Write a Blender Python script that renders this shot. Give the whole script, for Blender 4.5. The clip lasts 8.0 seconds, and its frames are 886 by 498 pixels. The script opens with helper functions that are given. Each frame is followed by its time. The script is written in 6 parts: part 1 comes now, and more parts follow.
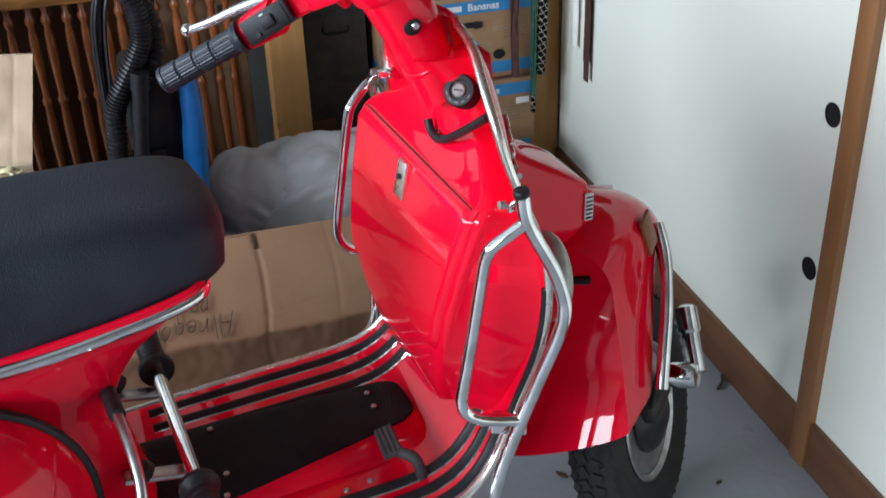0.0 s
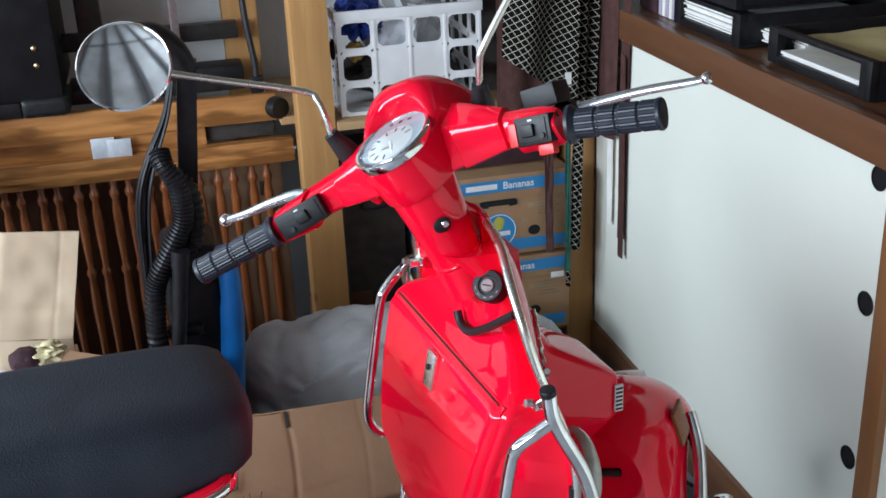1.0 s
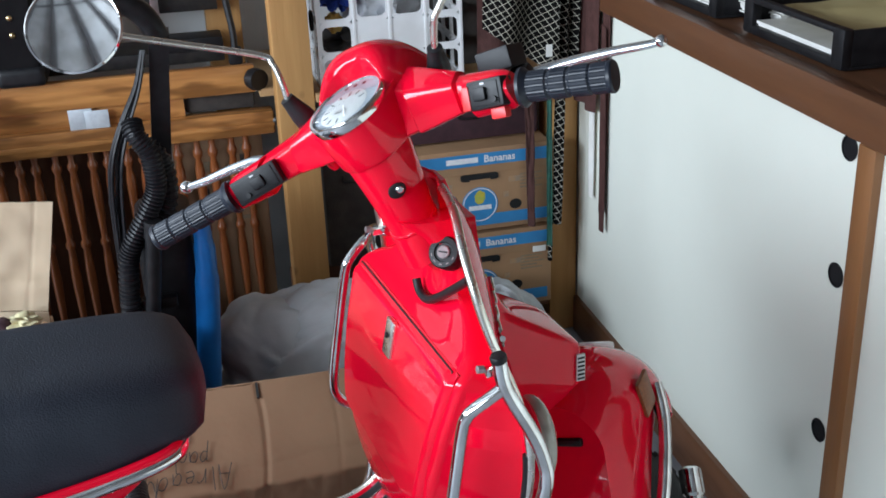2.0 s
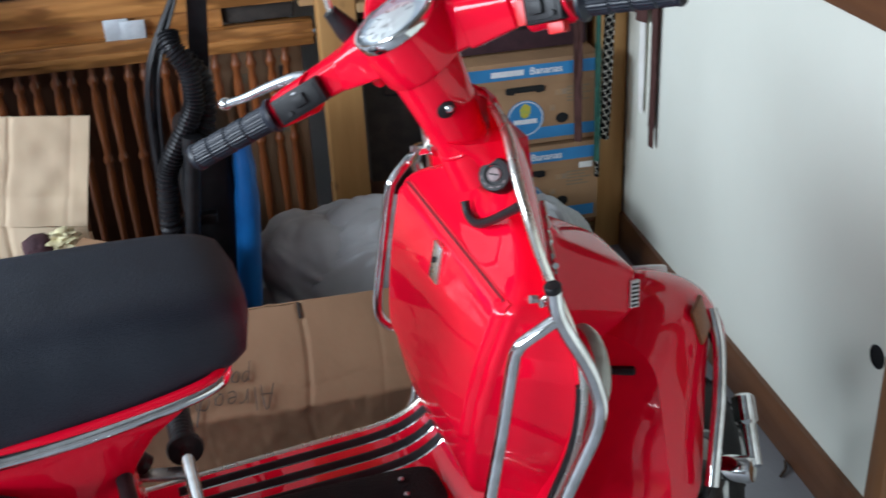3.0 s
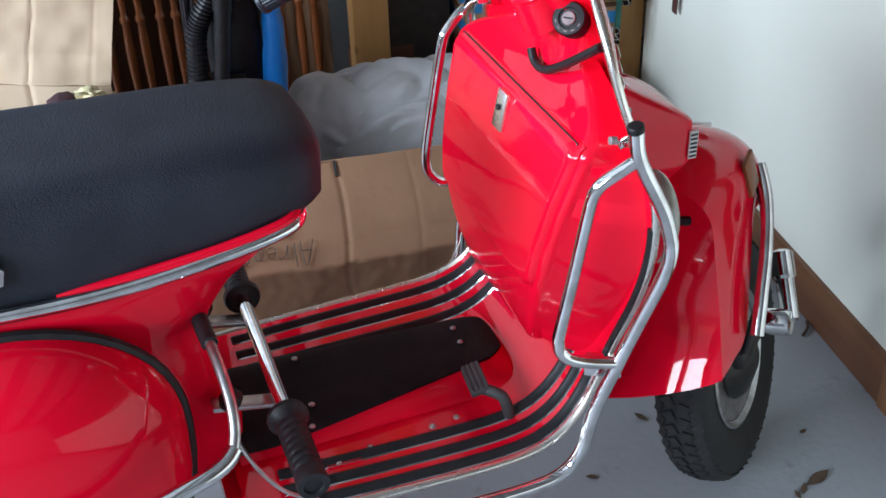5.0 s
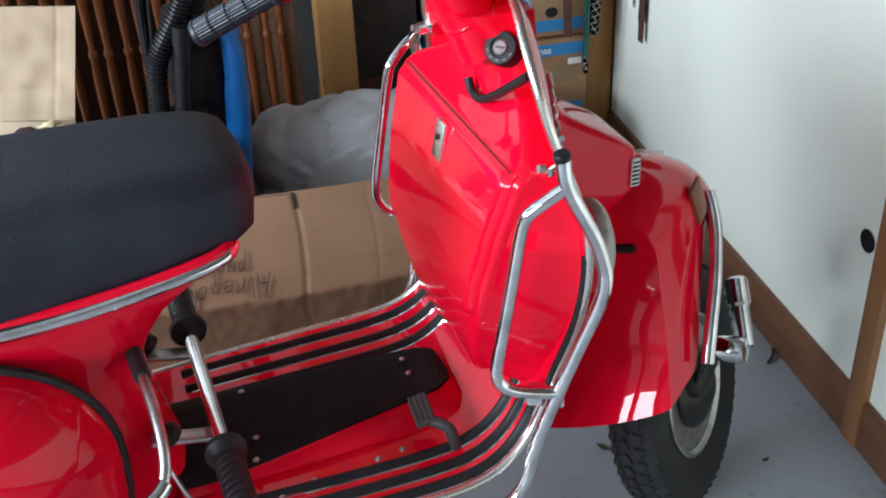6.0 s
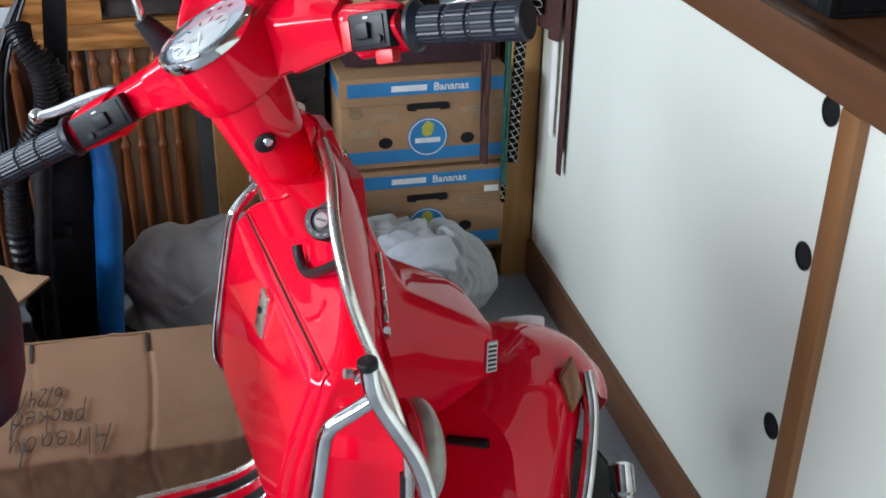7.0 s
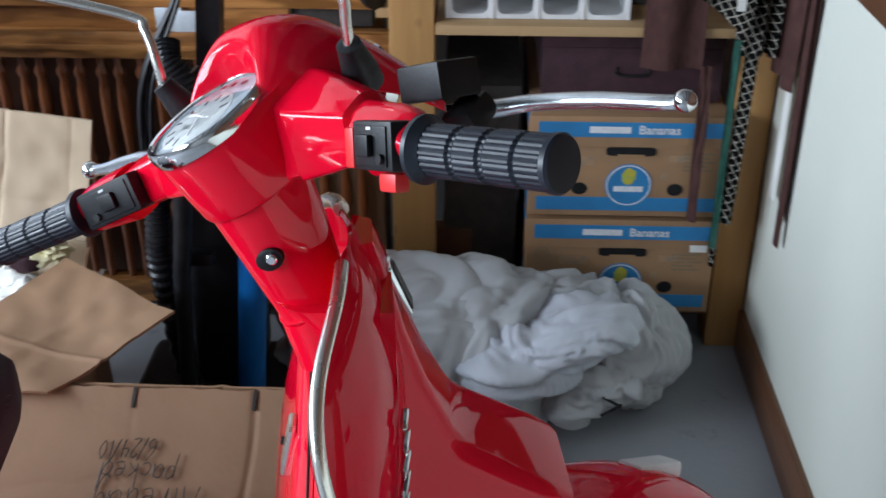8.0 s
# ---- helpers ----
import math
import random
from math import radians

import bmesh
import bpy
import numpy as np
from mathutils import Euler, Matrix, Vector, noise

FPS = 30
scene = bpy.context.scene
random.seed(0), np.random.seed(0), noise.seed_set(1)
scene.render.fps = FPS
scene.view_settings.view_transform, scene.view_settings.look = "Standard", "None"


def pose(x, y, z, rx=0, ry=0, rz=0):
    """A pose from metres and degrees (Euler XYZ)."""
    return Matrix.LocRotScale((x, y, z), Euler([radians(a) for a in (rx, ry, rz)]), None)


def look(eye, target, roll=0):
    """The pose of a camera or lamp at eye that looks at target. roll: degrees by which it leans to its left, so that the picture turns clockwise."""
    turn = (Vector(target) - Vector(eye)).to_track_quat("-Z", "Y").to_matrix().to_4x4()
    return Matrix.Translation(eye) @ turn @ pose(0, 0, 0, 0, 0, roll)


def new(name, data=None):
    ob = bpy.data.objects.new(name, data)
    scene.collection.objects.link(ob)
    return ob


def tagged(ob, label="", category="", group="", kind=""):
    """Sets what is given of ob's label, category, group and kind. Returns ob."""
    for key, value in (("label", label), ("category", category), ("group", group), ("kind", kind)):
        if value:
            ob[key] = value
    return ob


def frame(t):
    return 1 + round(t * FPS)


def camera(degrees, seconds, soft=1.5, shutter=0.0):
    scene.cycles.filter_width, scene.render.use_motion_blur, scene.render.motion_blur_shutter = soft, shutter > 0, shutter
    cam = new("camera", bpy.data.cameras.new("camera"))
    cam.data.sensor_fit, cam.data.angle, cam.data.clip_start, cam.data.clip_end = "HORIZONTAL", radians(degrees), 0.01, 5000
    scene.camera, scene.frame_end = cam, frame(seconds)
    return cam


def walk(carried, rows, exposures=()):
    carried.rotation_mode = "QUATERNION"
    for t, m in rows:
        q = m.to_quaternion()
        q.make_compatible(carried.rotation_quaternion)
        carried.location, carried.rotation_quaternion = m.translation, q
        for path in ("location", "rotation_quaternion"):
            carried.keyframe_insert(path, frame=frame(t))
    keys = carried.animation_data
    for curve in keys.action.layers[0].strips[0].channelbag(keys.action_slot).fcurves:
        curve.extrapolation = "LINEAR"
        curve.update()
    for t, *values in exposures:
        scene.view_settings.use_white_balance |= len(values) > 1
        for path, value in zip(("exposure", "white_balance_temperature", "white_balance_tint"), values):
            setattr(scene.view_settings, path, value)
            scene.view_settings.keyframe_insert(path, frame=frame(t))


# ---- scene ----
cam = camera(43.01, 8.0, soft=1.6, shutter=0.2)
# seconds, eye x y z, turn about x y z in degrees
PATH = [
    (0, -0.4767, 0.1240, 1.4588, 59.67, 1.83, -16.59),
    (0.3, -0.4761, 0.1237, 1.4725, 62.50, 1.75, -16.55),
    (0.5, -0.4676, 0.1258, 1.4869, 64.15, 1.65, -15.64),
    (0.7, -0.4708, 0.1265, 1.4967, 65.66, 2.14, -15.34),
    (1, -0.4557, 0.1305, 1.5095, 67.56, 2.25, -14.45),
    (1.5, -0.4313, 0.1277, 1.5046, 67.39, 2.69, -14.26),
    (1.7, -0.4171, 0.1152, 1.4966, 67.44, 2.04, -13.83),
    (2.8, -0.3615, 0.1758, 1.4694, 62.24, 3.03, -15.31),
    (3, -0.3956, 0.1875, 1.4750, 62.04, 2.69, -12.32),
    (3.2, -0.4653, 0.1877, 1.4693, 62.49, 0.34, -9.04),
    (3.5, -0.5693, 0.1816, 1.4732, 61.12, 1.42, -7.90),
    (3.7, -0.6108, 0.1893, 1.4652, 60.17, -0.03, -6.99),
    (4, -0.6040, 0.1929, 1.4708, 59.60, 0.97, -9.21),
    (4.5, -0.5487, 0.1779, 1.4606, 57.59, 0.67, -11.05),
    (4.7, -0.5353, 0.1790, 1.4521, 56.33, 0.87, -12.21),
    (5.8, -0.4791, 0.1824, 1.4238, 56.30, 2.37, -14.08),
    (6, -0.4429, 0.1654, 1.4327, 57.83, 2.21, -13.59),
    (6.2, -0.3840, 0.1553, 1.4441, 59.01, 1.67, -13.85),
    (6.5, -0.3340, 0.1907, 1.4368, 59.74, 2.16, -16.06),
    (6.7, -0.2910, 0.2436, 1.4350, 60.39, 1.53, -16.08),
    (7, -0.2216, 0.3507, 1.4394, 61.95, -0.96, -13.29),
    (7.2, -0.1716, 0.4181, 1.4470, 60.83, -0.76, -11.75),
    (7.4, -0.1335, 0.4794, 1.4530, 60.23, -1.17, -10.45),
    (7.5, -0.1158, 0.5062, 1.4522, 60.70, -0.66, -9.99),
    (7.7, -0.0739, 0.5540, 1.4430, 60.86, 0.33, -6.44),
    (7.8, -0.0490, 0.5900, 1.4370, 61.35, 0.35, -4.21),
    (8, 0.0186, 0.6394, 1.4393, 60.98, -0.03, 2.12),
]
# seconds, stops, kelvin, tint
EXPOSURES = [(0.0, -0.10, 6200, 10), (1.0, -0.13, 6100, 10), (1.7, -0.13, 6100, 10), (3.0, -0.22, 6150, 10), (3.5, -0.15, 6000, 11), (4.0, 0.0, 5950, 11), (4.5, 0.06, 5900, 11),
             (5.8, 0.04, 6150, 10), (6.5, 0.02, 6200, 10), (7.0, -0.12, 6200, 10), (8.0, -0.30, 6000, 10)]
walk(cam, [(t, pose(*p)) for t, *p in PATH], EXPOSURES)
# ---- light ----
world = bpy.data.worlds.new("sky")
scene.world = world
world.use_nodes = True
wn, wl = world.node_tree.nodes, world.node_tree.links
sky = wn.new("ShaderNodeTexSky")
sky.sky_type, sky.sun_disc = "NISHITA", False
sky.sun_elevation, sky.sun_rotation = radians(48), radians(200)
wl.new(sky.outputs[0], wn["Background"].inputs[0])
wn["Background"].inputs[1].default_value = 0.12
sun = new("sun", bpy.data.lights.new("sun", "SUN"))
sun.data.energy, sun.data.angle, sun.data.color = 2.5, radians(0.6), (1.0, 0.95, 0.88)
sun.matrix_world = look((0, 0, 0), (0.25, 0.55, -0.8))
# daylight of the open garage door, beside the camera
door_light = new("door_daylight", bpy.data.lights.new("door_daylight", "AREA"))
door_light.data.shape, door_light.data.size, door_light.data.size_y = "RECTANGLE", 4.8, 0.70
door_light.data.energy, door_light.data.color = 335.0, (0.855, 0.932, 1.0)
door_light.matrix_world = look((-3.38, 0.3, 1.74), (0.6, 0.3, 1.74))
scene.view_settings.exposure = 0.0

# ---- materials ----


def mat(name, color, rough=0.5, metal=0.0, other=None, scale=8.0, amount=1.0, bump=0.0, bscale=120.0, coat=0.0,
        stretch=(1, 1, 1), rvar=0.0, sheen=0.0, spec=0.5, detail=6.0, rand=0.0, contrast=(0.35, 0.65)):
    m = bpy.data.materials.new(name)
    m.use_nodes = True
    n, l = m.node_tree.nodes, m.node_tree.links
    b = n["Principled BSDF"]
    b.inputs["Base Color"].default_value = (*color, 1)
    b.inputs["Roughness"].default_value, b.inputs["Metallic"].default_value = rough, metal
    b.inputs["Coat Weight"].default_value, b.inputs["Coat Roughness"].default_value = coat, 0.03
    b.inputs["Coat IOR"].default_value = 1.43
    b.inputs["Sheen Weight"].default_value = sheen
    b.inputs["Specular IOR Level"].default_value = spec
    tc, mp = n.new("ShaderNodeTexCoord"), n.new("ShaderNodeMapping")
    mp.inputs["Scale"].default_value = stretch
    l.new(tc.outputs["Object"], mp.inputs["Vector"])
    if other or rvar:
        t = n.new("ShaderNodeTexNoise")
        t.inputs["Scale"].default_value, t.inputs["Detail"].default_value = scale, detail
        l.new(mp.outputs[0], t.inputs["Vector"])
        r = n.new("ShaderNodeMapRange")
        r.inputs["From Min"].default_value, r.inputs["From Max"].default_value = contrast
        l.new(t.outputs["Fac"], r.inputs["Value"])
        if other:
            mx = n.new("ShaderNodeMix")
            mx.data_type = "RGBA"
            mx.inputs["A"].default_value, mx.inputs["B"].default_value = (*color, 1), (*other, 1)
            s = n.new("ShaderNodeMath")
            s.operation = "MULTIPLY"
            s.inputs[1].default_value = amount
            l.new(r.outputs[0], s.inputs[0])
            last = s.outputs[0]
            if rand:
                oi, ad = n.new("ShaderNodeObjectInfo"), n.new("ShaderNodeMath")
                ad.operation = "MULTIPLY_ADD"
                ad.inputs[1].default_value = rand
                l.new(oi.outputs["Random"], ad.inputs[0])
                l.new(last, ad.inputs[2])
                ad.use_clamp = True
                last = ad.outputs[0]
            l.new(last, mx.inputs["Factor"])
            l.new(mx.outputs["Result"], b.inputs["Base Color"])
        if rvar:
            rr = n.new("ShaderNodeMapRange")
            rr.inputs["To Min"].default_value, rr.inputs["To Max"].default_value = max(rough - rvar, 0.02), rough + rvar
            l.new(t.outputs["Fac"], rr.inputs["Value"])
            l.new(rr.outputs[0], b.inputs["Roughness"])
    if bump:
        t2, bp = n.new("ShaderNodeTexNoise"), n.new("ShaderNodeBump")
        t2.inputs["Scale"].default_value, t2.inputs["Detail"].default_value = bscale, 5.0
        bp.inputs["Strength"].default_value, bp.inputs["Distance"].default_value = bump, 0.01
        l.new(mp.outputs[0], t2.inputs["Vector"])
        l.new(t2.outputs["Fac"], bp.inputs["Height"])
        l.new(bp.outputs[0], b.inputs["Normal"])
    return m


def wood(name, light, dark, axis=0, ring=14.0, rough=0.5, coat=0.0, rand=0.0, bump=0.15):
    """Long grain along one axis: stretched noise bands over a soft large variation."""
    s = [1.0, 1.0, 1.0]
    s[axis] = 0.09
    m = mat(name, light, rough, other=dark, scale=ring, amount=0.9, bump=bump, bscale=70, stretch=s, coat=coat, rvar=0.1,
            rand=rand, detail=8.0, contrast=(0.3, 0.7))
    return m


RED = mat("red_paint", (0.78, 0.0022, 0.026), 0.45, other=(0.71, 0.002, 0.022), scale=5, coat=0.80, rvar=0.04, spec=0.0)
CHROME = mat("chrome", (0.86, 0.87, 0.88), 0.10, 1.0, other=(0.62, 0.61, 0.60), scale=30, rvar=0.06)
EDGE = mat("satin_trim", (0.88, 0.86, 0.80), 0.28, 1.0, other=(0.75, 0.72, 0.64), scale=25, rvar=0.1)
GALV = mat("galvanised_steel", (0.70, 0.76, 0.80), 0.42, 0.3, other=(0.58, 0.63, 0.67), scale=50, rvar=0.1)
STEEL = mat("brushed_steel", (0.55, 0.55, 0.54), 0.35, 1.0, other=(0.4, 0.4, 0.4), scale=60, rvar=0.12)
RUBBER = mat("black_rubber", (0.009, 0.0095, 0.011), 0.45, other=(0.018, 0.018, 0.02), scale=40, bump=0.1, bscale=300, spec=0.35)
GRIP = mat("grey_grip_rubber", (0.007, 0.010, 0.0175), 0.42, other=(0.013, 0.017, 0.027), scale=60, rvar=0.1)
LOCKFACE = mat("lock_face", (0.24, 0.19, 0.19), 0.45, other=(0.14, 0.12, 0.12), scale=90)
SHINY = mat("shiny_black_vinyl", (0.007, 0.007, 0.009), 0.36, other=(0.013, 0.013, 0.015), scale=40, rvar=0.06, spec=0.3)
PLASTIC = mat("black_plastic", (0.006, 0.006, 0.0075), 0.45, other=(0.012, 0.012, 0.0135), scale=50, rvar=0.1, bump=0.05, bscale=500, spec=0.3)
VINYL = mat("black_vinyl", (0.0135, 0.0165, 0.025), 0.5, other=(0.020, 0.024, 0.034), scale=14, bump=0.25, bscale=420, rvar=0.07, spec=0.3)
MATM = mat("black_ribbed_mat", (0.005, 0.005, 0.006), 0.7, other=(0.010, 0.009, 0.009), scale=30, bump=0.3, bscale=250, spec=0.2)
TYRE = mat("tyre_rubber", (0.012, 0.012, 0.013), 0.8, other=(0.022, 0.021, 0.020), scale=20, bump=0.3, bscale=200)
DARKM = mat("dark_metal", (0.03, 0.03, 0.032), 0.4, 0.6, other=(0.05, 0.048, 0.045), scale=40, rvar=0.1)
WHITEPL = mat("white_plastic", (0.82, 0.83, 0.84), 0.42, other=(0.7, 0.7, 0.7), scale=9, rvar=0.08)
LENS = mat("clear_lens", (0.40, 0.39, 0.34), 0.18, other=(0.30, 0.29, 0.25), scale=60, coat=0.6)
AMBER = mat("amber_reflector", (0.30, 0.10, 0.03), 0.3, other=(0.19, 0.065, 0.02), scale=200, coat=0.25)
REDPL = mat("red_switch_plastic", (0.75, 0.03, 0.03), 0.4, other=(0.6, 0.02, 0.02), scale=20)
WHITEINK = mat("white_ink", (0.75, 0.76, 0.78), 0.6, other=(0.62, 0.63, 0.66), scale=90)
BLACKINK = mat("black_marker_ink", (0.02, 0.018, 0.018), 0.6, other=(0.07, 0.05, 0.04), scale=120)
PANEL = mat("white_wall_paint", (0.735, 0.755, 0.675), 0.55, other=(0.70, 0.72, 0.64), scale=2.2, rvar=0.08, bump=0.03, bscale=220)
TRIM = wood("brown_stained_trim", (0.165, 0.068, 0.028), (0.085, 0.034, 0.015), axis=1, rough=0.42, coat=0.15)
TRIMZ = wood("brown_stained_batten", (0.27, 0.12, 0.042), (0.15, 0.06, 0.021), axis=2, rough=0.42, coat=0.15)
PINE = wood("pine_lumber", (0.54, 0.295, 0.105), (0.38, 0.185, 0.055), axis=2, ring=22, rough=0.6)
PINEX = wood("pine_board", (0.48, 0.32, 0.16), (0.36, 0.21, 0.09), axis=0, ring=18, rough=0.6)


def cathedral(name, light, dark, scale=9.0):
    """Flat-sawn board: arched growth rings along x over fine pores."""
    m = wood(name, light, dark, axis=0, ring=60, rough=0.36, coat=0.25)
    n, l = m.node_tree.nodes, m.node_tree.links
    b = n["Principled BSDF"]
    fine = b.inputs["Base Color"].links[0].from_socket
    tc, mp, wv, rp, mx = (n.new(k) for k in ("ShaderNodeTexCoord", "ShaderNodeMapping", "ShaderNodeTexWave", "ShaderNodeMapRange", "ShaderNodeMix"))
    mp.inputs["Scale"].default_value, mp.inputs["Location"].default_value = (0.22, 1.0, 1.0), (0.13, 0.0, -0.71)
    l.new(tc.outputs["Object"], mp.inputs["Vector"])
    wv.wave_type, wv.rings_direction = "RINGS", "SPHERICAL"
    for key, value in (("Scale", scale), ("Distortion", 5.0), ("Detail", 2.0), ("Detail Scale", 3.0)):
        wv.inputs[key].default_value = value
    l.new(mp.outputs[0], wv.inputs["Vector"])
    rp.inputs["From Min"].default_value, rp.inputs["From Max"].default_value = 0.45, 0.95
    rp.inputs["To Max"].default_value = 0.85
    l.new(wv.outputs["Fac"], rp.inputs["Value"])
    mx.data_type = "RGBA"
    mx.inputs["B"].default_value = (*(c * 0.55 for c in dark), 1)
    l.new(fine, mx.inputs["A"])
    l.new(rp.outputs[0], mx.inputs["Factor"])
    l.new(mx.outputs["Result"], b.inputs["Base Color"])
    return m




def knots(m, size=0.10):
    """Dark round knots scattered over a softwood board."""
    n, l = m.node_tree.nodes, m.node_tree.links
    b = n["Principled BSDF"]
    base = b.inputs["Base Color"].links[0].from_socket
    tc, mp, vo, rp, mx = (n.new(k) for k in ("ShaderNodeTexCoord", "ShaderNodeMapping", "ShaderNodeTexVoronoi", "ShaderNodeMapRange", "ShaderNodeMix"))
    mp.inputs["Scale"].default_value = (1.0, 1.0, 0.75)
    vo.inputs["Scale"].default_value = 7.0
    l.new(tc.outputs["Object"], mp.inputs["Vector"])
    l.new(mp.outputs[0], vo.inputs["Vector"])
    rp.inputs["From Min"].default_value, rp.inputs["From Max"].default_value = size, size * 0.4
    rp.inputs["To Max"].default_value = 0.8
    l.new(vo.outputs["Distance"], rp.inputs["Value"])
    mx.data_type = "RGBA"
    mx.inputs["B"].default_value = (0.13, 0.045, 0.014, 1)
    l.new(base, mx.inputs["A"])
    l.new(rp.outputs[0], mx.inputs["Factor"])
    l.new(mx.outputs["Result"], b.inputs["Base Color"])


knots(PINE)
knots(PINEX)
OAK = cathedral("oak_rail", (0.60, 0.28, 0.085), (0.36, 0.145, 0.038))
SPINDLE = wood("turned_wood", (0.27, 0.082, 0.023), (0.14, 0.038, 0.010), axis=2, ring=30, rough=0.3, coat=0.4, rand=0.25)
BACKWOOD = wood("plywood_panel", (0.125, 0.046, 0.017), (0.06, 0.020, 0.008), axis=2, ring=12, rough=0.6)
CARD = mat("brown_cardboard", (0.325, 0.190, 0.104), 0.72, other=(0.265, 0.150, 0.080), scale=6, bump=0.07, bscale=60, stretch=(1, 1, 0.6), rand=0.1)
CARDL = mat("light_cardboard", (0.60, 0.485, 0.345), 0.85, other=(0.53, 0.415, 0.28), scale=5, bump=0.04, bscale=50)
BANCARD = mat("kraft_box_board", (0.38, 0.215, 0.105), 0.8, other=(0.29, 0.17, 0.09), scale=7, bump=0.08, bscale=90)
BLUEINK = mat("blue_print", (0.03, 0.21, 0.46), 0.6, other=(0.025, 0.17, 0.38), scale=14)
YELLOWINK = mat("yellow_print", (0.55, 0.42, 0.03), 0.6, other=(0.3, 0.4, 0.08), scale=60)
FADEDINK = mat("faded_print", (0.27, 0.20, 0.14), 0.75, other=(0.38, 0.225, 0.115), scale=60)
GREYINK = mat("grey_print", (0.2, 0.15, 0.10), 0.7, other=(0.27, 0.19, 0.11), scale=90)
CLOTH = mat("grey_cover_cloth", (0.50, 0.51, 0.52), 0.7, other=(0.41, 0.415, 0.42), scale=5, bump=0.15, bscale=30, sheen=0.2)
CLOTHIN = mat("pale_cover_lining", (0.62, 0.64, 0.70), 0.6, other=(0.53, 0.55, 0.60), scale=6, bump=0.12, bscale=30, sheen=0.2)
BLUEPL = mat("blue_plastic", (0.012, 0.15, 0.46), 0.35, other=(0.01, 0.11, 0.36), scale=16, rvar=0.08)
BLUEVINYL = mat("blue_shiny_vinyl", (0.003, 0.085, 0.50), 0.22, other=(0.002, 0.045, 0.32), scale=12, coat=0.5, bump=0.1, bscale=25)
PAPER = mat("paper", (0.75, 0.74, 0.71), 0.8, other=(0.66, 0.65, 0.61), scale=20)
MANILA = mat("manila_folder", (0.50, 0.42, 0.20), 0.75, other=(0.44, 0.36, 0.16), scale=12)
MAROON = mat("maroon_cloth", (0.05, 0.017, 0.024), 0.85, other=(0.03, 0.010, 0.015), scale=30, bump=0.2, bscale=300)
BROWNTIE = mat("brown_tie_cloth", (0.080, 0.038, 0.034), 0.9, other=(0.058, 0.028, 0.025), scale=70, bump=0.2, bscale=300, stretch=(1, 1, 0.5), spec=0.1)
GREENTIE = mat("green_strap", (0.02, 0.10, 0.07), 0.8, other=(0.012, 0.06, 0.045), scale=60)
WALLP = mat("painted_block_wall", (0.44, 0.445, 0.44), 0.8, other=(0.34, 0.345, 0.34), scale=3, bump=0.3, bscale=40)
DARKWALL = mat("dark_stud_wall", (0.055, 0.05, 0.045), 0.9, other=(0.03, 0.028, 0.026), scale=4, bump=0.3, bscale=30)
CEIL = mat("grey_ceiling_panel", (0.33, 0.34, 0.34), 0.7, other=(0.28, 0.29, 0.29), scale=3)
BEAM = mat("grey_painted_beam", (0.075, 0.075, 0.078), 0.85, other=(0.055, 0.055, 0.057), scale=8, spec=0.1)
PALEWALL = mat("pale_plaster_wall", (0.78, 0.80, 0.80), 0.85, other=(0.64, 0.66, 0.66), scale=3, bump=0.3, bscale=30, spec=0.2)
ALLOY = mat("satin_alloy", (0.66, 0.68, 0.70), 0.24, 1.0, other=(0.52, 0.54, 0.56), scale=40, rvar=0.1)
LEAF = mat("dry_leaf", (0.09, 0.055, 0.03), 0.8, other=(0.05, 0.03, 0.018), scale=60)
BLACKCASE = mat("black_case_vinyl", (0.004, 0.004, 0.005), 0.5, other=(0.009, 0.009, 0.010), scale=20, bump=0.06, bscale=200, spec=0.25)
GREYBOX = mat("dark_grey_fabric", (0.055, 0.046, 0.040), 0.85, other=(0.034, 0.029, 0.026), scale=30, bump=0.2, bscale=200)
MIRROR = mat("mirror_glass", (0.86, 0.87, 0.88), 0.0, 1.0)
GOLD = mat("gold_foil", (0.6, 0.4, 0.12), 0.35, 1.0, other=(0.45, 0.28, 0.08), scale=30)
BLUECLOTH = mat("blue_cloth", (0.015, 0.05, 0.32), 0.6, other=(0.01, 0.03, 0.2), scale=20, bump=0.3, bscale=60)
PLASTICBAG = mat("white_plastic_bag", (0.68, 0.70, 0.73), 0.4, other=(0.5, 0.53, 0.58), scale=12, bump=0.4, bscale=50)
TREAD = mat("pedal_rubber", (0.035, 0.036, 0.038), 0.6, other=(0.06, 0.06, 0.06), scale=40)


def concrete():
    m = mat("grey_concrete", (0.315, 0.33, 0.35), 0.62, other=(0.25, 0.263, 0.282), scale=1.6, bump=0.12, bscale=60, rvar=0.12, detail=9.0)
    n, l = m.node_tree.nodes, m.node_tree.links
    b = n["Principled BSDF"]
    base = b.inputs["Base Color"].links[0].from_socket
    v = n.new("ShaderNodeTexNoise")
    v.inputs["Scale"].default_value, v.inputs["Detail"].default_value, v.inputs["Roughness"].default_value = 9.0, 8.0, 0.7
    tc = n.new("ShaderNodeTexCoord")
    l.new(tc.outputs["Object"], v.inputs["Vector"])
    r = n.new("ShaderNodeMapRange")
    r.inputs["From Min"].default_value, r.inputs["From Max"].default_value = 0.60, 0.74
    l.new(v.outputs["Fac"], r.inputs["Value"])
    mx = n.new("ShaderNodeMix")
    mx.data_type = "RGBA"
    mx.inputs["B"].default_value = (0.13, 0.132, 0.14, 1)
    l.new(base, mx.inputs["A"])
    l.new(r.outputs[0], mx.inputs["Factor"])
    l.new(mx.outputs["Result"], b.inputs["Base Color"])
    return m


CONCRETE = concrete()


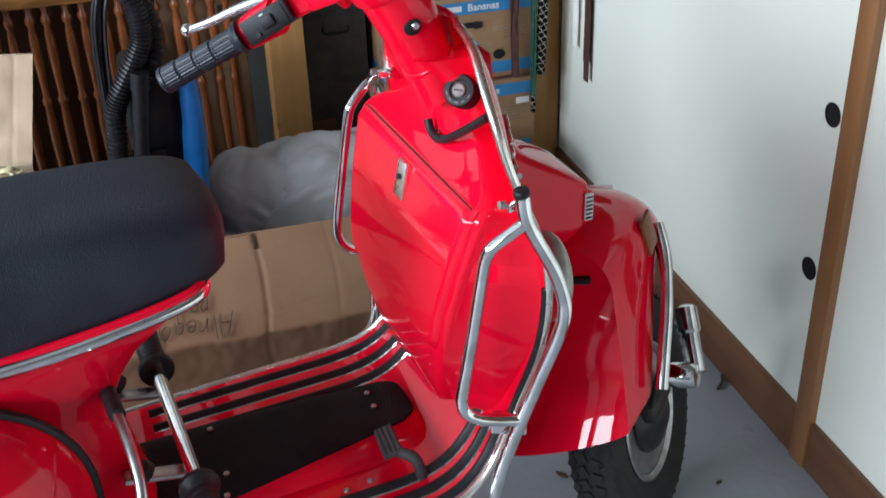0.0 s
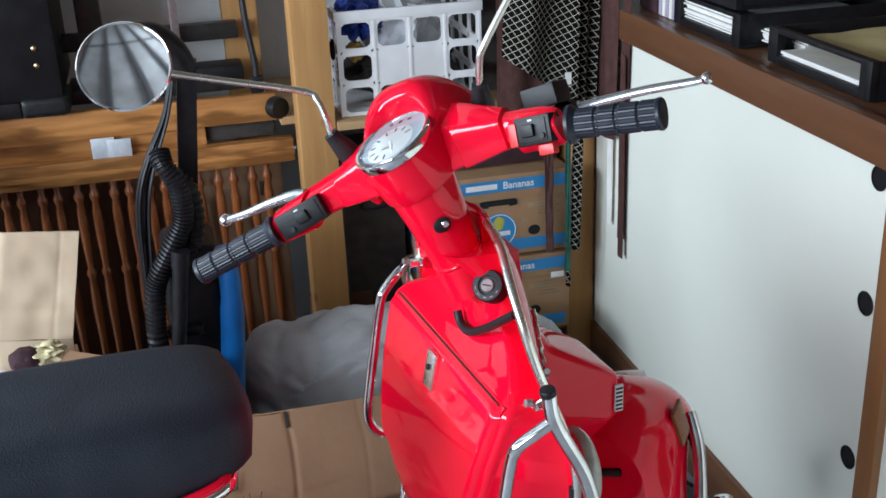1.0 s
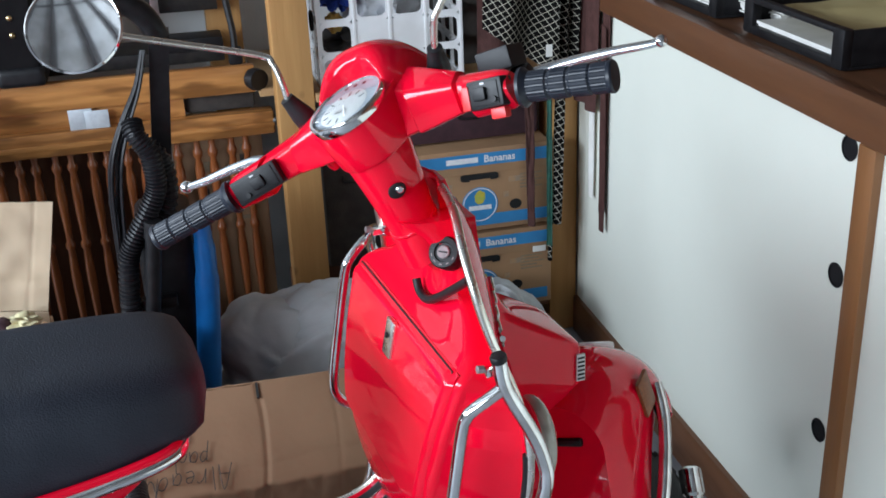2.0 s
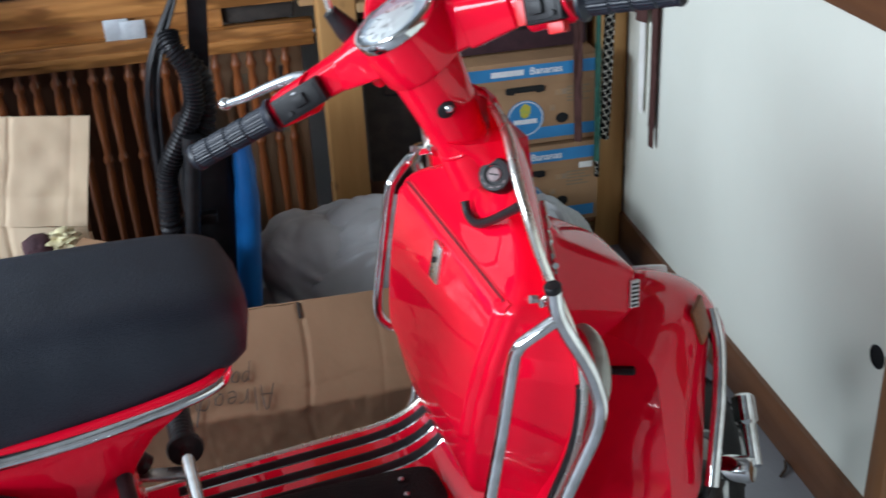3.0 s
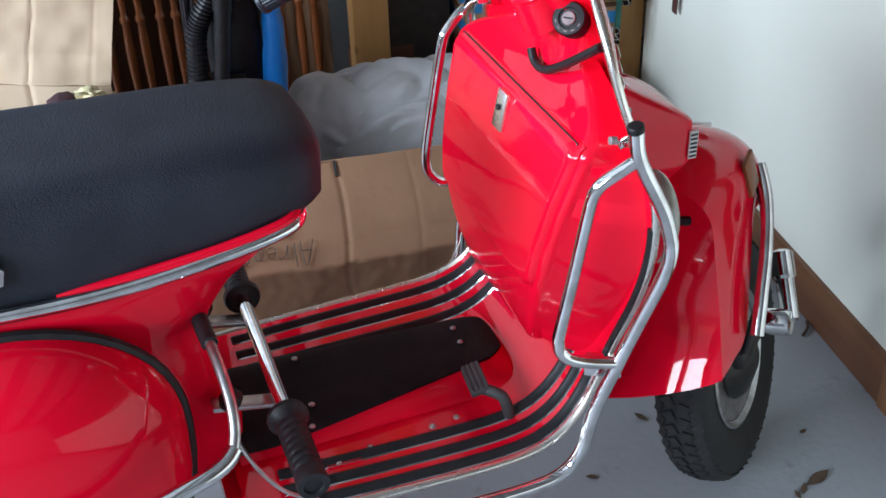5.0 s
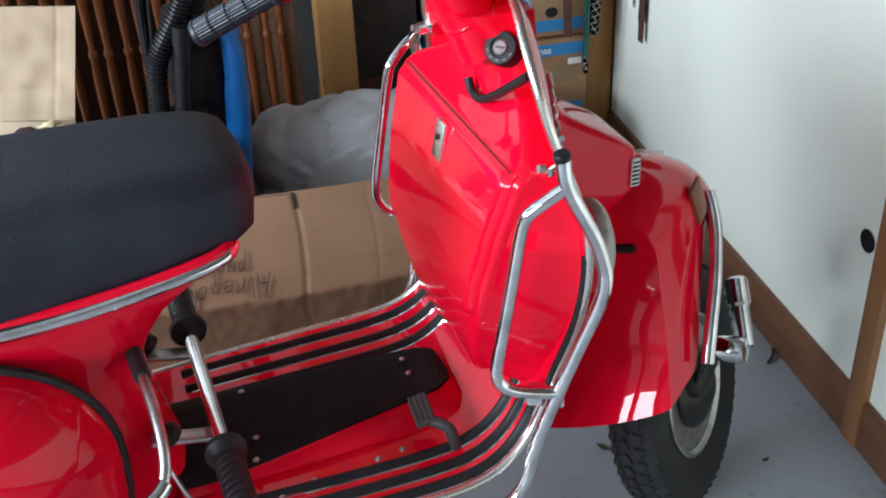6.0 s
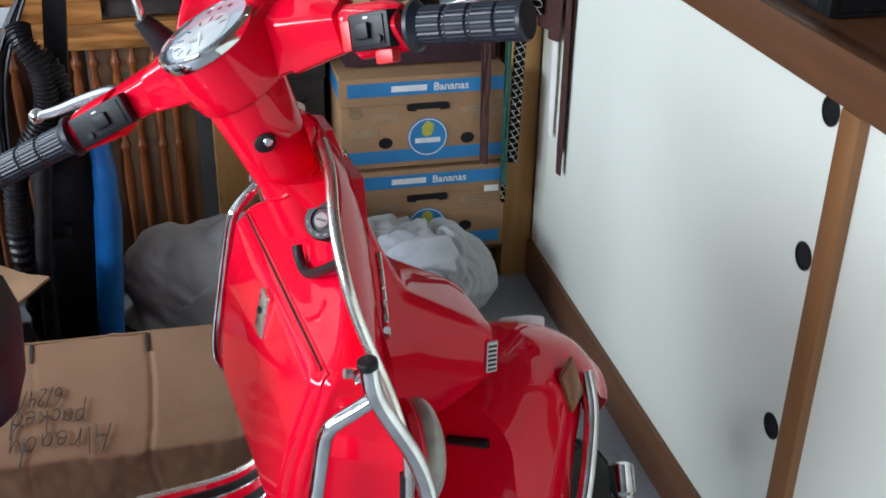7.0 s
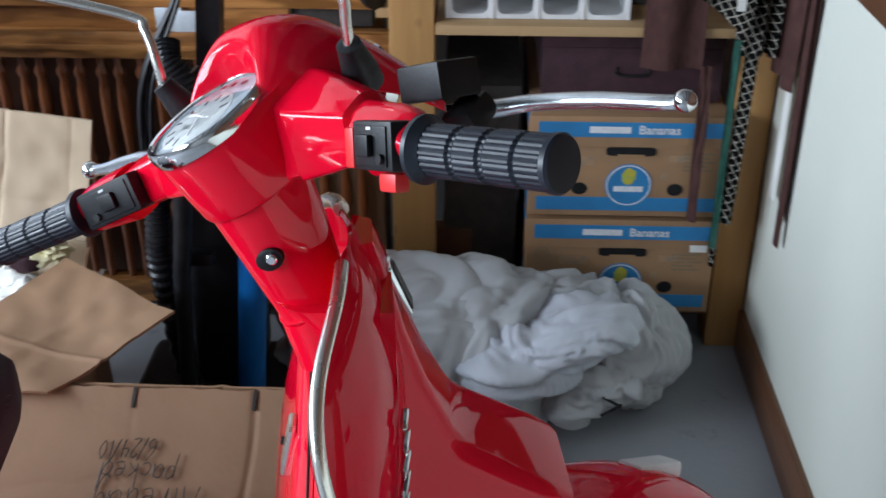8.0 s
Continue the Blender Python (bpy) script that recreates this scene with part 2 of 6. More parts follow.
def glass(name, tint=(0.95, 0.97, 0.97)):
    m = bpy.data.materials.new(name)
    m.use_nodes = True
    b = m.node_tree.nodes["Principled BSDF"]
    b.inputs["Base Color"].default_value = (*tint, 1)
    b.inputs["Transmission Weight"].default_value, b.inputs["Roughness"].default_value, b.inputs["IOR"].default_value = 1.0, 0.03, 1.3
    return m


GLASS = glass("dial_glass")


def plaid(name, base, line):
    """Black cloth with a woven grid of pale lines."""
    m = mat(name, base, 0.9, bump=0.2, bscale=350, spec=0.08)
    n, l = m.node_tree.nodes, m.node_tree.links
    b = n["Principled BSDF"]
    tc, sx = n.new("ShaderNodeTexCoord"), n.new("ShaderNodeSeparateXYZ")
    rot = n.new("ShaderNodeMapping")
    rot.inputs["Rotation"].default_value = (0, radians(32), 0)
    l.new(tc.outputs["Object"], rot.inputs["Vector"])
    l.new(rot.outputs[0], sx.inputs[0])
    got = []
    for k in ("X", "Z"):
        fr, cm = n.new("ShaderNodeMath"), n.new("ShaderNodeMath")
        fr.operation, cm.operation = "PINGPONG", "LESS_THAN"
        fr.inputs[1].default_value, cm.inputs[1].default_value = 0.0070, 0.00060
        l.new(sx.outputs[k], fr.inputs[0])
        l.new(fr.outputs[0], cm.inputs[0])
        got.append(cm)
    mxm = n.new("ShaderNodeMath")
    mxm.operation = "MAXIMUM"
    l.new(got[0].outputs[0], mxm.inputs[0])
    l.new(got[1].outputs[0], mxm.inputs[1])
    mx = n.new("ShaderNodeMix")
    mx.data_type = "RGBA"
    mx.inputs["A"].default_value, mx.inputs["B"].default_value = (*base, 1), (*line, 1)
    l.new(mxm.outputs[0], mx.inputs["Factor"])
    l.new(mx.outputs["Result"], b.inputs["Base Color"])
    return m


PLAID = plaid("black_plaid_cloth", (0.004, 0.0035, 0.0035), (0.46, 0.43, 0.36))

# ---- mesh helpers ----


def finish(ob, bm, material, angle=38):
    bmesh.ops.recalc_face_normals(bm, faces=bm.faces)
    for f in bm.faces:
        f.smooth = True
    bm.to_mesh(ob.data)
    bm.free()
    ob.data.set_sharp_from_angle(angle=radians(angle))
    ob.data.materials.append(material)
    return ob


def part(name, bm, material, parent, label="", angle=38):
    """Links a bmesh as one mesh object under a thing or a part."""
    ob = finish(new(name, bpy.data.meshes.new(name)), bm, material, angle)
    ob.parent = parent
    return tagged(ob, label)


def thing(name, label, category, m=Matrix(), group="", kind=""):
    ob = new(name)
    ob.empty_display_size = 0.1
    ob.matrix_world = m
    return tagged(ob, label, category, group, kind)


def single(name, bm, material, label, category, m=Matrix(), group="", kind="", angle=38):
    ob = finish(new(name, bpy.data.meshes.new(name)), bm, material, angle)
    ob.matrix_world = m
    return tagged(ob, label, category, group, kind)


def box(lo, hi, bevel=0.0, seg=2, bm=None, m=None):
    own = bmesh.new()
    lo, hi = Vector(lo), Vector(hi)
    r = bmesh.ops.create_cube(own, size=1)["verts"]
    for v in r:
        v.co = Vector((lo[i] + (hi[i] - lo[i]) * (v.co[i] + 0.5) for i in range(3)))
    if bevel:
        bmesh.ops.bevel(own, geom=list(own.edges), offset=bevel, segments=seg, profile=0.6, affect="EDGES")
    if m is not None:
        bmesh.ops.transform(own, matrix=m, verts=own.verts)
    return join(bm, own)


def join(bm, own):
    if bm is None:
        return own
    me = bpy.data.meshes.new("tmp")
    own.to_mesh(me)
    own.free()
    bm.from_mesh(me)
    bpy.data.meshes.remove(me)
    return bm


def spline(pts, k=6, closed=False):
    """Points along a smooth curve through pts."""
    p = [Vector(q) for q in pts]
    n, out = len(p), []
    for i in range(n if closed else n - 1):
        a, b, c, d = (p[(i + j) % n] if closed else p[min(max(i + j, 0), n - 1)] for j in (-1, 0, 1, 2))
        for s in range(k):
            t = s / k
            out.append(0.5 * (2 * b + (c - a) * t + (2 * a - 5 * b + 4 * c - d) * t * t + (3 * b - a - 3 * c + d) * t ** 3))
    return out if closed else out + [p[-1]]


def lerp(table, x):
    """The values of a table of rows (x, a, b, ...) at x, smoothly."""
    rows = sorted(table)
    if x <= rows[0][0]:
        return rows[0][1:]
    for a, b in zip(rows, rows[1:]):
        if x <= b[0]:
            t = (x - a[0]) / (b[0] - a[0])
            return tuple(u + (v - u) * t for u, v in zip(a[1:], b[1:]))
    return rows[-1][1:]


def glide(table, x):
    """The values of a table of rows (x, a, b, ...) at x, along a smooth curve through the rows."""
    rows = sorted(table)
    if x <= rows[0][0] or x >= rows[-1][0]:
        return (rows[0] if x <= rows[0][0] else rows[-1])[1:]
    i = max(k for k in range(len(rows) - 1) if rows[k][0] <= x)
    b, c = rows[i], rows[i + 1]
    a, d = rows[max(i - 1, 0)], rows[min(i + 2, len(rows) - 1)]
    h = c[0] - b[0]
    t = (x - b[0]) / h
    out = []
    for j in range(1, len(b)):
        m0 = (c[j] - a[j]) / (c[0] - a[0]) * h
        m1 = (d[j] - b[j]) / (d[0] - b[0]) * h
        out.append((2 * t ** 3 - 3 * t * t + 1) * b[j] + (t ** 3 - 2 * t * t + t) * m0 + (3 * t * t - 2 * t ** 3) * c[j] + (t ** 3 - t * t) * m1)
    return tuple(out)


def loft(rings, caps=True, closed=True, bm=None):
    bm = bm or bmesh.new()
    vs = [[bm.verts.new(p) for p in ring] for ring in rings]
    n = len(rings[0])
    for a, b in zip(vs, vs[1:]):
        for i in range(n if closed else n - 1):
            bm.faces.new((a[i], a[(i + 1) % n], b[(i + 1) % n], b[i]))
    if caps and closed:
        bm.faces.new(vs[0][::-1])
        bm.faces.new(vs[-1])
    return bm


def tube(pts, r, n=12, closed=False, bm=None, flat=1.0):
    """A round bar along pts; r is a radius or one for each point."""
    p = [Vector(q) for q in pts]
    rs = r if isinstance(r, (list, tuple)) else [r] * len(p)
    rings, up = [], None
    for i, q in enumerate(p):
        if closed:
            d = (p[(i + 1) % len(p)] - p[i - 1]).normalized()
        else:
            d = (p[min(i + 1, len(p) - 1)] - p[max(i - 1, 0)]).normalized()
        if up is None:
            up = d.orthogonal().normalized()
        up = (up - d * up.dot(d)).normalized()
        side = d.cross(up)
        rings.append([q + rs[i] * (math.cos(2 * math.pi * k / n) * up + flat * math.sin(2 * math.pi * k / n) * side) for k in range(n)])
    if closed:
        rings.append(rings[0])
        bm = loft(rings, caps=False, bm=bm)
        bmesh.ops.remove_doubles(bm, verts=bm.verts, dist=1e-5)
        return bm
    return loft(rings, bm=bm)


def lathe(profile, n=24, m=Matrix(), bm=None, caps=True):
    """Turns rows of (radius, height) round z."""
    own = loft([[Vector((r * math.cos(2 * math.pi * k / n), r * math.sin(2 * math.pi * k / n), z)) for k in range(n)] for r, z in profile], caps=caps)
    bmesh.ops.transform(own, matrix=m, verts=own.verts)
    return join(bm, own)


def sheet(fn, nu, nv, thick=0.0, bm=None):
    """A surface fn(u, v) with u, v from 0 to 1, thickened."""
    own = bmesh.new()
    g = [[own.verts.new(fn(i / nu, j / nv)) for j in range(nv + 1)] for i in range(nu + 1)]
    for i in range(nu):
        for j in range(nv):
            own.faces.new((g[i][j], g[i + 1][j], g[i + 1][j + 1], g[i][j + 1]))
    if thick:
        bmesh.ops.recalc_face_normals(own, faces=own.faces)
        bmesh.ops.solidify(own, geom=list(own.faces), thickness=thick)
    return join(bm, own)


def oval(c, a, b, n=24, e=2.0, u=(1, 0, 0), v=(0, 0, 1)):
    """A ring of superellipse points about c."""
    u, v, c, out = Vector(u), Vector(v), Vector(c), []
    for k in range(n):
        t = 2 * math.pi * (k + 0.5) / n
        co, si = math.cos(t), math.sin(t)
        out.append(c + a * math.copysign(abs(co) ** (2 / e), co) * u + b * math.copysign(abs(si) ** (2 / e), si) * v)
    return out


def blob(c, r, n=20, rough=0.0, freq=4.0, seed=0.0, bm=None, e=1.0):
    own = bmesh.new()
    bmesh.ops.create_icosphere(own, subdivisions=4 if n > 16 else 3, radius=1.0)
    for q in own.verts:
        k = 1 + rough * noise.noise(q.co * freq + Vector((seed, seed * 2, 0)))
        q.co = Vector((c[i] + r[i] * k * math.copysign(abs(q.co[i]) ** e, q.co[i]) for i in range(3)))
    return join(bm, own)


def lettering(name, text, size, material, m, parent=None, thick=0.0004, bold=0.0, slant=0.0):
    cu = bpy.data.curves.new(name, "FONT")
    cu.shear = slant
    cu.body, cu.size, cu.extrude, cu.align_x, cu.align_y, cu.offset = text, size, thick, "CENTER", "CENTER", bold
    tmp = new("tmp_text", cu)
    bpy.context.view_layer.update()
    me = bpy.data.meshes.new_from_object(tmp.evaluated_get(bpy.context.evaluated_depsgraph_get()))
    bpy.data.objects.remove(tmp)
    bpy.data.curves.remove(cu)
    ob = new(name, me)
    me.name = name
    me.materials.clear()
    me.materials.append(material)
    ob.parent = parent
    ob.matrix_basis = m
    return ob

# ---- structure ----
floor = single("floor", box((-60, -60, -0.2), (60, 60, 0)), CONCRETE, "grey painted concrete garage floor with scuffs and stains", "floor", kind="structure")
WX = 0.612
tagged(single("wall_back", box((-3.4, 3.30, 0), (2.2, 3.45, 2.6)), PALEWALL, "pale painted rear garage wall behind the shelves", "wall"), kind="structure")
for lo, hi in (((-3.55, -3.9, 0), (-3.4, -2.15, 2.6)), ((-3.55, 2.75, 0), (-3.4, 3.30, 2.6)), ((-3.55, -2.15, 2.15), (-3.4, 2.75, 2.6))):
    single("wall_west", box(lo, hi), WALLP, "pale painted garage wall round the open door", "wall", kind="structure")
tagged(single("wall_east", box((1.35, -3.9, 0), (1.5, 3.30, 2.6)), BACKWOOD, "brown wooden wall behind the counter", "wall"), kind="structure")
single("wall_south", box((-3.4, -3.9, 0), (1.35, -3.75, 2.6)), WALLP, "pale painted plain garage side wall", "wall", kind="structure")
bm = box((-3.55, -3.9, 2.6), (2.2, 3.45, 2.7))
for i in range(7):
    x = -3.05 + i * 0.64
    box((x, -3.75, 2.555), (x + 0.11, 3.30, 2.6), bm=bm)
box((-3.4, -0.62, 2.57), (1.35, -0.52, 2.598), bm=bm)
ceiling = single("ceiling", bm, CEIL, "grey panelled garage ceiling with darker cross beams", "ceiling", kind="structure")
ceiling.data.materials.append(BEAM)
for f in ceiling.data.polygons:
    f.material_index = 1 if f.center.z < 2.595 else 0

# counter front: white panels in a brown frame
cab = thing("cabinet_wall", "white panelled counter front framed in brown stained wood", "wall", kind="structure")
B0, B1 = 1.508, 1.553


def holed_panel(y0, y1, z0, z1, holes):
    """A panel with round finger holes through it, in the plane x."""
    bm, r = bmesh.new(), 0.0195
    ys = sorted({y0, y1, *(h[0] - 0.03 for h in holes), *(h[0] + 0.03 for h in holes)})
    zs = sorted({z0, z1, *(h[1] - 0.03 for h in holes), *(h[1] + 0.03 for h in holes)})
    for a, b in zip(ys, ys[1:]):
        for c, d in zip(zs, zs[1:]):
            hole = [h for h in holes if a < h[0] < b and c < h[1] < d]
            if not hole:
                q = [bm.verts.new((0, y, z)) for y, z in ((a, c), (b, c), (b, d), (a, d))]
                bm.faces.new(q)
                continue
            h, n = hole[0], 32
            inner, outer, back = [], [], []
            for k in range(n):
                t = 2 * math.pi * k / n
                co, si = math.cos(t), math.sin(t)
                s = 0.03 / max(abs(co), abs(si))
                inner.append(bm.verts.new((0, h[0] + r * co, h[1] + r * si)))
                outer.append(bm.verts.new((0, h[0] + s * co, h[1] + s * si)))
                back.append(bm.verts.new((0.012, h[0] + r * co, h[1] + r * si)))
            for k in range(n):
                j = (k + 1) % n
                bm.faces.new((inner[k], outer[k], outer[j], inner[j]))
                bm.faces.new((back[k], inner[k], inner[j], back[j]))
    return bm


HOLES = [(1.596, 0.908), (1.596, 0.689), (1.596, 0.391)]
p1 = part("panel", holed_panel(B1 - 0.004, 2.79, 0.09, 0.94, HOLES), PANEL, cab)
p2 = part("panel", holed_panel(-2.2, B0 + 0.004, 0.09, 0.94, []), PANEL, cab)
for p in (p1, p2):
    p.location.x = WX
part("backing", box((WX + 0.014, -2.2, 0.0), (WX + 0.03, 2.79, 0.96)), DARKWALL, cab)
for h in HOLES:
    ring = lathe([(0.0195, 0.0), (0.021, 0.0), (0.0215, 0.0015), (0.0185, 0.002), (0.0165, -0.004), (0.0160, -0.010), (0.002, -0.0105)], 32, pose(WX - 0.0005, h[0], h[1], 0, -90, 0))
    part("finger_pull", ring, PLASTIC, cab, "round black recessed finger pull")
part("baseboard", box((WX - 0.012, B1, 0.0), (WX + 0.014, 2.79, 0.106), 0.003), TRIM, cab, "brown stained baseboard")
part("baseboard", box((WX - 0.012, -2.2, 0.0), (WX + 0.014, B0, 0.106), 0.003), TRIM, cab, "brown stained baseboard")
part("batten", box((WX - 0.016, B0, 0.0), (WX + 0.014, B1, 0.931), 0.003), TRIMZ, cab, "brown stained upright batten")
part("top_rail", box((WX - 0.016, -2.2, 0.931), (WX + 0.014, 2.79, 1.002), 0.004), TRIM, cab, "brown stained top rail with scuffed edge")
part("countertop", box((WX + 0.014, -2.2, 0.975), (1.35, 2.79, 0.998), 0.002), TRIM, cab, "brown wooden counter behind the rail")
part("end_panel", box((WX + 0.03, 2.77, 0), (1.35, 2.79, 0.975)), BACKWOOD, cab)

# shelf unit at the back: posts and boards
shelf = thing("shelf_unit", "rough pine lumber shelving against the rear wall", "shelf")
part("post", box((-0.166, 2.765, 0), (-0.077, 2.855, 2.58), 0.003), PINE, shelf, "knotty pine post")
part("post", box((0.535, 2.80, 0), (0.611, 2.89, 2.58), 0.003), PINE, shelf, "knotty pine post by the white panel")
part("post", box((-0.30, 3.12, 0), (-0.21, 3.21, 2.58), 0.003), PINE, shelf, "darker pine post further back")
part("board", box((-0.074, 2.752, 0.742), (0.532, 3.28, 0.762), 0.002), PINEX, shelf, "pine shelf board")
part("board", box((-0.20, 2.858, 0.742), (-0.077, 3.28, 0.762), 0.002), PINEX, shelf, "pine shelf board")
part("low_board", box((-0.074, 2.80, 0.085), (0.532, 3.28, 0.125), 0.003), BACKWOOD, shelf, "dark low plank under the boxes")
part("low_rail", box((-0.166, 2.857, 0.14), (0.0, 2.90, 0.26), 0.003), BACKWOOD, shelf, "dark brown board low behind the post")
part("low_foot", box((-0.05, 2.9, 0.0), (0.50, 3.2, 0.085)), DARKWALL, shelf)

# ---- scooter ----
PSI = 7.0
scooter = thing("motor_scooter", "glossy red motor scooter with chrome crash bars and black bench seat", "scooter",
                pose(-0.15, 1.48, 0, 0, 0, PSI))
# profile of footboard and leg shield: along, height, half width
SHELL = [(-0.44, 0.345, 0.205, 0.205), (-0.30, 0.345, 0.215, 0.215), (-0.14, 0.345, 0.222, 0.222), (-0.07, 0.346, 0.222, 0.222), (-0.02, 0.355, 0.22, 0.22), (0.025, 0.385, 0.21, 0.21),
         (0.055, 0.435, 0.204, 0.204), (0.075, 0.50, 0.212, 0.212), (0.088, 0.57, 0.243, 0.243), (0.092, 0.64, 0.265, 0.265), (0.092, 0.71, 0.275, 0.272), (0.094, 0.76, 0.268, 0.255),
         (0.098, 0.80, 0.252, 0.222), (0.103, 0.832, 0.240, 0.190), (0.101, 0.87, 0.238, 0.165), (0.093, 0.915, 0.231, 0.140), (0.084, 0.95, 0.208, 0.115), (0.075, 0.975, 0.168, 0.085), (0.063, 0.990, 0.12, 0.05), (0.060, 0.998, 0.06, 0.01)]
# how far the edges sweep back: height, depth
SWEEP = [(0.40, 0.0), (0.55, 0.012), (0.71, 0.012), (0.76, 0.018), (0.80, 0.034), (0.832, 0.048), (0.87, 0.061), (0.915, 0.063), (0.95, 0.056), (0.975, 0.041), (0.99, 0.013), (0.998, 0.008)]
ROWS = []
for i in range(len(SHELL) - 1):
    for k in range(4):
        t = k / 4
        a, b, c, d = (SHELL[min(max(i + j, 0), len(SHELL) - 1)] for j in (-1, 0, 1, 2))
        ROWS.append(tuple(0.5 * (2 * q + (r - p) * t + (2 * p - 5 * q + 4 * r - w) * t * t + (3 * q - p - 3 * r + w) * t ** 3) for p, q, r, w in zip(a, b, c, d)))
ROWS = [(*r, glide(SWEEP, r[1])[0]) for r in ROWS + [SHELL[-1]]]
for _ in range(14):
    ROWS = ROWS[:1] + [tuple((p + 2 * q + r) / 4 for p, q, r in zip(*three)) for three in zip(ROWS, ROWS[1:], ROWS[2:])] + ROWS[-1:]
SHELL = ROWS


def shell_at(s, f, lift=0.0):
    """A point of the shell: s from rear (0) to top (1), f from right (-1) to left (1)."""
    k = s * (len(SHELL) - 1)
    i = min(int(k), len(SHELL) - 2)
    x, z, r, w, deep = (SHELL[i][j] + (SHELL[i + 1][j] - SHELL[i][j]) * (k - i) for j in range(5))
    dx, dz = SHELL[i + 1][0] - SHELL[i][0], SHELL[i + 1][1] - SHELL[i][1]
    d = math.hypot(dx, dz) or 1
    bend = deep * f * f
    return Vector((x - bend - lift * dz / d, (w - r) / 2 + f * (w + r) / 2, z + lift * dx / d))


part("leg_shield", sheet(lambda u, v: shell_at(u, 2 * v - 1), len(SHELL) - 1, 20, 0.004), RED, scooter)
for side in (-1, 1):
    edge = [shell_at(0.0 + 0.985 * i / 130, side * 1.0) for i in range(131)]
    part("edge_trim", tube(edge, 0.0058 if side < 0 else 0.0072, 10), EDGE, scooter, "chrome edge trim of the leg shield")
    for f in ((0.93, 0.79, 0.64) if side < 0 else (0.86, 0.67, 0.49)):
        strip = [shell_at(0.02 + 0.295 * i / 40, side * f, 0.004) for i in range(41)]
        rub = part("rubber_strip", tube(strip, 0.0085, 8, flat=0.55), RUBBER, scooter, "black rubber footboard strip")
        for g in (-0.035, 0.035):
            part("strip_edge", tube([shell_at(0.02 + 0.295 * i / 40, side * (f + g), 0.003) for i in range(41)], 0.0026, 6), CHROME, rub, "thin chrome strip edging")
part("shield_strip", tube([shell_at(0.33 + 0.20 * i / 40, -0.992, 0.004) for i in range(41)], 0.0055, 8), RUBBER, scooter, "black rubber strip along the shield edge")
part("underbody", loft([[Vector((x, s * w, z)) for s, z in ((-1, 0.335), (1, 0.335), (0.7, 0.29), (-0.7, 0.29))] for x, w in ((-0.46, 0.19), (-0.1, 0.2), (-0.01, 0.16))]), RED, scooter)

# centre mat over the tunnel
tun = lambda u, v: Vector((-0.43 + 0.44 * u, (2 * v - 1) * (0.10 - 0.012 * u), 0.352 + 0.030 * (1 - abs(2 * v - 1) ** 5) * min(1, (1 - u) * 14)))
part("tunnel", sheet(tun, 24, 16, 0.004), RED, scooter)


def mat_at(u, v):
    """The mat narrows towards the front, where its corners are rounded."""
    e = abs(2 * v - 1)
    x = -0.430 + (0.416 - 0.030 * e ** 5) * u
    ahead = max(0.0, (x + 0.388) / 0.374)
    lo, hi = -0.094 + 0.050 * ahead ** 1.3, 0.096 - 0.042 * ahead
    y = lo + (hi - lo) * v
    tu = (x + 0.43) / 0.44
    return tun(tu, 0.5 + 0.5 * y / (0.10 - 0.012 * tu)) + Vector((0, 0, 0.006))


part("centre_mat", sheet(mat_at, 24, 18, 0.005), MATM, scooter, "black rubber centre mat")
for x, y in ((-0.072, 0.031), (-0.074, -0.006), (-0.314, 0.05), (-0.316, -0.054), (-0.324, -0.082)):
    q = tun((x + 0.43) / 0.44, 0.5 + 0.5 * y / 0.094)
    part("mat_screw", lathe([(0.0045, 0), (0.0045, 0.002), (0.002, 0.0035)], 10, pose(*(q + Vector((0, 0, 0.008))))), STEEL, scooter)
for x, y in ((-0.304, -0.139), (-0.255, -0.128), (-0.161, -0.120), (-0.123, -0.115)):
    part("floor_rivet", lathe([(0.006, 0), (0.006, 0.002), (0.003, 0.005)], 10, pose(x, y, 0.347)), STEEL, scooter)
part("rivet_plate", box((-0.322, -0.15, 0.346), (-0.272, -0.126, 0.350), 0.002), RED, scooter)

# brake pedal
PEDAL = pose(-0.086, -0.097, 0.394, 0, -14, -6)
pedal = part("brake_pedal", box((-0.0145, -0.031, -0.005), (0.0145, 0.031, 0.005), 0.004, m=PEDAL), TREAD, scooter, "black ribbed rubber brake pedal")
for k in range(4):
    part("rib", box((-0.0125 + k * 0.0072, -0.029, 0.004), (-0.0085 + k * 0.0072, 0.029, 0.0068), 0.001, m=PEDAL), TREAD, pedal)
part("pedal_arm", tube(spline([(-0.080, -0.119, 0.390), (-0.072, -0.130, 0.392), (-0.060, -0.140, 0.384), (-0.053, -0.146, 0.350)], 5), 0.0085, 10), TREAD, pedal, "bent grey pedal arm")

# glove box on the back of the shield: height, half width, rear face
GLOVE = [(0.405, 0.045, 0.035), (0.42, 0.075, 0.016), (0.45, 0.110, -0.006), (0.52, 0.148, -0.025), (0.60, 0.176, -0.029), (0.70, 0.197, -0.014),
         (0.765, 0.208, 0.003), (0.785, 0.210, 0.009), (0.798, 0.206, 0.017), (0.810, 0.193, 0.031), (0.830, 0.15, 0.048), (0.855, 0.10, 0.06)]
GLOVE = [(0.405 + 0.45 * i / 60, *glide(GLOVE, 0.405 + 0.45 * i / 60)) for i in range(61)]


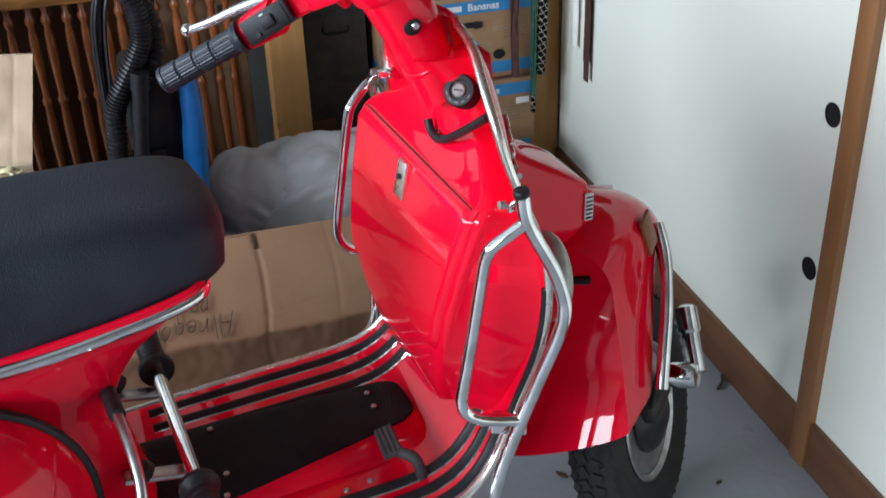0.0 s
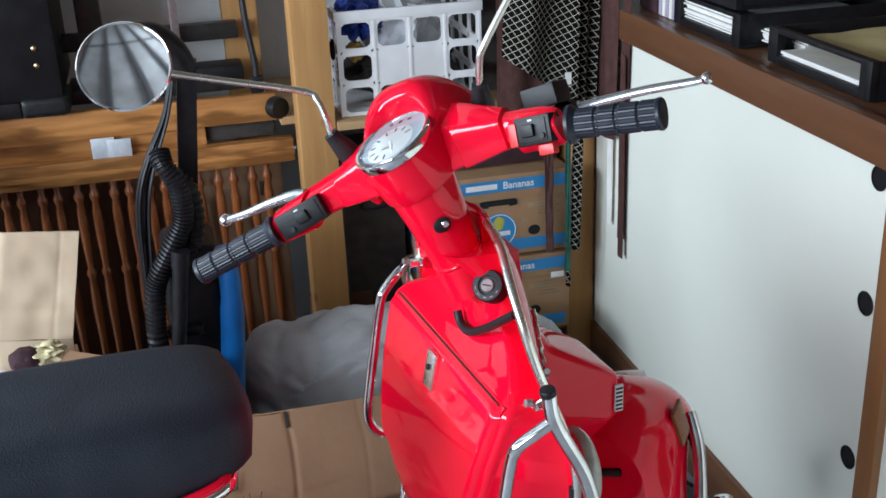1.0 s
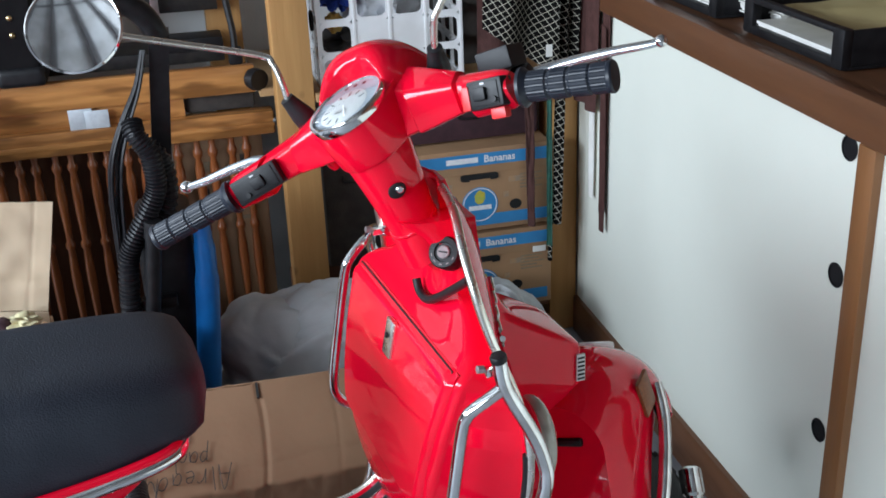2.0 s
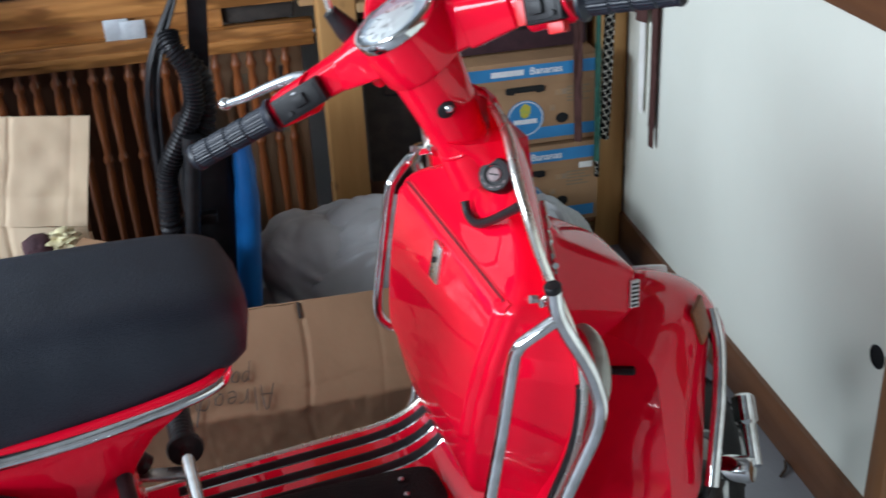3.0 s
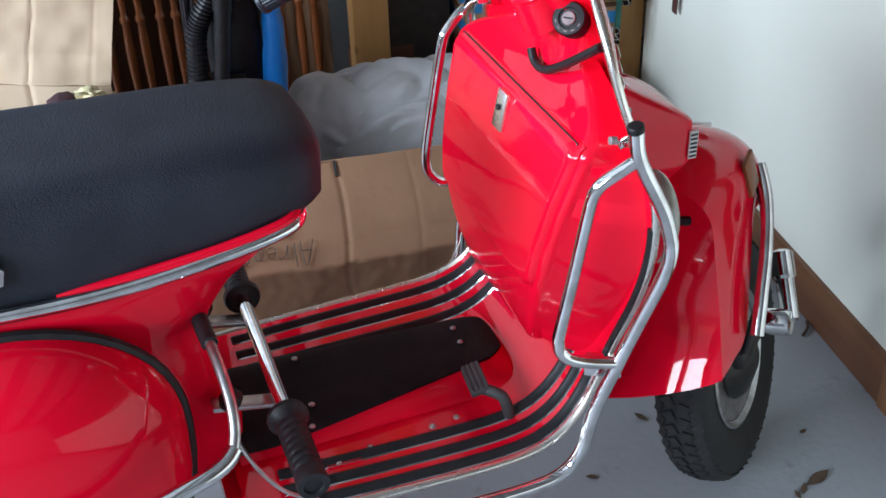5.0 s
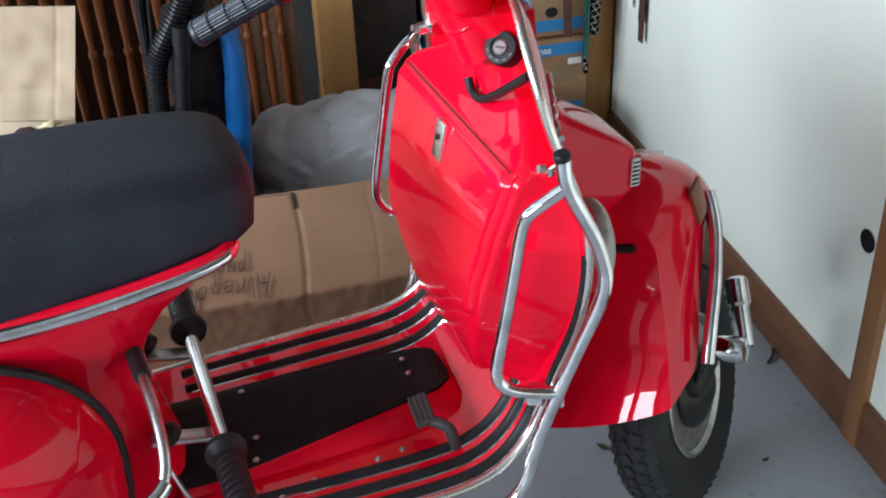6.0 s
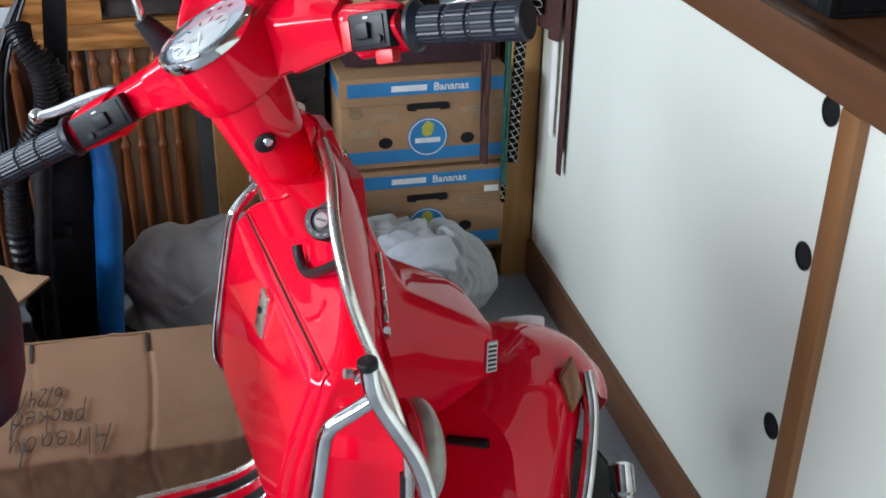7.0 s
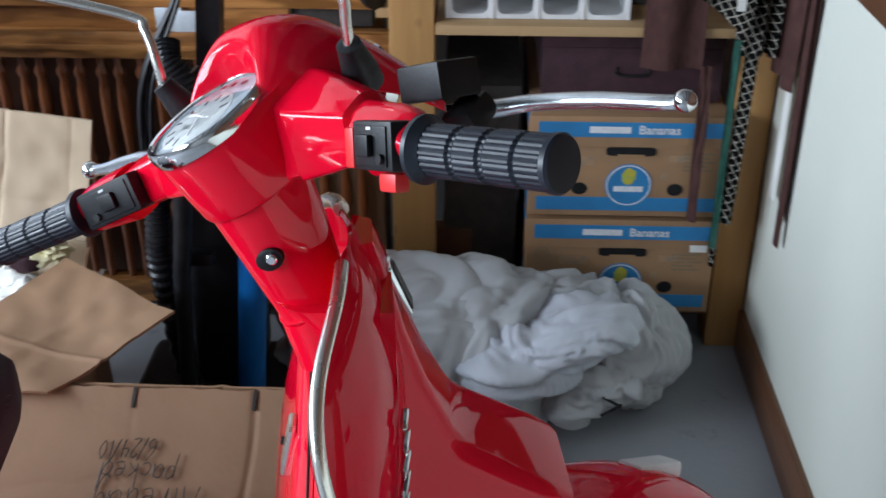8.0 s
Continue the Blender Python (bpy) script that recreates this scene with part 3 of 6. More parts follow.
def glove_ring(z, w, xr):
    xf = 0.082
    r = min(0.017, (xf - xr) * 0.45)
    out = max(w * 1.03, lerp([(0.43, 0.19), (0.50, 0.200), (0.57, 0.229), (0.64, 0.251), (0.71, 0.258), (0.76, 0.245), (0.79, 0.21), (0.82, 0.10)], z)[0])
    pts = [(xf, -out)]
    for k in range(7):
        t = math.pi / 2 * k / 6
        pts.append((xr + r - r * math.sin(t), -w + r - r * math.cos(t)))
    for k in range(7):
        t = math.pi / 2 * k / 6
        pts.append((xr + r - r * math.cos(t), w - r + r * math.sin(t)))
    pts.append((xf, out))
    return [Vector((x, y, z)) for x, y in pts]


part("glove_box", loft([glove_ring(*r) for r in GLOVE]), RED, scooter, "red steel glove box", angle=30)


def lid_at(u, v):
    """The lid: a wide panel that stands slightly proud, with a pressed groove all round."""
    z = 0.580 + 0.217 * v
    w, xr = glide(GLOVE, z)
    f = 2 * u - 1
    half = 0.152 + 0.042 * v + 0.007 * max(0.0, -f)
    rim = min((1 - abs(f)) * half, 0.217 * min(v, 1 - v))
    corner = math.hypot(max(0.0, 0.02 - (1 - abs(f)) * half), max(0.0, 0.02 - 0.217 * min(v, 1 - v)))
    rim = max(0.0, min(rim, 0.020 - corner))
    q = max(0.0, 1 - rim / 0.0065)
    return Vector((xr - 0.0060 + 0.0085 * q * q, f * half, z))


lid = part("glove_box_lid", sheet(lid_at, 96, 64, -0.003), RED, scooter, "red glove box lid with a pressed groove", angle=80)
# Dark tube draws the shadow in the gap round the lid's top.
seam = [lid_at(0.004, 0.86)] + [lid_at(u, 0.996) for u in [0.03 + 0.94 * k / 24 for k in range(25)]] + [lid_at(0.996, 0.86)]
part("lid_gap_shade", tube([Vector((glide(GLOVE, q.z)[1] - 0.0022, q.y, q.z + 0.002)) for q in seam], 0.0013, 8), PLASTIC, lid, "dark line for the shadow gap along the lid")
part("latch", box((-0.004, -0.015, -0.027), (0.004, 0.015, 0.027), 0.003, m=pose(-0.0085, -0.008, 0.764, 0, 12, 0)), EDGE, lid, "brushed steel latch plate")
part("keyhole", lathe([(0.0042, 0), (0.0042, 0.0025), (0.002, 0.0032)], 14, pose(-0.0125, -0.008, 0.769, 0, -80, 0)), DARKM, lid)

# steering column, collar, lock and bag hook
COLUMN = [(0.785, 0.085, 0.034, -0.01), (0.83, 0.079, 0.046, -0.018), (0.86, 0.070, 0.046, -0.026), (0.90, 0.058, 0.036, -0.034), (0.932, 0.046, 0.014, -0.038), (0.952, 0.039, -0.008, -0.040)]
part("column_cover", loft([[Vector((0.092, yc - w * 1.1, z))] +
                           [Vector((xr + 0.05 - 0.05 * math.sin(math.pi * k / 14) ** 0.7, yc - w * math.cos(math.pi * k / 14), z)) for k in range(15)] +
                           [Vector((0.092, yc + w * 1.1, z))] for z, w, xr, yc in COLUMN]), RED, scooter)
LOCKM = Matrix.Translation((0.0462, -0.0887, 0.9126)) @ Vector((-0.62, -0.60, 0.50)).to_track_quat("Z", "Y").to_matrix().to_4x4()
lock = part("ignition_lock", lathe([(0.0215, -0.022), (0.0215, 0.001), (0.0195, 0.004), (0.013, 0.0045), (0.012, 0.002), (0.0, 0.002)], 32, LOCKM), PLASTIC, scooter, "round black ignition lock")
part("lock_barrel", lathe([(0.0088, -0.004), (0.0088, 0.004), (0.0075, 0.0052), (0.0, 0.0052)], 20, LOCKM), LOCKFACE, lock, "steel lock barrel with key slot")
part("key_slot", box((-0.006, -0.001, 0.0052), (0.006, 0.001, 0.0058), m=LOCKM), PLASTIC, lock)
for k in range(5):
    part("lock_mark", box((-0.0022, -0.0007, 0), (0.0022, 0.0007, 0.0006), m=LOCKM @ pose(0, 0, 0, 0, 0, 200 + 34 * k) @ pose(0.0160, 0, 0.0043, 0, 0, 90)), LOCKFACE, lock)
hook = spline([(0.041, -0.183, 0.9135), (0.0405, -0.178, 0.911), (0.040, -0.168, 0.904), (0.038, -0.140, 0.885), (0.037, -0.100, 0.859), (0.036, -0.062, 0.8365), (0.036, -0.038, 0.8270), (0.036, -0.020, 0.8260), (0.036, -0.008, 0.8315), (0.036, -0.002, 0.8420)], 6)
part("bag_hook", tube(hook, 0.0060, 10), PLASTIC, scooter, "black rubber-coated bag hook")
part("grommet", lathe([(0.008, 0), (0.008, 0.004), (0.005, 0.006)], 12, pose(0.060, -0.125, 0.815, 0, -80, 0)), RED, scooter)

# horn cover on the front of the shield: height, half width, front
HORN = [(0.60, 0.052, 0.185), (0.618, 0.062, 0.216), (0.640, 0.065, 0.244), (0.657, 0.067, 0.2605), (0.70, 0.067, 0.2610), (0.716, 0.067, 0.2590), (0.724, 0.067, 0.2510), (0.735, 0.066, 0.2350),
        (0.750, 0.064, 0.210), (0.765, 0.062, 0.185), (0.777, 0.060, 0.166), (0.787, 0.058, 0.154), (0.80, 0.056, 0.145), (0.85, 0.050, 0.121), (0.90, 0.042, 0.103), (0.955, 0.032, 0.088), (0.985, 0.024, 0.077)]


def horn_ring(z, w, xf):
    r = min(0.02, (xf - 0.06) * 0.4, w * 0.5)
    pts = [(0.06, w * 1.25), (xf * 0.5 + 0.03, w * 1.08)]
    for k in range(6):
        t = math.pi / 2 * k / 5
        pts.append((xf - r + r * math.sin(t), w - r + r * math.cos(t)))
    for k in range(6):
        t = math.pi / 2 * k / 5
        pts.append((xf - r + r * math.cos(t), -w + r - r * math.sin(t)))
    pts += [(xf * 0.5 + 0.03, -w * 1.08), (0.06, -w * 1.25)]
    return [Vector((x, y, z)) for x, y in pts]


horn = part("horn_cover", loft([horn_ring(*r) for r in HORN]), RED, scooter, "red horn cover with a small side grille", angle=30)
grille = part("grille", box((0.2470, -0.0695, 0.664), (0.2605, -0.066, 0.707), 0.001), WHITEPL, horn, "pale slotted grille")
for k in range(6):
    part("slot", box((0.2485, -0.0702, 0.6668 + k * 0.0066), (0.2592, -0.0690, 0.6700 + k * 0.0066)), PLASTIC, grille)
crest = part("crest", box((-0.026, -0.013, -0.003), (0.026, 0.013, 0.004), 0.003, m=pose(0.098, -0.004, 0.93, 0, 68, 0)), CHROME, horn, "small chrome-edged crest")
part("crest_field", box((-0.022, -0.009, 0.004), (0.022, 0.009, 0.0055), 0.001, m=pose(0.098, -0.004, 0.93, 0, 68, 0)), DARKM, crest)
# emblem of the maker, as a plain chrome bar with a wavy edge
wave = [shell_at(0.640 + 0.105 * i / 40, -0.60 + 0.005 * i - (0.045 - 0.0007 * i) * math.sin(i * 0.75), -0.007) for i in range(41)]
part("emblem", tube(wave, 0.0035, 8), CHROME, scooter, "chrome script emblem")
part("emblem_bar", tube([shell_at(0.648, -0.54, -0.007), shell_at(0.665, -0.68, -0.007)], 0.004, 8), CHROME, scooter, "chrome script emblem")

# front indicators beside the horn cover
for side in (-1, 1):
    part("indicator_lens", blob((0.112, side * 0.212, 0.686), (0.024, 0.048, 0.064)), LENS, scooter, "clear ribbed indicator lens")
    part("indicator_base", lathe([(0.05, 0), (0.052, 0.008), (0.048, 0.014)], 24, pose(0.092, side * 0.212, 0.686, 0, 90, 0) @ Matrix.Diagonal((1.25, 0.95, 1, 1))), RED, scooter)

# crash bars
for side in (-1, 1):
    outer = spline([(0.0345, -0.285, 0.858), (0.0423, -0.285, 0.8183), (0.0768, -0.285, 0.748), (0.0905, -0.285, 0.708), (0.0945, -0.285, 0.680), (0.0882, -0.283, 0.6453), (0.0665, -0.276, 0.5827), (0.0432, -0.269, 0.5148),
                    (0.0211, -0.252, 0.4202), (0.010, -0.250, 0.365), (-0.016, -0.250, 0.328), (-0.07, -0.250, 0.315), (-0.20, -0.245, 0.312), (-0.36, -0.235, 0.312)], 7)
    inner = spline([(0.041, -0.284, 0.8200), (0.022, -0.278, 0.805), (0.006, -0.272, 0.7915), (-0.0015, -0.269, 0.781), (-0.0062, -0.265, 0.760), (-0.0178, -0.256, 0.665), (-0.0315, -0.252, 0.580), (-0.0338, -0.252, 0.560), (-0.0300, -0.253, 0.5415), (-0.016, -0.258, 0.5295), (0.010, -0.263, 0.5210), (0.043, -0.269, 0.5148)], 7)
    if side > 0:
        outer = spline([(0.050, -0.150, 0.853), (0.048, -0.175, 0.846), (0.045, -0.225, 0.826), (0.052, -0.262, 0.785), (0.085, -0.293, 0.715), (0.090, -0.297, 0.66), (0.078, -0.292, 0.60), (0.047, -0.270, 0.515), (0.028, -0.253, 0.42),
                        (0.020, -0.250, 0.365), (-0.008, -0.250, 0.328), (-0.07, -0.250, 0.315), (-0.20, -0.245, 0.312), (-0.36, -0.235, 0.312)], 6)
        inner = spline([(0.055, -0.268, 0.800), (0.036, -0.258, 0.794), (0.013, -0.252, 0.774), (0.003, -0.251, 0.752), (-0.014, -0.250, 0.665), (-0.029, -0.250, 0.578), (-0.028, -0.250, 0.54), (-0.008, -0.252, 0.515), (0.02, -0.258, 0.508), (0.048, -0.268, 0.512)], 7)
    flip = lambda pts: [Vector((p[0], -side * p[1], p[2])) for p in pts]
    bar = part("crash_bar", tube(flip(outer), 0.0092, 14), CHROME, scooter, "bent chrome tube crash bar")
    part("bar_loop", tube(flip(inner), 0.0082, 14), CHROME, bar, "chrome inner loop")
    if side < 0:
        part("end_cap", lathe([(0.0096, -0.004), (0.0101, -0.002), (0.0101, 0.003), (0.0090, 0.0046), (0.0, 0.0048)], 20, pose(0.0338, -side * -0.285, 0.8605, 0, -12, 0)), PLASTIC, bar, "black plastic tube cap")
    grip_z, grip_y = (0.850, 0.165) if side > 0 else (0.832, -0.262)
    part("bar_clamp", box((-0.010, -0.006, -0.005), (0.009, 0.006, 0.005), 0.002, m=pose(0.036, grip_y, grip_z)), CHROME, bar, "small chrome clamp")
    part("bar_clamp", box((-0.03, -0.012, -0.012), (0.02, 0.012, 0.012), 0.004, m=pose(0.052, side * 0.226, 0.475, 0, 0, side * 30)), CHROME, bar, "chrome clamp with nut")
    part("clamp_nut", lathe([(0.0052, 0), (0.0052, 0.008), (0.003, 0.009)], 6, pose(0.027, grip_y + 0.006, grip_z + 0.001, 0, -80, 0)), LOCKFACE, bar, "dull brown nut")

# seat
SEAT = [(-0.268, 0.055, 0.766, 0.800), (-0.272, 0.085, 0.752, 0.812), (-0.282, 0.104, 0.743, 0.820), (-0.31, 0.119, 0.730, 0.830), (-0.37, 0.129, 0.714, 0.836), (-0.47, 0.135, 0.694, 0.840),
        (-0.62, 0.139, 0.678, 0.844), (-0.78, 0.139, 0.682, 0.852), (-0.93, 0.133, 0.715, 0.864), (-1.03, 0.115, 0.755, 0.862), (-1.06, 0.08, 0.77, 0.85)]
SEAT = [glide(SEAT, -0.268 - 0.792 * i / 60) for i in range(61)]


def seat_ring(i):
    x, (w, zb, zt) = -0.268 - 0.792 * i / 60, SEAT[i]
    ring = []
    for k in range(32):
        t = 2 * math.pi * k / 32
        co, si = math.cos(t), math.sin(t)
        e = 0.42 if si > 0 else 0.3
        ring.append(Vector((x, w * math.copysign(abs(co) ** e, co) * (1.0 if si < 0 else 1 - 0.05 * si), (zb + zt) / 2 + (zt - zb) / 2 * math.copysign(abs(si) ** (0.62 if si > 0 else 0.4), si))))
    return ring


seat = part("seat", loft([seat_ring(i) for i in range(61)]), VINYL, scooter, "black vinyl bench seat", angle=60)
strap = []
for k in range(25):
    t = radians(-28 + 236 * k / 24)
    co, si = math.cos(t), math.sin(t)
    strap.append((0.1415 * math.copysign(abs(co) ** 0.42, co), 0.786 + 0.064 * math.copysign(abs(si) ** 0.62, si)))
band = bmesh.new()
rows_ = [[band.verts.new((x0 + 0.022 * max(0, (0.835 - z) / 0.06), y * (1 + k_), z + k_ * 0.03)) for x0, k_ in ((-0.718, 0.0), (-0.715, 0.018), (-0.711, 0.018), (-0.709, 0.006), (-0.693, 0.006), (-0.691, 0.018), (-0.687, 0.018), (-0.684, 0.0))] for y, z in strap]
for a, b in zip(rows_, rows_[1:]):
    for k in range(7):
        band.faces.new((a[k], a[k + 1], b[k + 1], b[k]))
bmesh.ops.recalc_face_normals(band, faces=band.faces)
bmesh.ops.solidify(band, geom=list(band.faces), thickness=-0.004)
sb = part("strap", band, VINYL, seat, "black vinyl grab strap")
for s in (-1, 1):
    part("strap_button", lathe([(0.009, 0), (0.0085, 0.003), (0.004, 0.006)], 16, pose(-0.690, s * 0.1468, 0.790, s * -90, 0, 0)), CHROME, seat, "round chrome strap button")
    plate = bmesh.new()
    outline_ = [(-0.030, 0.008), (-0.026, 0.012), (-0.018, -0.006), (0.014, 0.010), (0.010, 0.024), (0.017, 0.028), (0.033, 0.003), (0.026, -0.014), (-0.012, -0.019)]
    rows_p = [[plate.verts.new(pose(-0.677, s * 0.1465, 0.758, 0, -8, 0) @ Vector((px, s * d, pz))) for px, pz in outline_] for d in (0.0, 0.004)]
    for k in range(9):
        plate.faces.new((rows_p[0][k], rows_p[0][(k + 1) % 9], rows_p[1][(k + 1) % 9], rows_p[1][k]))
    plate.faces.new(rows_p[0])
    plate.faces.new(rows_p[1])
    part("strap_bracket", plate, STEEL, seat, "bent steel strap bracket")
    part("bracket_bolt", lathe([(0.0055, -0.006), (0.0055, 0.002), (0.003, 0.0035)], 10, pose(-0.664, s * 0.1500, 0.7495, s * -90, 0, 0)), CHROME, seat)
for s in (-1, 1):
    part("under_seat_trim", tube(spline([(-0.302, s * 0.02, 0.737), (-0.308, s * 0.09, 0.735), (-0.328, s * 0.127, 0.730), (-0.41, s * 0.139, 0.718), (-0.52, s * 0.145, 0.708), (-0.62, s * 0.147, 0.706), (-0.75, s * 0.147, 0.713), (-0.90, s * 0.143, 0.727), (-1.06, s * 0.12, 0.745)], 6), 0.0088, 10), CHROME, scooter, "chrome trim tube under the seat")
    part("seat_ledge", tube(spline([(-0.312, s * 0.100, 0.742), (-0.332, s * 0.1275, 0.739), (-0.41, s * 0.1365, 0.7275), (-0.52, s * 0.139, 0.7165), (-0.60, s * 0.134, 0.708)], 9), 0.0062, 14), RED, scooter, "red body edge above the trim")
    part("grab_rail", tube(spline([(-0.735, s * 0.149, 0.714), (-0.738, s * 0.160, 0.752), (-0.752, s * 0.164, 0.782), (-0.79, s * 0.165, 0.794), (-0.90, s * 0.160, 0.798), (-1.0, s * 0.15, 0.80)], 7), 0.0105, 12), CHROME, scooter, "chrome passenger grab rail")
    part("rail_boss", lathe([(0.016, -0.004), (0.016, 0.004), (0.011, 0.008)], 16, pose(-0.735, s * 0.152, 0.716, 0, 0, 0)), CHROME, scooter)

# rear frame under the seat: height, front edge, half width at front and back
FRAME = [(0.34, -0.415, 0.075, 0.13), (0.42, -0.435, 0.078, 0.14), (0.50, -0.452, 0.085, 0.15), (0.58, -0.455, 0.092, 0.155), (0.62, -0.438, 0.10, 0.152), (0.67, -0.405, 0.110, 0.146), (0.692, -0.375, 0.116, 0.143), (0.705, -0.36, 0.112, 0.128), (0.728, -0.322, 0.098, 0.105), (0.742, -0.312, 0.088, 0.090)]


def frame_ring(z, xf, wf, wb):
    pts = [(-1.16, -wb)]
    pts += [(xf - 0.30 + 0.30 * (k / 8), -wb + (wb - wf) * (k / 8) ** 1.6) for k in range(1, 9)]
    pts += [(xf + 0.018 * math.sin(math.pi * k / 6), -wf * math.cos(math.pi * k / 6)) for k in range(1, 6)]
    pts += [(xf - 0.30 + 0.30 * (1 - k / 8), wb - (wb - wf) * (1 - k / 8) ** 1.6) for k in range(0, 8)]
    pts += [(-1.16, wb)]
    return [Vector((x, y, z)) for x, y in pts]


frame_rows = [(0.34 + 0.402 * i / 26, *lerp(FRAME, 0.34 + 0.402 * i / 26)) for i in range(27)]
part("rear_frame", loft([frame_ring(*r) for r in frame_rows]), RED, scooter, "red steel rear frame", angle=50)
for s in (-1, 1):
    rim = []
    for i in range(13):
        ring = []
        for k in range(48):
            t = 2 * math.pi * k / 48
            a = i / 12 * math.pi / 2
            sx, sz = 0.31 if math.cos(t) < 0 else 0.235, 0.185 if math.sin(t) > 0 else 0.27
            rx = math.copysign(abs(math.cos(t)) ** 0.85, math.cos(t))
            rz = math.copysign(abs(math.sin(t)) ** 0.85, math.sin(t))
            f = math.cos(a) ** 0.75
            ring.append(Vector((-0.725 + sx * rx * f, s * (0.146 + 0.125 * math.sin(a) ** 0.9), 0.500 + sz * rz * f)))
        if i == 0:
            rim = ring
        if i < 12:
            rim_rings = (rim_rings if i else []) + [ring]
    part("side_cowl", loft(rim_rings), RED, scooter, "bulging red side cowl", angle=60)
    part("cowl_gasket", tube([Vector((p.x, s * 0.151, p.z)) for p in rim], 0.0078, 8, closed=True), RUBBER, scooter, "black rubber cowl gasket")
    bar = part("cowl_bar", tube(spline([(-0.449, s * 0.270, 0.542), (-0.466, s * 0.284, 0.535), (-0.505, s * 0.294, 0.526), (-0.60, s * 0.300, 0.505), (-0.78, s * 0.303, 0.485)], 7), 0.0100, 12), CHROME, scooter, "chrome cowl guard bar")
    # The stay is in a darker grey metal than the bar.
    part("bar_stay", tube(spline([(-0.452, s * 0.075, 0.612), (-0.446, s * 0.15, 0.607), (-0.442, s * 0.20, 0.594), (-0.441, s * 0.235, 0.576), (-0.444, s * 0.256, 0.556), (-0.450, s * 0.270, 0.542)], 7), 0.0068, 12), STEEL, bar, "thin grey steel stay")
    part("bar_boot", tube(spline([(-0.450, s * 0.095, 0.611), (-0.448, s * 0.125, 0.609), (-0.446, s * 0.15, 0.607)], 4), 0.0105, 12), RUBBER, bar, "black rubber sleeve")

# passenger footrest bar
rest = part("footrest_bar", tube([(-0.367, -0.17, 0.468), (-0.367, 0.13, 0.468)], 0.0100, 14), CHROME, scooter, "chrome footrest crossbar")
for s, a, b in ((-1, -0.155, -0.285), (1, 0.122, 0.225)):
    y0, y1 = a, b
    m = pose(-0.367, y0, 0.468, -90 if y1 > y0 else 90, 0, 0)
    L = abs(y1 - y0)
    prof = [(0.011, -0.004), (0.026, -0.003), (0.0275, 0.002), (0.0275, 0.006), (0.022, 0.012), (0.0185, 0.018)]
    for k in range(8):
        z = 0.02 + (L - 0.03) * k / 8
        prof += [(0.0180, z), (0.0195, z + 0.003), (0.0195, z + (L - 0.03) / 8 - 0.003)]
    prof += [(0.0205, L - 0.008), (0.0205, L - 0.001), (0.020, L + 0.002), (0.013, L + 0.002), (0.012, L - 0.001), (0.0, L - 0.001)]
    part("foot_peg", lathe(prof, 20, m), RUBBER, rest, "black ribbed rubber foot peg")
for s in (-1, 1):
    part("footrest_bracket", box((-0.05, -0.012, -0.004), (0.05, 0.012, 0.004), 0.003, m=pose(-0.405, s * 0.095, 0.455, 0, 12, 0)), STEEL, rest, "bare steel bracket")
    part("bracket_knob", lathe([(0.016, 0), (0.016, 0.012), (0.009, 0.02)], 12, pose(-0.425, s * 0.105, 0.47, 0, -40, 0)), PLASTIC, rest)
part("brake_cable", tube(spline([(-0.44, -0.16, 0.47), (-0.42, -0.19, 0.43), (-0.39, -0.2, 0.385), (-0.35, -0.205, 0.36)], 5), 0.003, 6), STEEL, scooter)

# ---- steered parts: forward p, left q, up s along the steering axis ----
EPS, STEER = 33.0, 48.0
ax = Vector((-math.sin(radians(EPS)), 0, math.cos(radians(EPS))))
e1 = Vector((math.cos(radians(EPS)), 0, math.sin(radians(EPS))))
BASE = Vector((0.050, -0.012, 0.930))
TURNED = Matrix.Translation(BASE) @ Matrix.Rotation(radians(STEER), 4, ax) @ Matrix(((e1.x, 0, ax.x, 0), (0, 1, 0, 0), (e1.z, 0, ax.z, 0), (0, 0, 0, 1)))


def steered(bm, m=TURNED):
    bmesh.ops.transform(bm, matrix=m, verts=bm.verts)
    return bm


NECK = [(0.016, -0.0265, -0.002, 0.0335), (0.030, -0.0225, -0.003, 0.0345), (0.060, -0.0165, -0.006, 0.0385), (0.090, -0.0105, -0.009, 0.0420), (0.118, -0.005, -0.011, 0.0452), (0.136, -0.002, -0.012, 0.0470)]
head = part("headset", steered(loft([oval((p, q, s), r, r, 36, 2.0, (1, 0, 0), (0, 1, 0)) for s, p, q, r in NECK])), RED, scooter, "red handlebar headset", angle=40)
part("collar_seam", steered(loft([oval((-0.0245, -0.0025, s), r, r, 36, 2.0, (1, 0, 0), (0, 1, 0)) for s, r in ((0.0215, 0.0350), (0.0225, 0.0358), (0.0245, 0.0358), (0.0255, 0.0350))])), RED, head)
part("neck_collar", steered(loft([oval((p, q, s), r, r, 36, 2.0, (1, 0, 0), (0, 1, 0)) for s, p, q, r in ((-0.02, -0.038, 0.0, 0.035), (0.005, -0.030, -0.001, 0.0355), (0.021, -0.0255, -0.0025, 0.0350))])), RED, head)


def outline(s, grow, back, front, wide):
    """A plan section of the headset at height s: round behind, wider in front."""
    ring = []
    for k in range(48):
        t = 2 * math.pi * k / 48
        co, si = math.cos(t), math.sin(t)
        if co < 0:
            ring.append(Vector((0.004 + (back + grow) * co, -0.013 + (0.0565 + grow) * si, s)))
        else:
            ring.append(Vector((0.004 + (front + grow) * co ** 0.7, -0.013 + (0.0565 + grow + wide * co ** 0.8) * math.copysign(abs(si) ** 0.62, si), s)))
    return ring


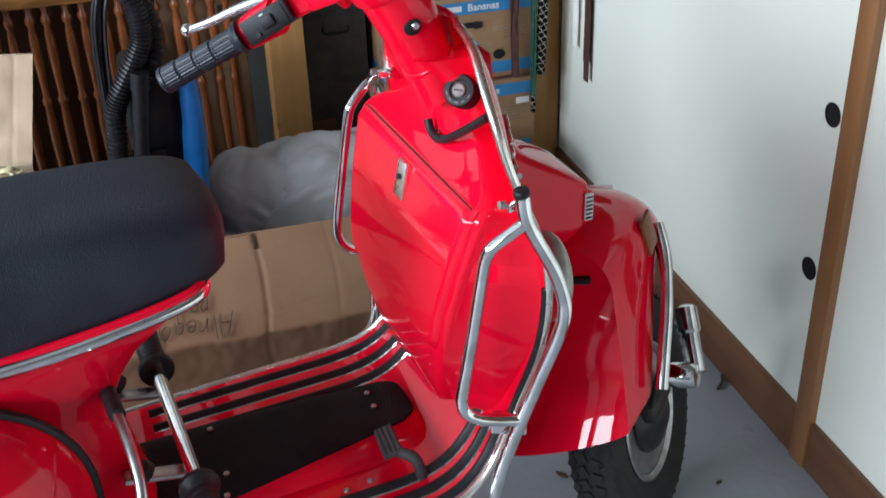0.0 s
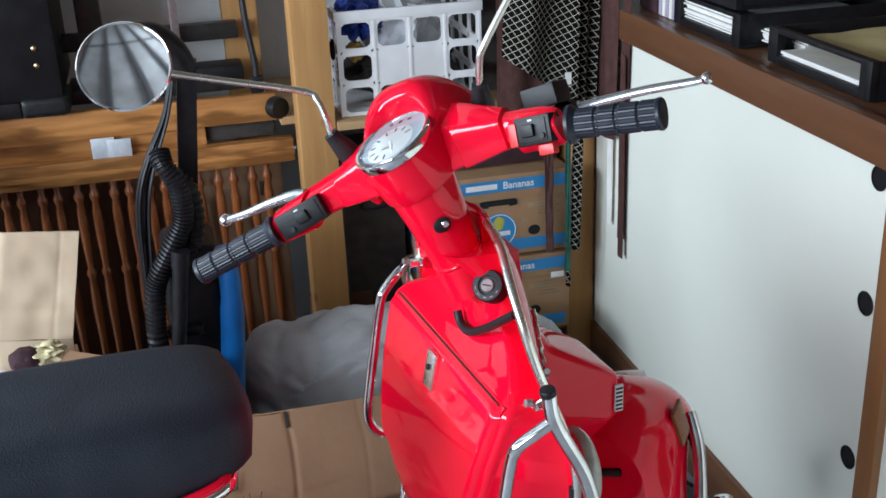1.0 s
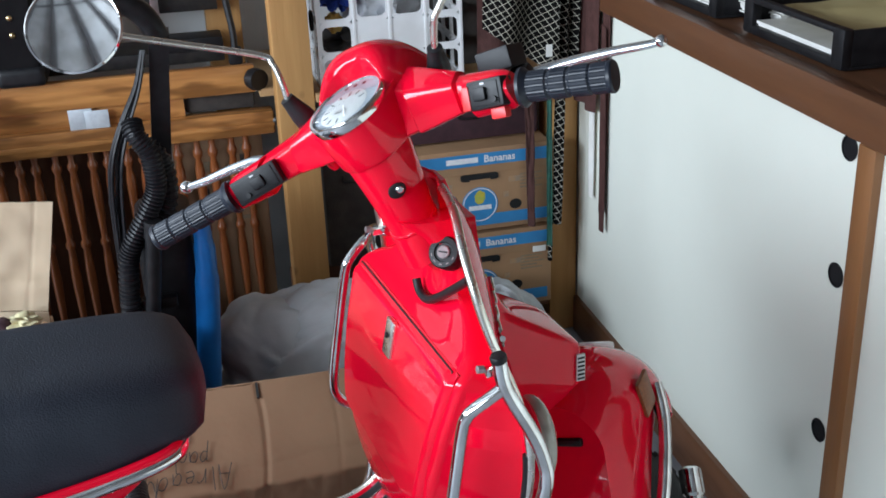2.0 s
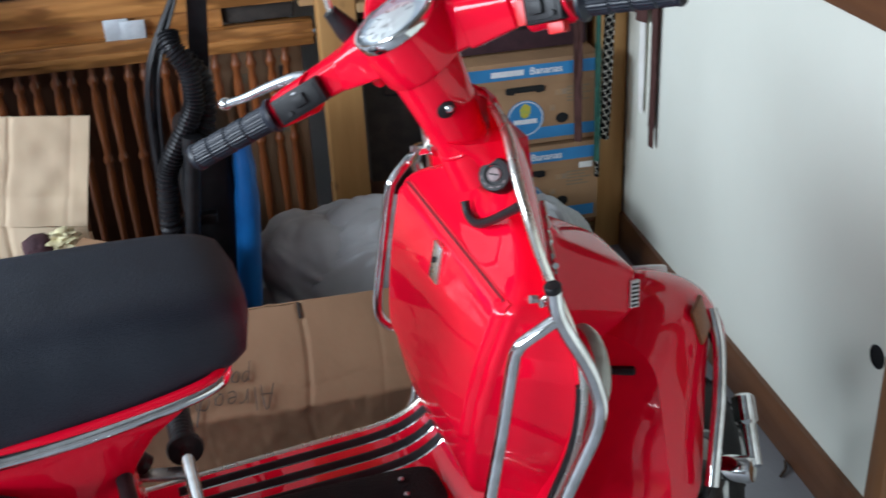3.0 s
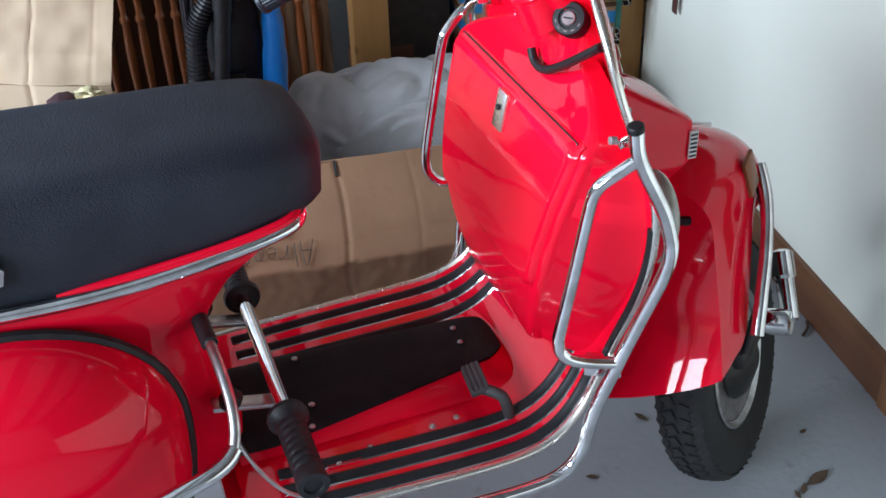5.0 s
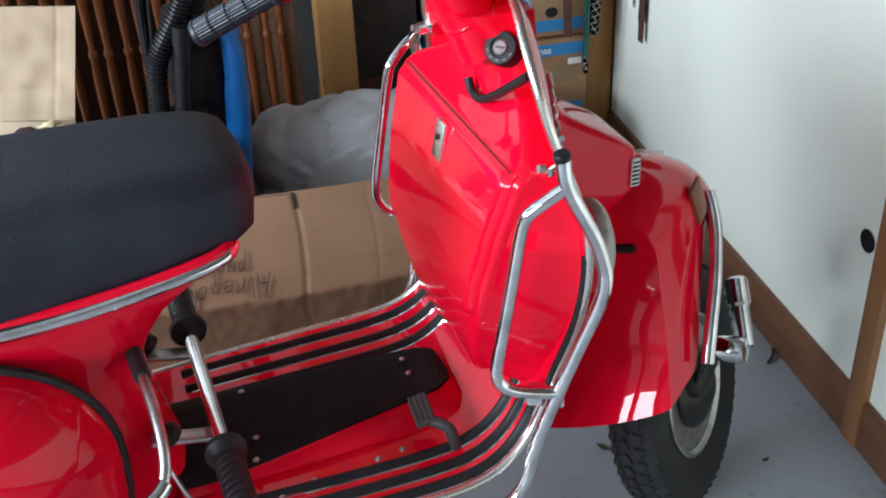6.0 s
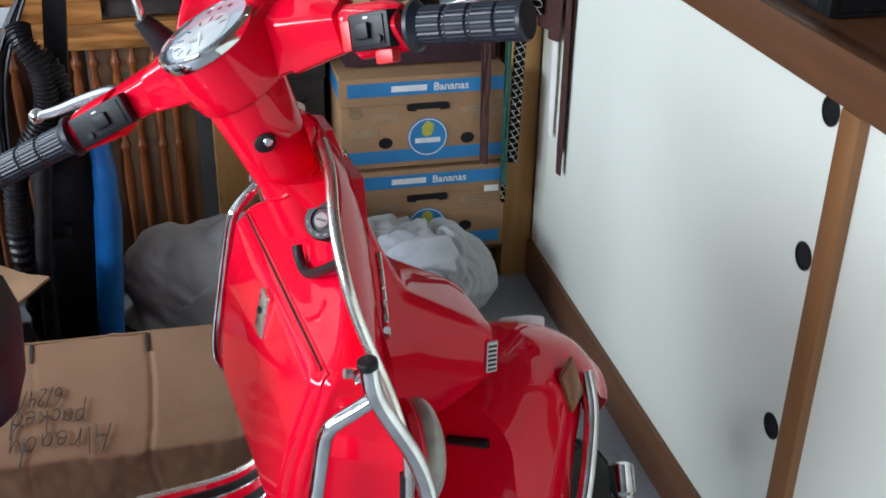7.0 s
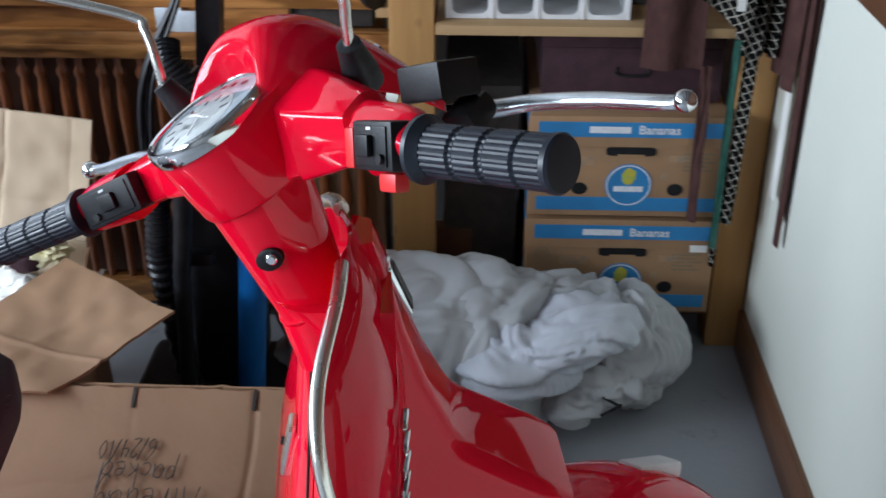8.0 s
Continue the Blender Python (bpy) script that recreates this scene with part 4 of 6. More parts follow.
CUP = [(0.1295, -0.0120), (0.1305, -0.0040), (0.1325, -0.0012), (0.136, 0.0), (0.15, 0.0004), (0.1885, 0.0015), (0.1925, 0.0005), (0.1940, -0.003)]
part("headset_body", steered(loft([outline(s, g, 0.0565, 0.085, 0.014) for s, g in CUP])), RED, head, "red headset shell", angle=35)
HOOD = [(0.0, 0.190, 0.192, 0.052), (0.04, 0.188, 0.217, 0.056), (0.12, 0.180, 0.228, 0.062), (0.25, 0.168, 0.231, 0.068), (0.45, 0.148, 0.222, 0.074), (0.65, 0.122, 0.204, 0.076), (0.85, 0.088, 0.170, 0.070), (1.0, 0.062, 0.140, 0.060)]


def hood_at(u, v):
    """The hood from the dial down to the headlight: u to the front, v across."""
    low, high, half = glide(HOOD, u)
    f = 2 * v - 1
    p0 = 0.050 - 0.040 * f * f
    return Vector((p0 + (0.158 - p0) * u, -0.013 + half * math.copysign(abs(f) ** 0.8, f), low + (high - low) * max(0.0, 1 - abs(f) ** 2.4) ** 0.6))


part("headset_hood", steered(sheet(hood_at, 64, 64, 0.003)), RED, head, "red domed hood behind the headlight", angle=60)
part("headlight", steered(lathe([(0.050, -0.012), (0.052, 0.0), (0.047, 0.006), (0.03, 0.012), (0.0, 0.014)], 28, pose(0.138, -0.013, 0.118, 0, 123, 0) @ Matrix.Diagonal((0.8, 1, 1, 1)))), CHROME, head, "round headlight with chrome rim")
# dial
dial_m = pose(-0.001, -0.0155, 0.1955, 0, 2, 0) @ Matrix.Diagonal((1.03, 1.01, 1, 1))
dial = part("speedometer", steered(lathe([(0.0525, -0.006), (0.0542, 0.0), (0.0540, 0.0055), (0.0522, 0.0082), (0.0495, 0.0074), (0.0482, 0.002)], 56, dial_m, caps=False)), CHROME, head, "round speedometer with chrome bezel")
part("dial_face", steered(lathe([(0.0505, 0.001), (0.048, 0.0015), (0.0, 0.0015)], 48, dial_m)), mat("grey_dial", (0.24, 0.27, 0.30), 0.5, other=(0.20, 0.23, 0.26), scale=20), dial, "grey dial face")
part("dial_scale", steered(lathe([(0.033, 0.002), (0.032, 0.0026), (0.0, 0.0026)], 40, dial_m @ pose(-0.008, 0, 0))), mat("white_dial", (0.43, 0.44, 0.435), 0.45, other=(0.37, 0.38, 0.375), scale=30), dial, "white scale plate")
for k in range(9):
    t = radians(-60 + 30 * k)
    part("dial_mark", steered(box((0.022, -0.0010, 0.0027), (0.030, 0.0010, 0.0032), m=dial_m @ pose(-0.008, 0, 0, 0, 0, math.degrees(t)))), PLASTIC, dial)
part("dial_counter", steered(box((-0.019, -0.009, 0.0027), (-0.014, 0.009, 0.0033), m=dial_m)), STEEL, dial)
part("dial_needle", steered(box((-0.004, -0.0008, 0.0036), (0.024, 0.0008, 0.0042), m=dial_m @ pose(-0.008, 0, 0, 0, 0, 205))), WHITEPL, dial)
for k in (-1, 0, 1):
    part("warning_lamp", steered(lathe([(0.003, 0.0016), (0.003, 0.003)], 10, dial_m @ pose(0.036, 0.014 * k, 0))), PLASTIC, dial)
cover = part("dial_glass", steered(lathe([(0.0490, 0.0062), (0.035, 0.0085), (0.018, 0.0096), (0.001, 0.0100)], 48, dial_m, caps=False)), GLASS, dial)
cover.visible_shadow = False
boltm = pose(-0.0490, -0.0315, 0.088, 0, 0, 32) @ pose(0, 0, 0, 0, -84, 0)
part("clamp_recess", steered(lathe([(0.0095, -0.004), (0.0095, 0.0012), (0.0085, 0.0018), (0.0, 0.0018)], 20, boltm @ Matrix.Diagonal((1, 1.25, 1, 1)))), PLASTIC, head, "dark clamp bolt recess")
part("clamp_bolt", steered(lathe([(0.0048, 0.0), (0.0048, 0.0055), (0.0035, 0.0068)], 12, boltm @ pose(0.001, -0.004, 0))), CHROME, head)


def arm(side):
    rings = []
    if side < 0:
        rows_a = [(0.045, 0.022, 0.190, -0.016, 0.134, 0.080, 0.190), (0.078, 0.015, 0.1835, -0.0105, 0.1345, 0.076, 0.186), (0.084, 0.0125, 0.1815, -0.0095, 0.1345, 0.075, 0.184), (0.0865, 0.0085, 0.1825, -0.0130, 0.1320, 0.074, 0.184), (0.149, 0.0085, 0.168, -0.0090, 0.1355, 0.050, 0.168), (0.152, 0.013, 0.164, -0.004, 0.140, 0.046, 0.163), (0.176, 0.008, 0.162, -0.008, 0.139, 0.040, 0.160)]
    else:
        rows_a = [(0.035, 0.014, 0.186, -0.018, 0.140, 0.080, 0.188), (0.058, 0.009, 0.184, -0.018, 0.140, 0.074, 0.185), (0.098, -0.003, 0.178, -0.020, 0.142, 0.056, 0.176), (0.101, -0.002, 0.175, -0.018, 0.143, 0.052, 0.173), (0.176, -0.024, 0.170, -0.032, 0.142, 0.028, 0.166)]
    for q, pt, st, pb, sb_, pf, sf in rows_a:
        corner = [Vector((pt, side * q, st)), Vector((pb, side * q, sb_)), Vector((pb + 0.02, side * q, sb_ - 0.012)), Vector((pf - 0.012, side * q, sb_ - 0.012)), Vector((pf, side * q, sb_ + 0.004)), Vector((pf, side * q, sf - 0.012)), Vector((pf - 0.014, side * q, sf))]
        ring = []
        for i in range(len(corner)):
            o, c, n_ = corner[i - 1], corner[i], corner[(i + 1) % len(corner)]
            ring += [c + (o - c).normalized() * 0.004, c + ((o - c).normalized() + (n_ - c).normalized()) * 0.0012, c + (n_ - c).normalized() * 0.004]
        rings.append(ring)
    a = part("handlebar_arm", steered(loft(rings)), RED, head, "red handlebar arm", angle=38)
    part("arm_end", steered(loft([oval((pp, side * q, z), r, r, 24, 3.0, (1, 0, 0), (0, 0, 1)) for q, r, z, pp in (((0.166, 0.0245, 0.142, 0.010), (0.205, 0.023, 0.142, 0.0), (0.222, 0.021, 0.142, -0.006), (0.228, 0.018, 0.142, -0.008)) if side < 0 else
                                      ((0.150, 0.0235, 0.152, -0.012), (0.180, 0.022, 0.153, -0.022), (0.196, 0.020, 0.154, -0.030), (0.201, 0.017, 0.155, -0.034)))])), RED, head)
    tilt = -52 if side < 0 else -66
    block = (pose(-0.013, -0.200, 0.150, 0, 0, -13) if side < 0 else pose(-0.030, 0.156, 0.158, 0, 0, 19)) @ pose(0, 0, 0, 0, tilt, 0)
    half = 0.026 if side < 0 else 0.035
    sw = part("switch_block", steered(box((-0.017, -half, -0.011), (0.017, half, 0.011), 0.003, m=block)), PLASTIC, head, "black switch block")
    part("switch_face", steered(box((-0.0135, 0.005 - half, 0.010), (0.0135, half - 0.005, 0.0125), 0.001, m=block)), PLASTIC, sw)
    part("switch_rocker", steered(box((-0.007, -side * 0.004 - 0.009, 0.0120), (0.008, -side * 0.004 + 0.009, 0.0175), 0.002, m=block)), PLASTIC, sw)
    part("switch_mark", steered(box((-0.0030, -0.003, 0.0125), (-0.0010, 0.003, 0.0130), m=block @ pose(0.014, 0, 0))), WHITEINK, sw)
    part("switch_button", steered(lathe([(0.0035, 0.012), (0.0035, 0.0155)], 12, block @ pose(-0.008, -side * -0.016, 0))), PLASTIC, sw)
    if side < 0:
        part("kill_switch", steered(box((-0.016, 0.022, 0.002), (0.012, 0.034, 0.013), 0.002, m=block)), REDPL, sw, "bright red switch")
        part("start_button", steered(box((-0.031, -0.024, -0.004), (-0.018, -0.002, 0.008), 0.003, m=block)), REDPL, sw, "bright red button")
    prof = [(0.012, 0.0), (0.0225, 0.001), (0.023, 0.006), (0.020, 0.010), (0.0178, 0.014)]
    n = 72
    rings = []
    for i in range(44):
        z = 0.014 + 0.114 * i / 43
        groove = 0.0016 if any(abs(z - g) < 0.0021 for g in (0.044, 0.074, 0.104)) else 0.0
        rings.append([Vector(((0.0176 - groove - (0.0007 if k % 3 == 0 else 0.0)) * math.cos(2 * math.pi * k / n), (0.0176 - groove - (0.0007 if k % 3 == 0 else 0.0)) * math.sin(2 * math.pi * k / n), z)) for k in range(n)])
    rings = [[Vector((r * math.cos(2 * math.pi * k / n), r * math.sin(2 * math.pi * k / n), z)) for k in range(n)] for r, z in prof] + rings
    rings += [[Vector((r * math.cos(2 * math.pi * k / n), r * math.sin(2 * math.pi * k / n), z)) for k in range(n)] for r, z in ((0.0186, 0.1295), (0.0186, 0.134), (0.0170, 0.1365), (0.005, 0.1370))]
    grip = loft(rings)
    start, end = (Vector((-0.0225, -0.243, 0.1478)), Vector((-0.0285, -0.352, 0.1235))) if side < 0 else (Vector((-0.0395, 0.1960, 0.1572)), Vector((-0.0826, 0.3200, 0.1620)))
    bmesh.ops.transform(grip, matrix=Matrix.Translation(start) @ (end - start).to_track_quat("Z", "Y").to_matrix().to_4x4() @ Matrix.Diagonal((1, 1, (end - start).length / 0.137, 1)), verts=grip.verts)
    part("grip", steered(grip), GRIP, head, "dark grey ribbed rubber grip", angle=25)
    if side < 0:
        lev = spline([(0.056, -0.188, 0.122), (0.076, -0.210, 0.106), (0.081, -0.245, 0.101), (0.071, -0.305, 0.0995), (0.058, -0.355, 0.0985), (0.0545, -0.372, 0.0978), (0.0545, -0.383, 0.0970)], 6)
    else:
        lev = spline([(0.040, 0.19, 0.146), (0.052, 0.22, 0.146), (0.056, 0.27, 0.145), (0.056, 0.32, 0.143), (0.0605, 0.362, 0.1426)], 6)
    w = [(0.0078 if side < 0 else 0.0088) - 0.003 * i / len(lev) for i in range(len(lev))]
    lv = part("brake_lever" if side < 0 else "clutch_lever", steered(tube(lev, w, 12, flat=0.75)), ALLOY, head, "polished alloy hand lever with ball end")
    part("lever_ball", steered(blob(lev[-1], (0.0074, 0.0074, 0.0074) if side < 0 else (0.0098, 0.0098, 0.0098), 14)), CHROME, lv)
    part("lever_perch", steered(box((0.024, side * 0.190 - 0.014, 0.126), (0.052, side * 0.190 + 0.014, 0.148), 0.006) if side > 0 else box((0.046, -0.218, 0.103), (0.078, -0.186, 0.125), 0.008)), PLASTIC, head, "black lever perch")
    boot_m = pose(0.048, 0.090, 0.174, -6, 0, 0) if side > 0 else pose(0.0800, -0.1005, 0.151, 26, -8, 0)
    part("mirror_boot", steered(lathe([(0.0155, 0.0), (0.0150, 0.012), (0.0105, 0.036), (0.0098, 0.042), (0.006, 0.043)], 20, boot_m)), RUBBER, head, "black rubber mirror boot")
    return boot_m


boots = [arm(-1), arm(1)]
part("brake_reservoir", steered(box((-0.019, -0.024, -0.0135), (0.019, 0.024, 0.0135), 0.003, m=pose(0.064, -0.193, 0.1455, 0, 33, -6))), PLASTIC, head, "black brake fluid reservoir")
part("cable_screw", steered(lathe([(0.008, 0), (0.009, 0.01), (0.006, 0.018)], 12, pose(0.03, -0.085, 0.130, 180, 0, 0))), RED, head)
part("cable_screw", steered(lathe([(0.008, 0), (0.009, 0.01), (0.006, 0.018)], 12, pose(0.012, 0.072, 0.132, 180, 0, 0))), RED, head)
part("small_screw", steered(lathe([(0.003, 0), (0.0035, 0.003)], 10, pose(0.045, -0.062, 0.198))), CHROME, head)

# mirrors, in the scooter's own frame
to_local = scooter.matrix_world.inverted()
lm = to_local @ Vector((-0.506, 1.535, 1.207))
foot = TURNED @ (boots[1] @ Vector((0, 0, 0.040)))
top = foot + Vector((-0.012, 0.012, 0.045))
knee = foot + Vector((-0.028, 0.020, 0.058))
stem = spline([foot, foot + Vector((-0.004, 0.003, 0.02)), top, knee, knee + (lm - knee) * 0.5, lm + (knee - lm) * 0.10], 6)
left = part("mirror_stem", tube(stem, 0.0044, 10), EDGE, scooter, "thin bent chrome mirror stem")
face = Vector((-0.171, -0.826, 0.534)).normalized()
mm = Matrix.Translation(lm) @ face.to_track_quat("Z", "Y").to_matrix().to_4x4()
part("mirror_shell", lathe([(0.0, -0.024), (0.025, -0.021), (0.046, -0.011), (0.0555, 0.0), (0.0575, 0.005), (0.0555, 0.0075), (0.0535, 0.006)], 44, mm), CHROME, left, "round chrome mirror shell")
part("mirror_glass", lathe([(0.0538, 0.0040), (0.0532, 0.0050)], 48, mm), MIRROR, left, "round mirror glass")
foot = TURNED @ (boots[0] @ Vector((0, 0, 0.040)))
stem = spline([foot, foot + Vector((-0.002, -0.006, 0.03)), foot + Vector((0.004, -0.012, 0.055)), foot + Vector((0.06, -0.02, 0.15)), foot + Vector((0.13, -0.03, 0.26))], 6)
right = part("mirror_stem", tube(stem, 0.0044, 10), EDGE, scooter, "thin bent chrome mirror stem")
rm = stem[-1]
mm2 = Matrix.Translation(rm) @ Vector((-0.95, -0.1, -0.05)).to_track_quat("Z", "Y").to_matrix().to_4x4()
part("mirror_shell", lathe([(0.0, -0.024), (0.025, -0.021), (0.046, -0.011), (0.0555, 0.0), (0.0575, 0.005), (0.0555, 0.0075), (0.0535, 0.006)], 44, mm2), CHROME, right, "round chrome mirror shell")
part("mirror_glass", lathe([(0.0538, 0.0040), (0.0532, 0.0050)], 48, mm2), MIRROR, right, "round mirror glass")

# front fender, wheel and fork, modelled straight and turned with the steering
WC = Vector((0.43, 0.0, 0.22))
HUB = Vector((0.385, 0.013, 0.212))
WHEELED = Matrix.Translation(HUB) @ pose(0, 0, 0, 0, 0, 41) @ pose(0, 0, 0, -14, 0, 0) @ Matrix.Translation(-WC)
FENDER = [(-0.232, 0.115, 0.352, 0.640), (-0.19, 0.118, 0.354, 0.650), (-0.138, 0.120, 0.362, 0.654), (-0.10, 0.120, 0.43, 0.650), (-0.06, 0.117, 0.49, 0.646), (0.0, 0.110, 0.52, 0.624), (0.06, 0.098, 0.50, 0.592), (0.12, 0.080, 0.46, 0.545), (0.17, 0.068, 0.43, 0.50), (0.20, 0.040, 0.40, 0.45)]


def fender_at(u, v):
    t = -0.232 + 0.432 * u
    w, zb, zt = glide(FENDER, t)
    f = 2 * v - 1
    a = min(1.0, abs(f) / 0.5)
    side = max(0.0, (abs(f) - 0.5) / 0.5)
    rad = min(0.075, (zt - zb) * 0.8)
    ang = a * math.pi / 2
    y = math.copysign(w * math.sin(ang) ** 0.85, f) if f else 0.0
    z = zt - rad * (1 - math.cos(ang)) - side * (zt - rad - zb)
    z -= 0.2 * max(0.0, y + 0.11) * max(0.0, min(1.0, (0.62 - z) / 0.28))
    return Vector((WC.x + t + 0.19 * (z - 0.346) - 0.012 * max(0, (0.44 - z) / 0.1) * max(0, -t - 0.13) / 0.1, y, z))


fen = sheet(fender_at, 40, 44, 0.003)
ringb = [fender_at(0.0, j / 44) for j in range(45)]


def fender_back(u, v):
    a, b = ringb[int(round(v * 22))], ringb[44 - int(round(v * 22))]
    return a * (1 - u) + b * u + Vector((-0.004 * math.sin(math.pi * u) * min(1, 4 * (1 - v)) - 0.022 * math.sin(math.pi * u) ** 0.5 * max(0.0, 1 - v / 0.26) ** 2, 0, 0))


back = sheet(fender_back, 24, 22, 0.003)
fend = part("fender", steered(join(fen, back), WHEELED), RED, scooter, "red front fender", angle=45)
part("side_reflector", steered(box((-0.022, -0.004, -0.032), (0.022, 0.004, 0.032), 0.006, m=pose(WC.x - 0.022, -0.121, 0.575, 0, -12, 0)), WHEELED), AMBER, fend, "hexagonal amber side reflector in a dark rim")
part("fender_slot", steered(box((-0.03, -0.006, -0.006), (0.03, 0.006, 0.006), 0.004, m=pose(WC.x - 0.189, -0.055, 0.585, 0, 0, 90)), WHEELED), PLASTIC, fend, "black slot in the fender")
part("fender_crest", steered(box((-0.042, -0.018, -0.010), (0.042, 0.018, 0.012), 0.007, m=pose(WC.x + 0.088, 0.0, 0.600, 0, 24, 0)), WHEELED), WHITEPL, fend, "white plastic fender ornament")


def tyre_mesh():
    rings, n = [], 64
    prof = [(0.114, -0.028), (0.132, -0.036), (0.152, -0.041), (0.172, -0.0430), (0.190, -0.0405), (0.2015, -0.032), (0.2065, -0.019), (0.208, 0.0), (0.2065, 0.019), (0.2015, 0.032), (0.190, 0.0405), (0.172, 0.0430), (0.152, 0.041), (0.132, 0.036), (0.114, 0.028)]
    for k in range(n):
        t = 2 * math.pi * k / n
        rings.append([Vector((r * math.cos(t), y, r * math.sin(t))) for r, y in prof])
    bm = loft(rings + [rings[0]], caps=False, closed=False)
    bmesh.ops.remove_doubles(bm, verts=bm.verts, dist=1e-5)
    return bm


WT = WC + Vector((0, -0.017, 0))
wheel = part("front_wheel", steered(lathe([(0.03, -0.034), (0.055, -0.032), (0.068, -0.018), (0.096, -0.016), (0.108, -0.028), (0.117, -0.034), (0.120, -0.030), (0.113, -0.02), (0.110, 0.02), (0.120, 0.030), (0.117, 0.034), (0.108, 0.028), (0.06, 0.02), (0.03, 0.02)], 40, Matrix.Translation(WT) @ pose(0, 0, 0, -90, 0, 0)), WHEELED), DARKM, scooter, "dark steel front wheel with a silver rim")
part("rim", steered(lathe([(0.1095, -0.0285), (0.1120, -0.0335), (0.1170, -0.0372), (0.1215, -0.0350), (0.1215, -0.0290), (0.112, -0.0240)], 56, Matrix.Translation(WT) @ pose(0, 0, 0, -90, 0, 0)), WHEELED), STEEL, wheel, "silver wheel rim")
ty = part("tyre", steered(tyre_mesh(), WHEELED @ Matrix.Translation(WT)), TYRE, wheel, "black treaded tyre")
blk = bmesh.new()
for k in range(52):
    for j, (a, r) in enumerate(((-0.0290, 0.2018), (-0.0108, 0.2083), (0.0108, 0.2083), (0.0290, 0.2018))):
        t = 360 / 52 * (k + 0.5 * (j % 2))
        box((-0.0093, -0.0080, -0.002), (0.0093, 0.0080, 0.0026), m=pose(0, 0, 0, 0, t, 0) @ pose(0, a, r, -(0, 28, -0, 0)[0] + (-38, -8, 8, 38)[j] * -1, 0, (22, -22, 22, -22)[j]), bm=blk)
part("tread", steered(blk, WHEELED @ Matrix.Translation(WT)), TYRE, ty)
for k in range(5):
    part("wheel_nut", steered(lathe([(0.007, 0), (0.007, 0.010)], 6, Matrix.Translation(WT) @ pose(0, 0, 0, 0, 72 * k, 0) @ pose(0.048, -0.036, 0, 90, 0, 0)), WHEELED), CHROME, wheel)
hub = part("brake_drum", steered(lathe([(0.070, -0.004), (0.072, 0.004), (0.062, 0.016), (0.040, 0.026), (0.02, 0.034), (0.0, 0.036)], 32, Matrix.Translation(WT) @ pose(0, -0.030, 0, 90, 0, 0)), WHEELED), DARKM, wheel, "grey brake drum")
fork = part("fork_leg", steered(tube(spline([WC + Vector((0.03, -0.118, 0.345)), WC + Vector((0.0, -0.132, 0.30)), WC + Vector((-0.06, -0.142, 0.245)), WC + Vector((-0.11, -0.142, 0.19)), WC + Vector((-0.14, -0.139, 0.144))], 6), 0.0105, 12), WHEELED), CHROME, scooter, "chrome suspension cover on the fork")
part("shock_absorber", steered(lathe([(0.010, 0), (0.015, 0.004), (0.015, 0.07), (0.019, 0.075), (0.019, 0.115), (0.012, 0.12)], 20, Matrix.Translation(WC + Vector((0.035, -0.135, 0.055))) @ pose(0, 0, 0, -12, 38, 0)), WHEELED), CHROME, fork, "chrome shock absorber")
part("axle_cap", steered(lathe([(0.022, 0), (0.022, 0.054), (0.019, 0.060), (0.0, 0.061)], 22, Matrix.Translation(WC + Vector((0.02, -0.080, 0.062))) @ pose(0, 0, 0, 90, 0, 0)), WHEELED), CHROME, fork, "chrome link end cap")
part("link_arm", steered(box((-0.05, -0.012, -0.016), (0.06, 0.012, 0.016), 0.008, m=Matrix.Translation(WC + Vector((-0.01, -0.070, 0.03)))), WHEELED), DARKM, fork)
part("steering_tube", steered(tube([WC + Vector((-0.03, 0.0, 0.215)), WC + Vector((-0.07, 0, 0.40))], 0.022, 14), WHEELED), DARKM, fork)
part("brake_hose", steered(tube(spline([WC + Vector((0.02, -0.110, 0.34)), WC + Vector((0.0, -0.125, 0.27)), WC + Vector((-0.06, -0.125, 0.18)), WC + Vector((-0.10, -0.10, 0.08))], 6), 0.005, 8), WHEELED), RUBBER, fork, "black brake hose")
# rear wheel and stand under the body
rw = part("rear_wheel", tyre_mesh(), TYRE, scooter, "black rear tyre")
rw.location = (-0.80, 0.0, 0.215)
stand = part("centre_stand", tube(spline([(-0.40, -0.17, 0.012), (-0.42, -0.15, 0.10), (-0.44, -0.10, 0.28), (-0.44, 0.10, 0.28), (-0.42, 0.15, 0.10), (-0.40, 0.17, 0.012)], 5), 0.011, 10), STEEL, scooter, "steel centre stand")

# ---- things at the back ----


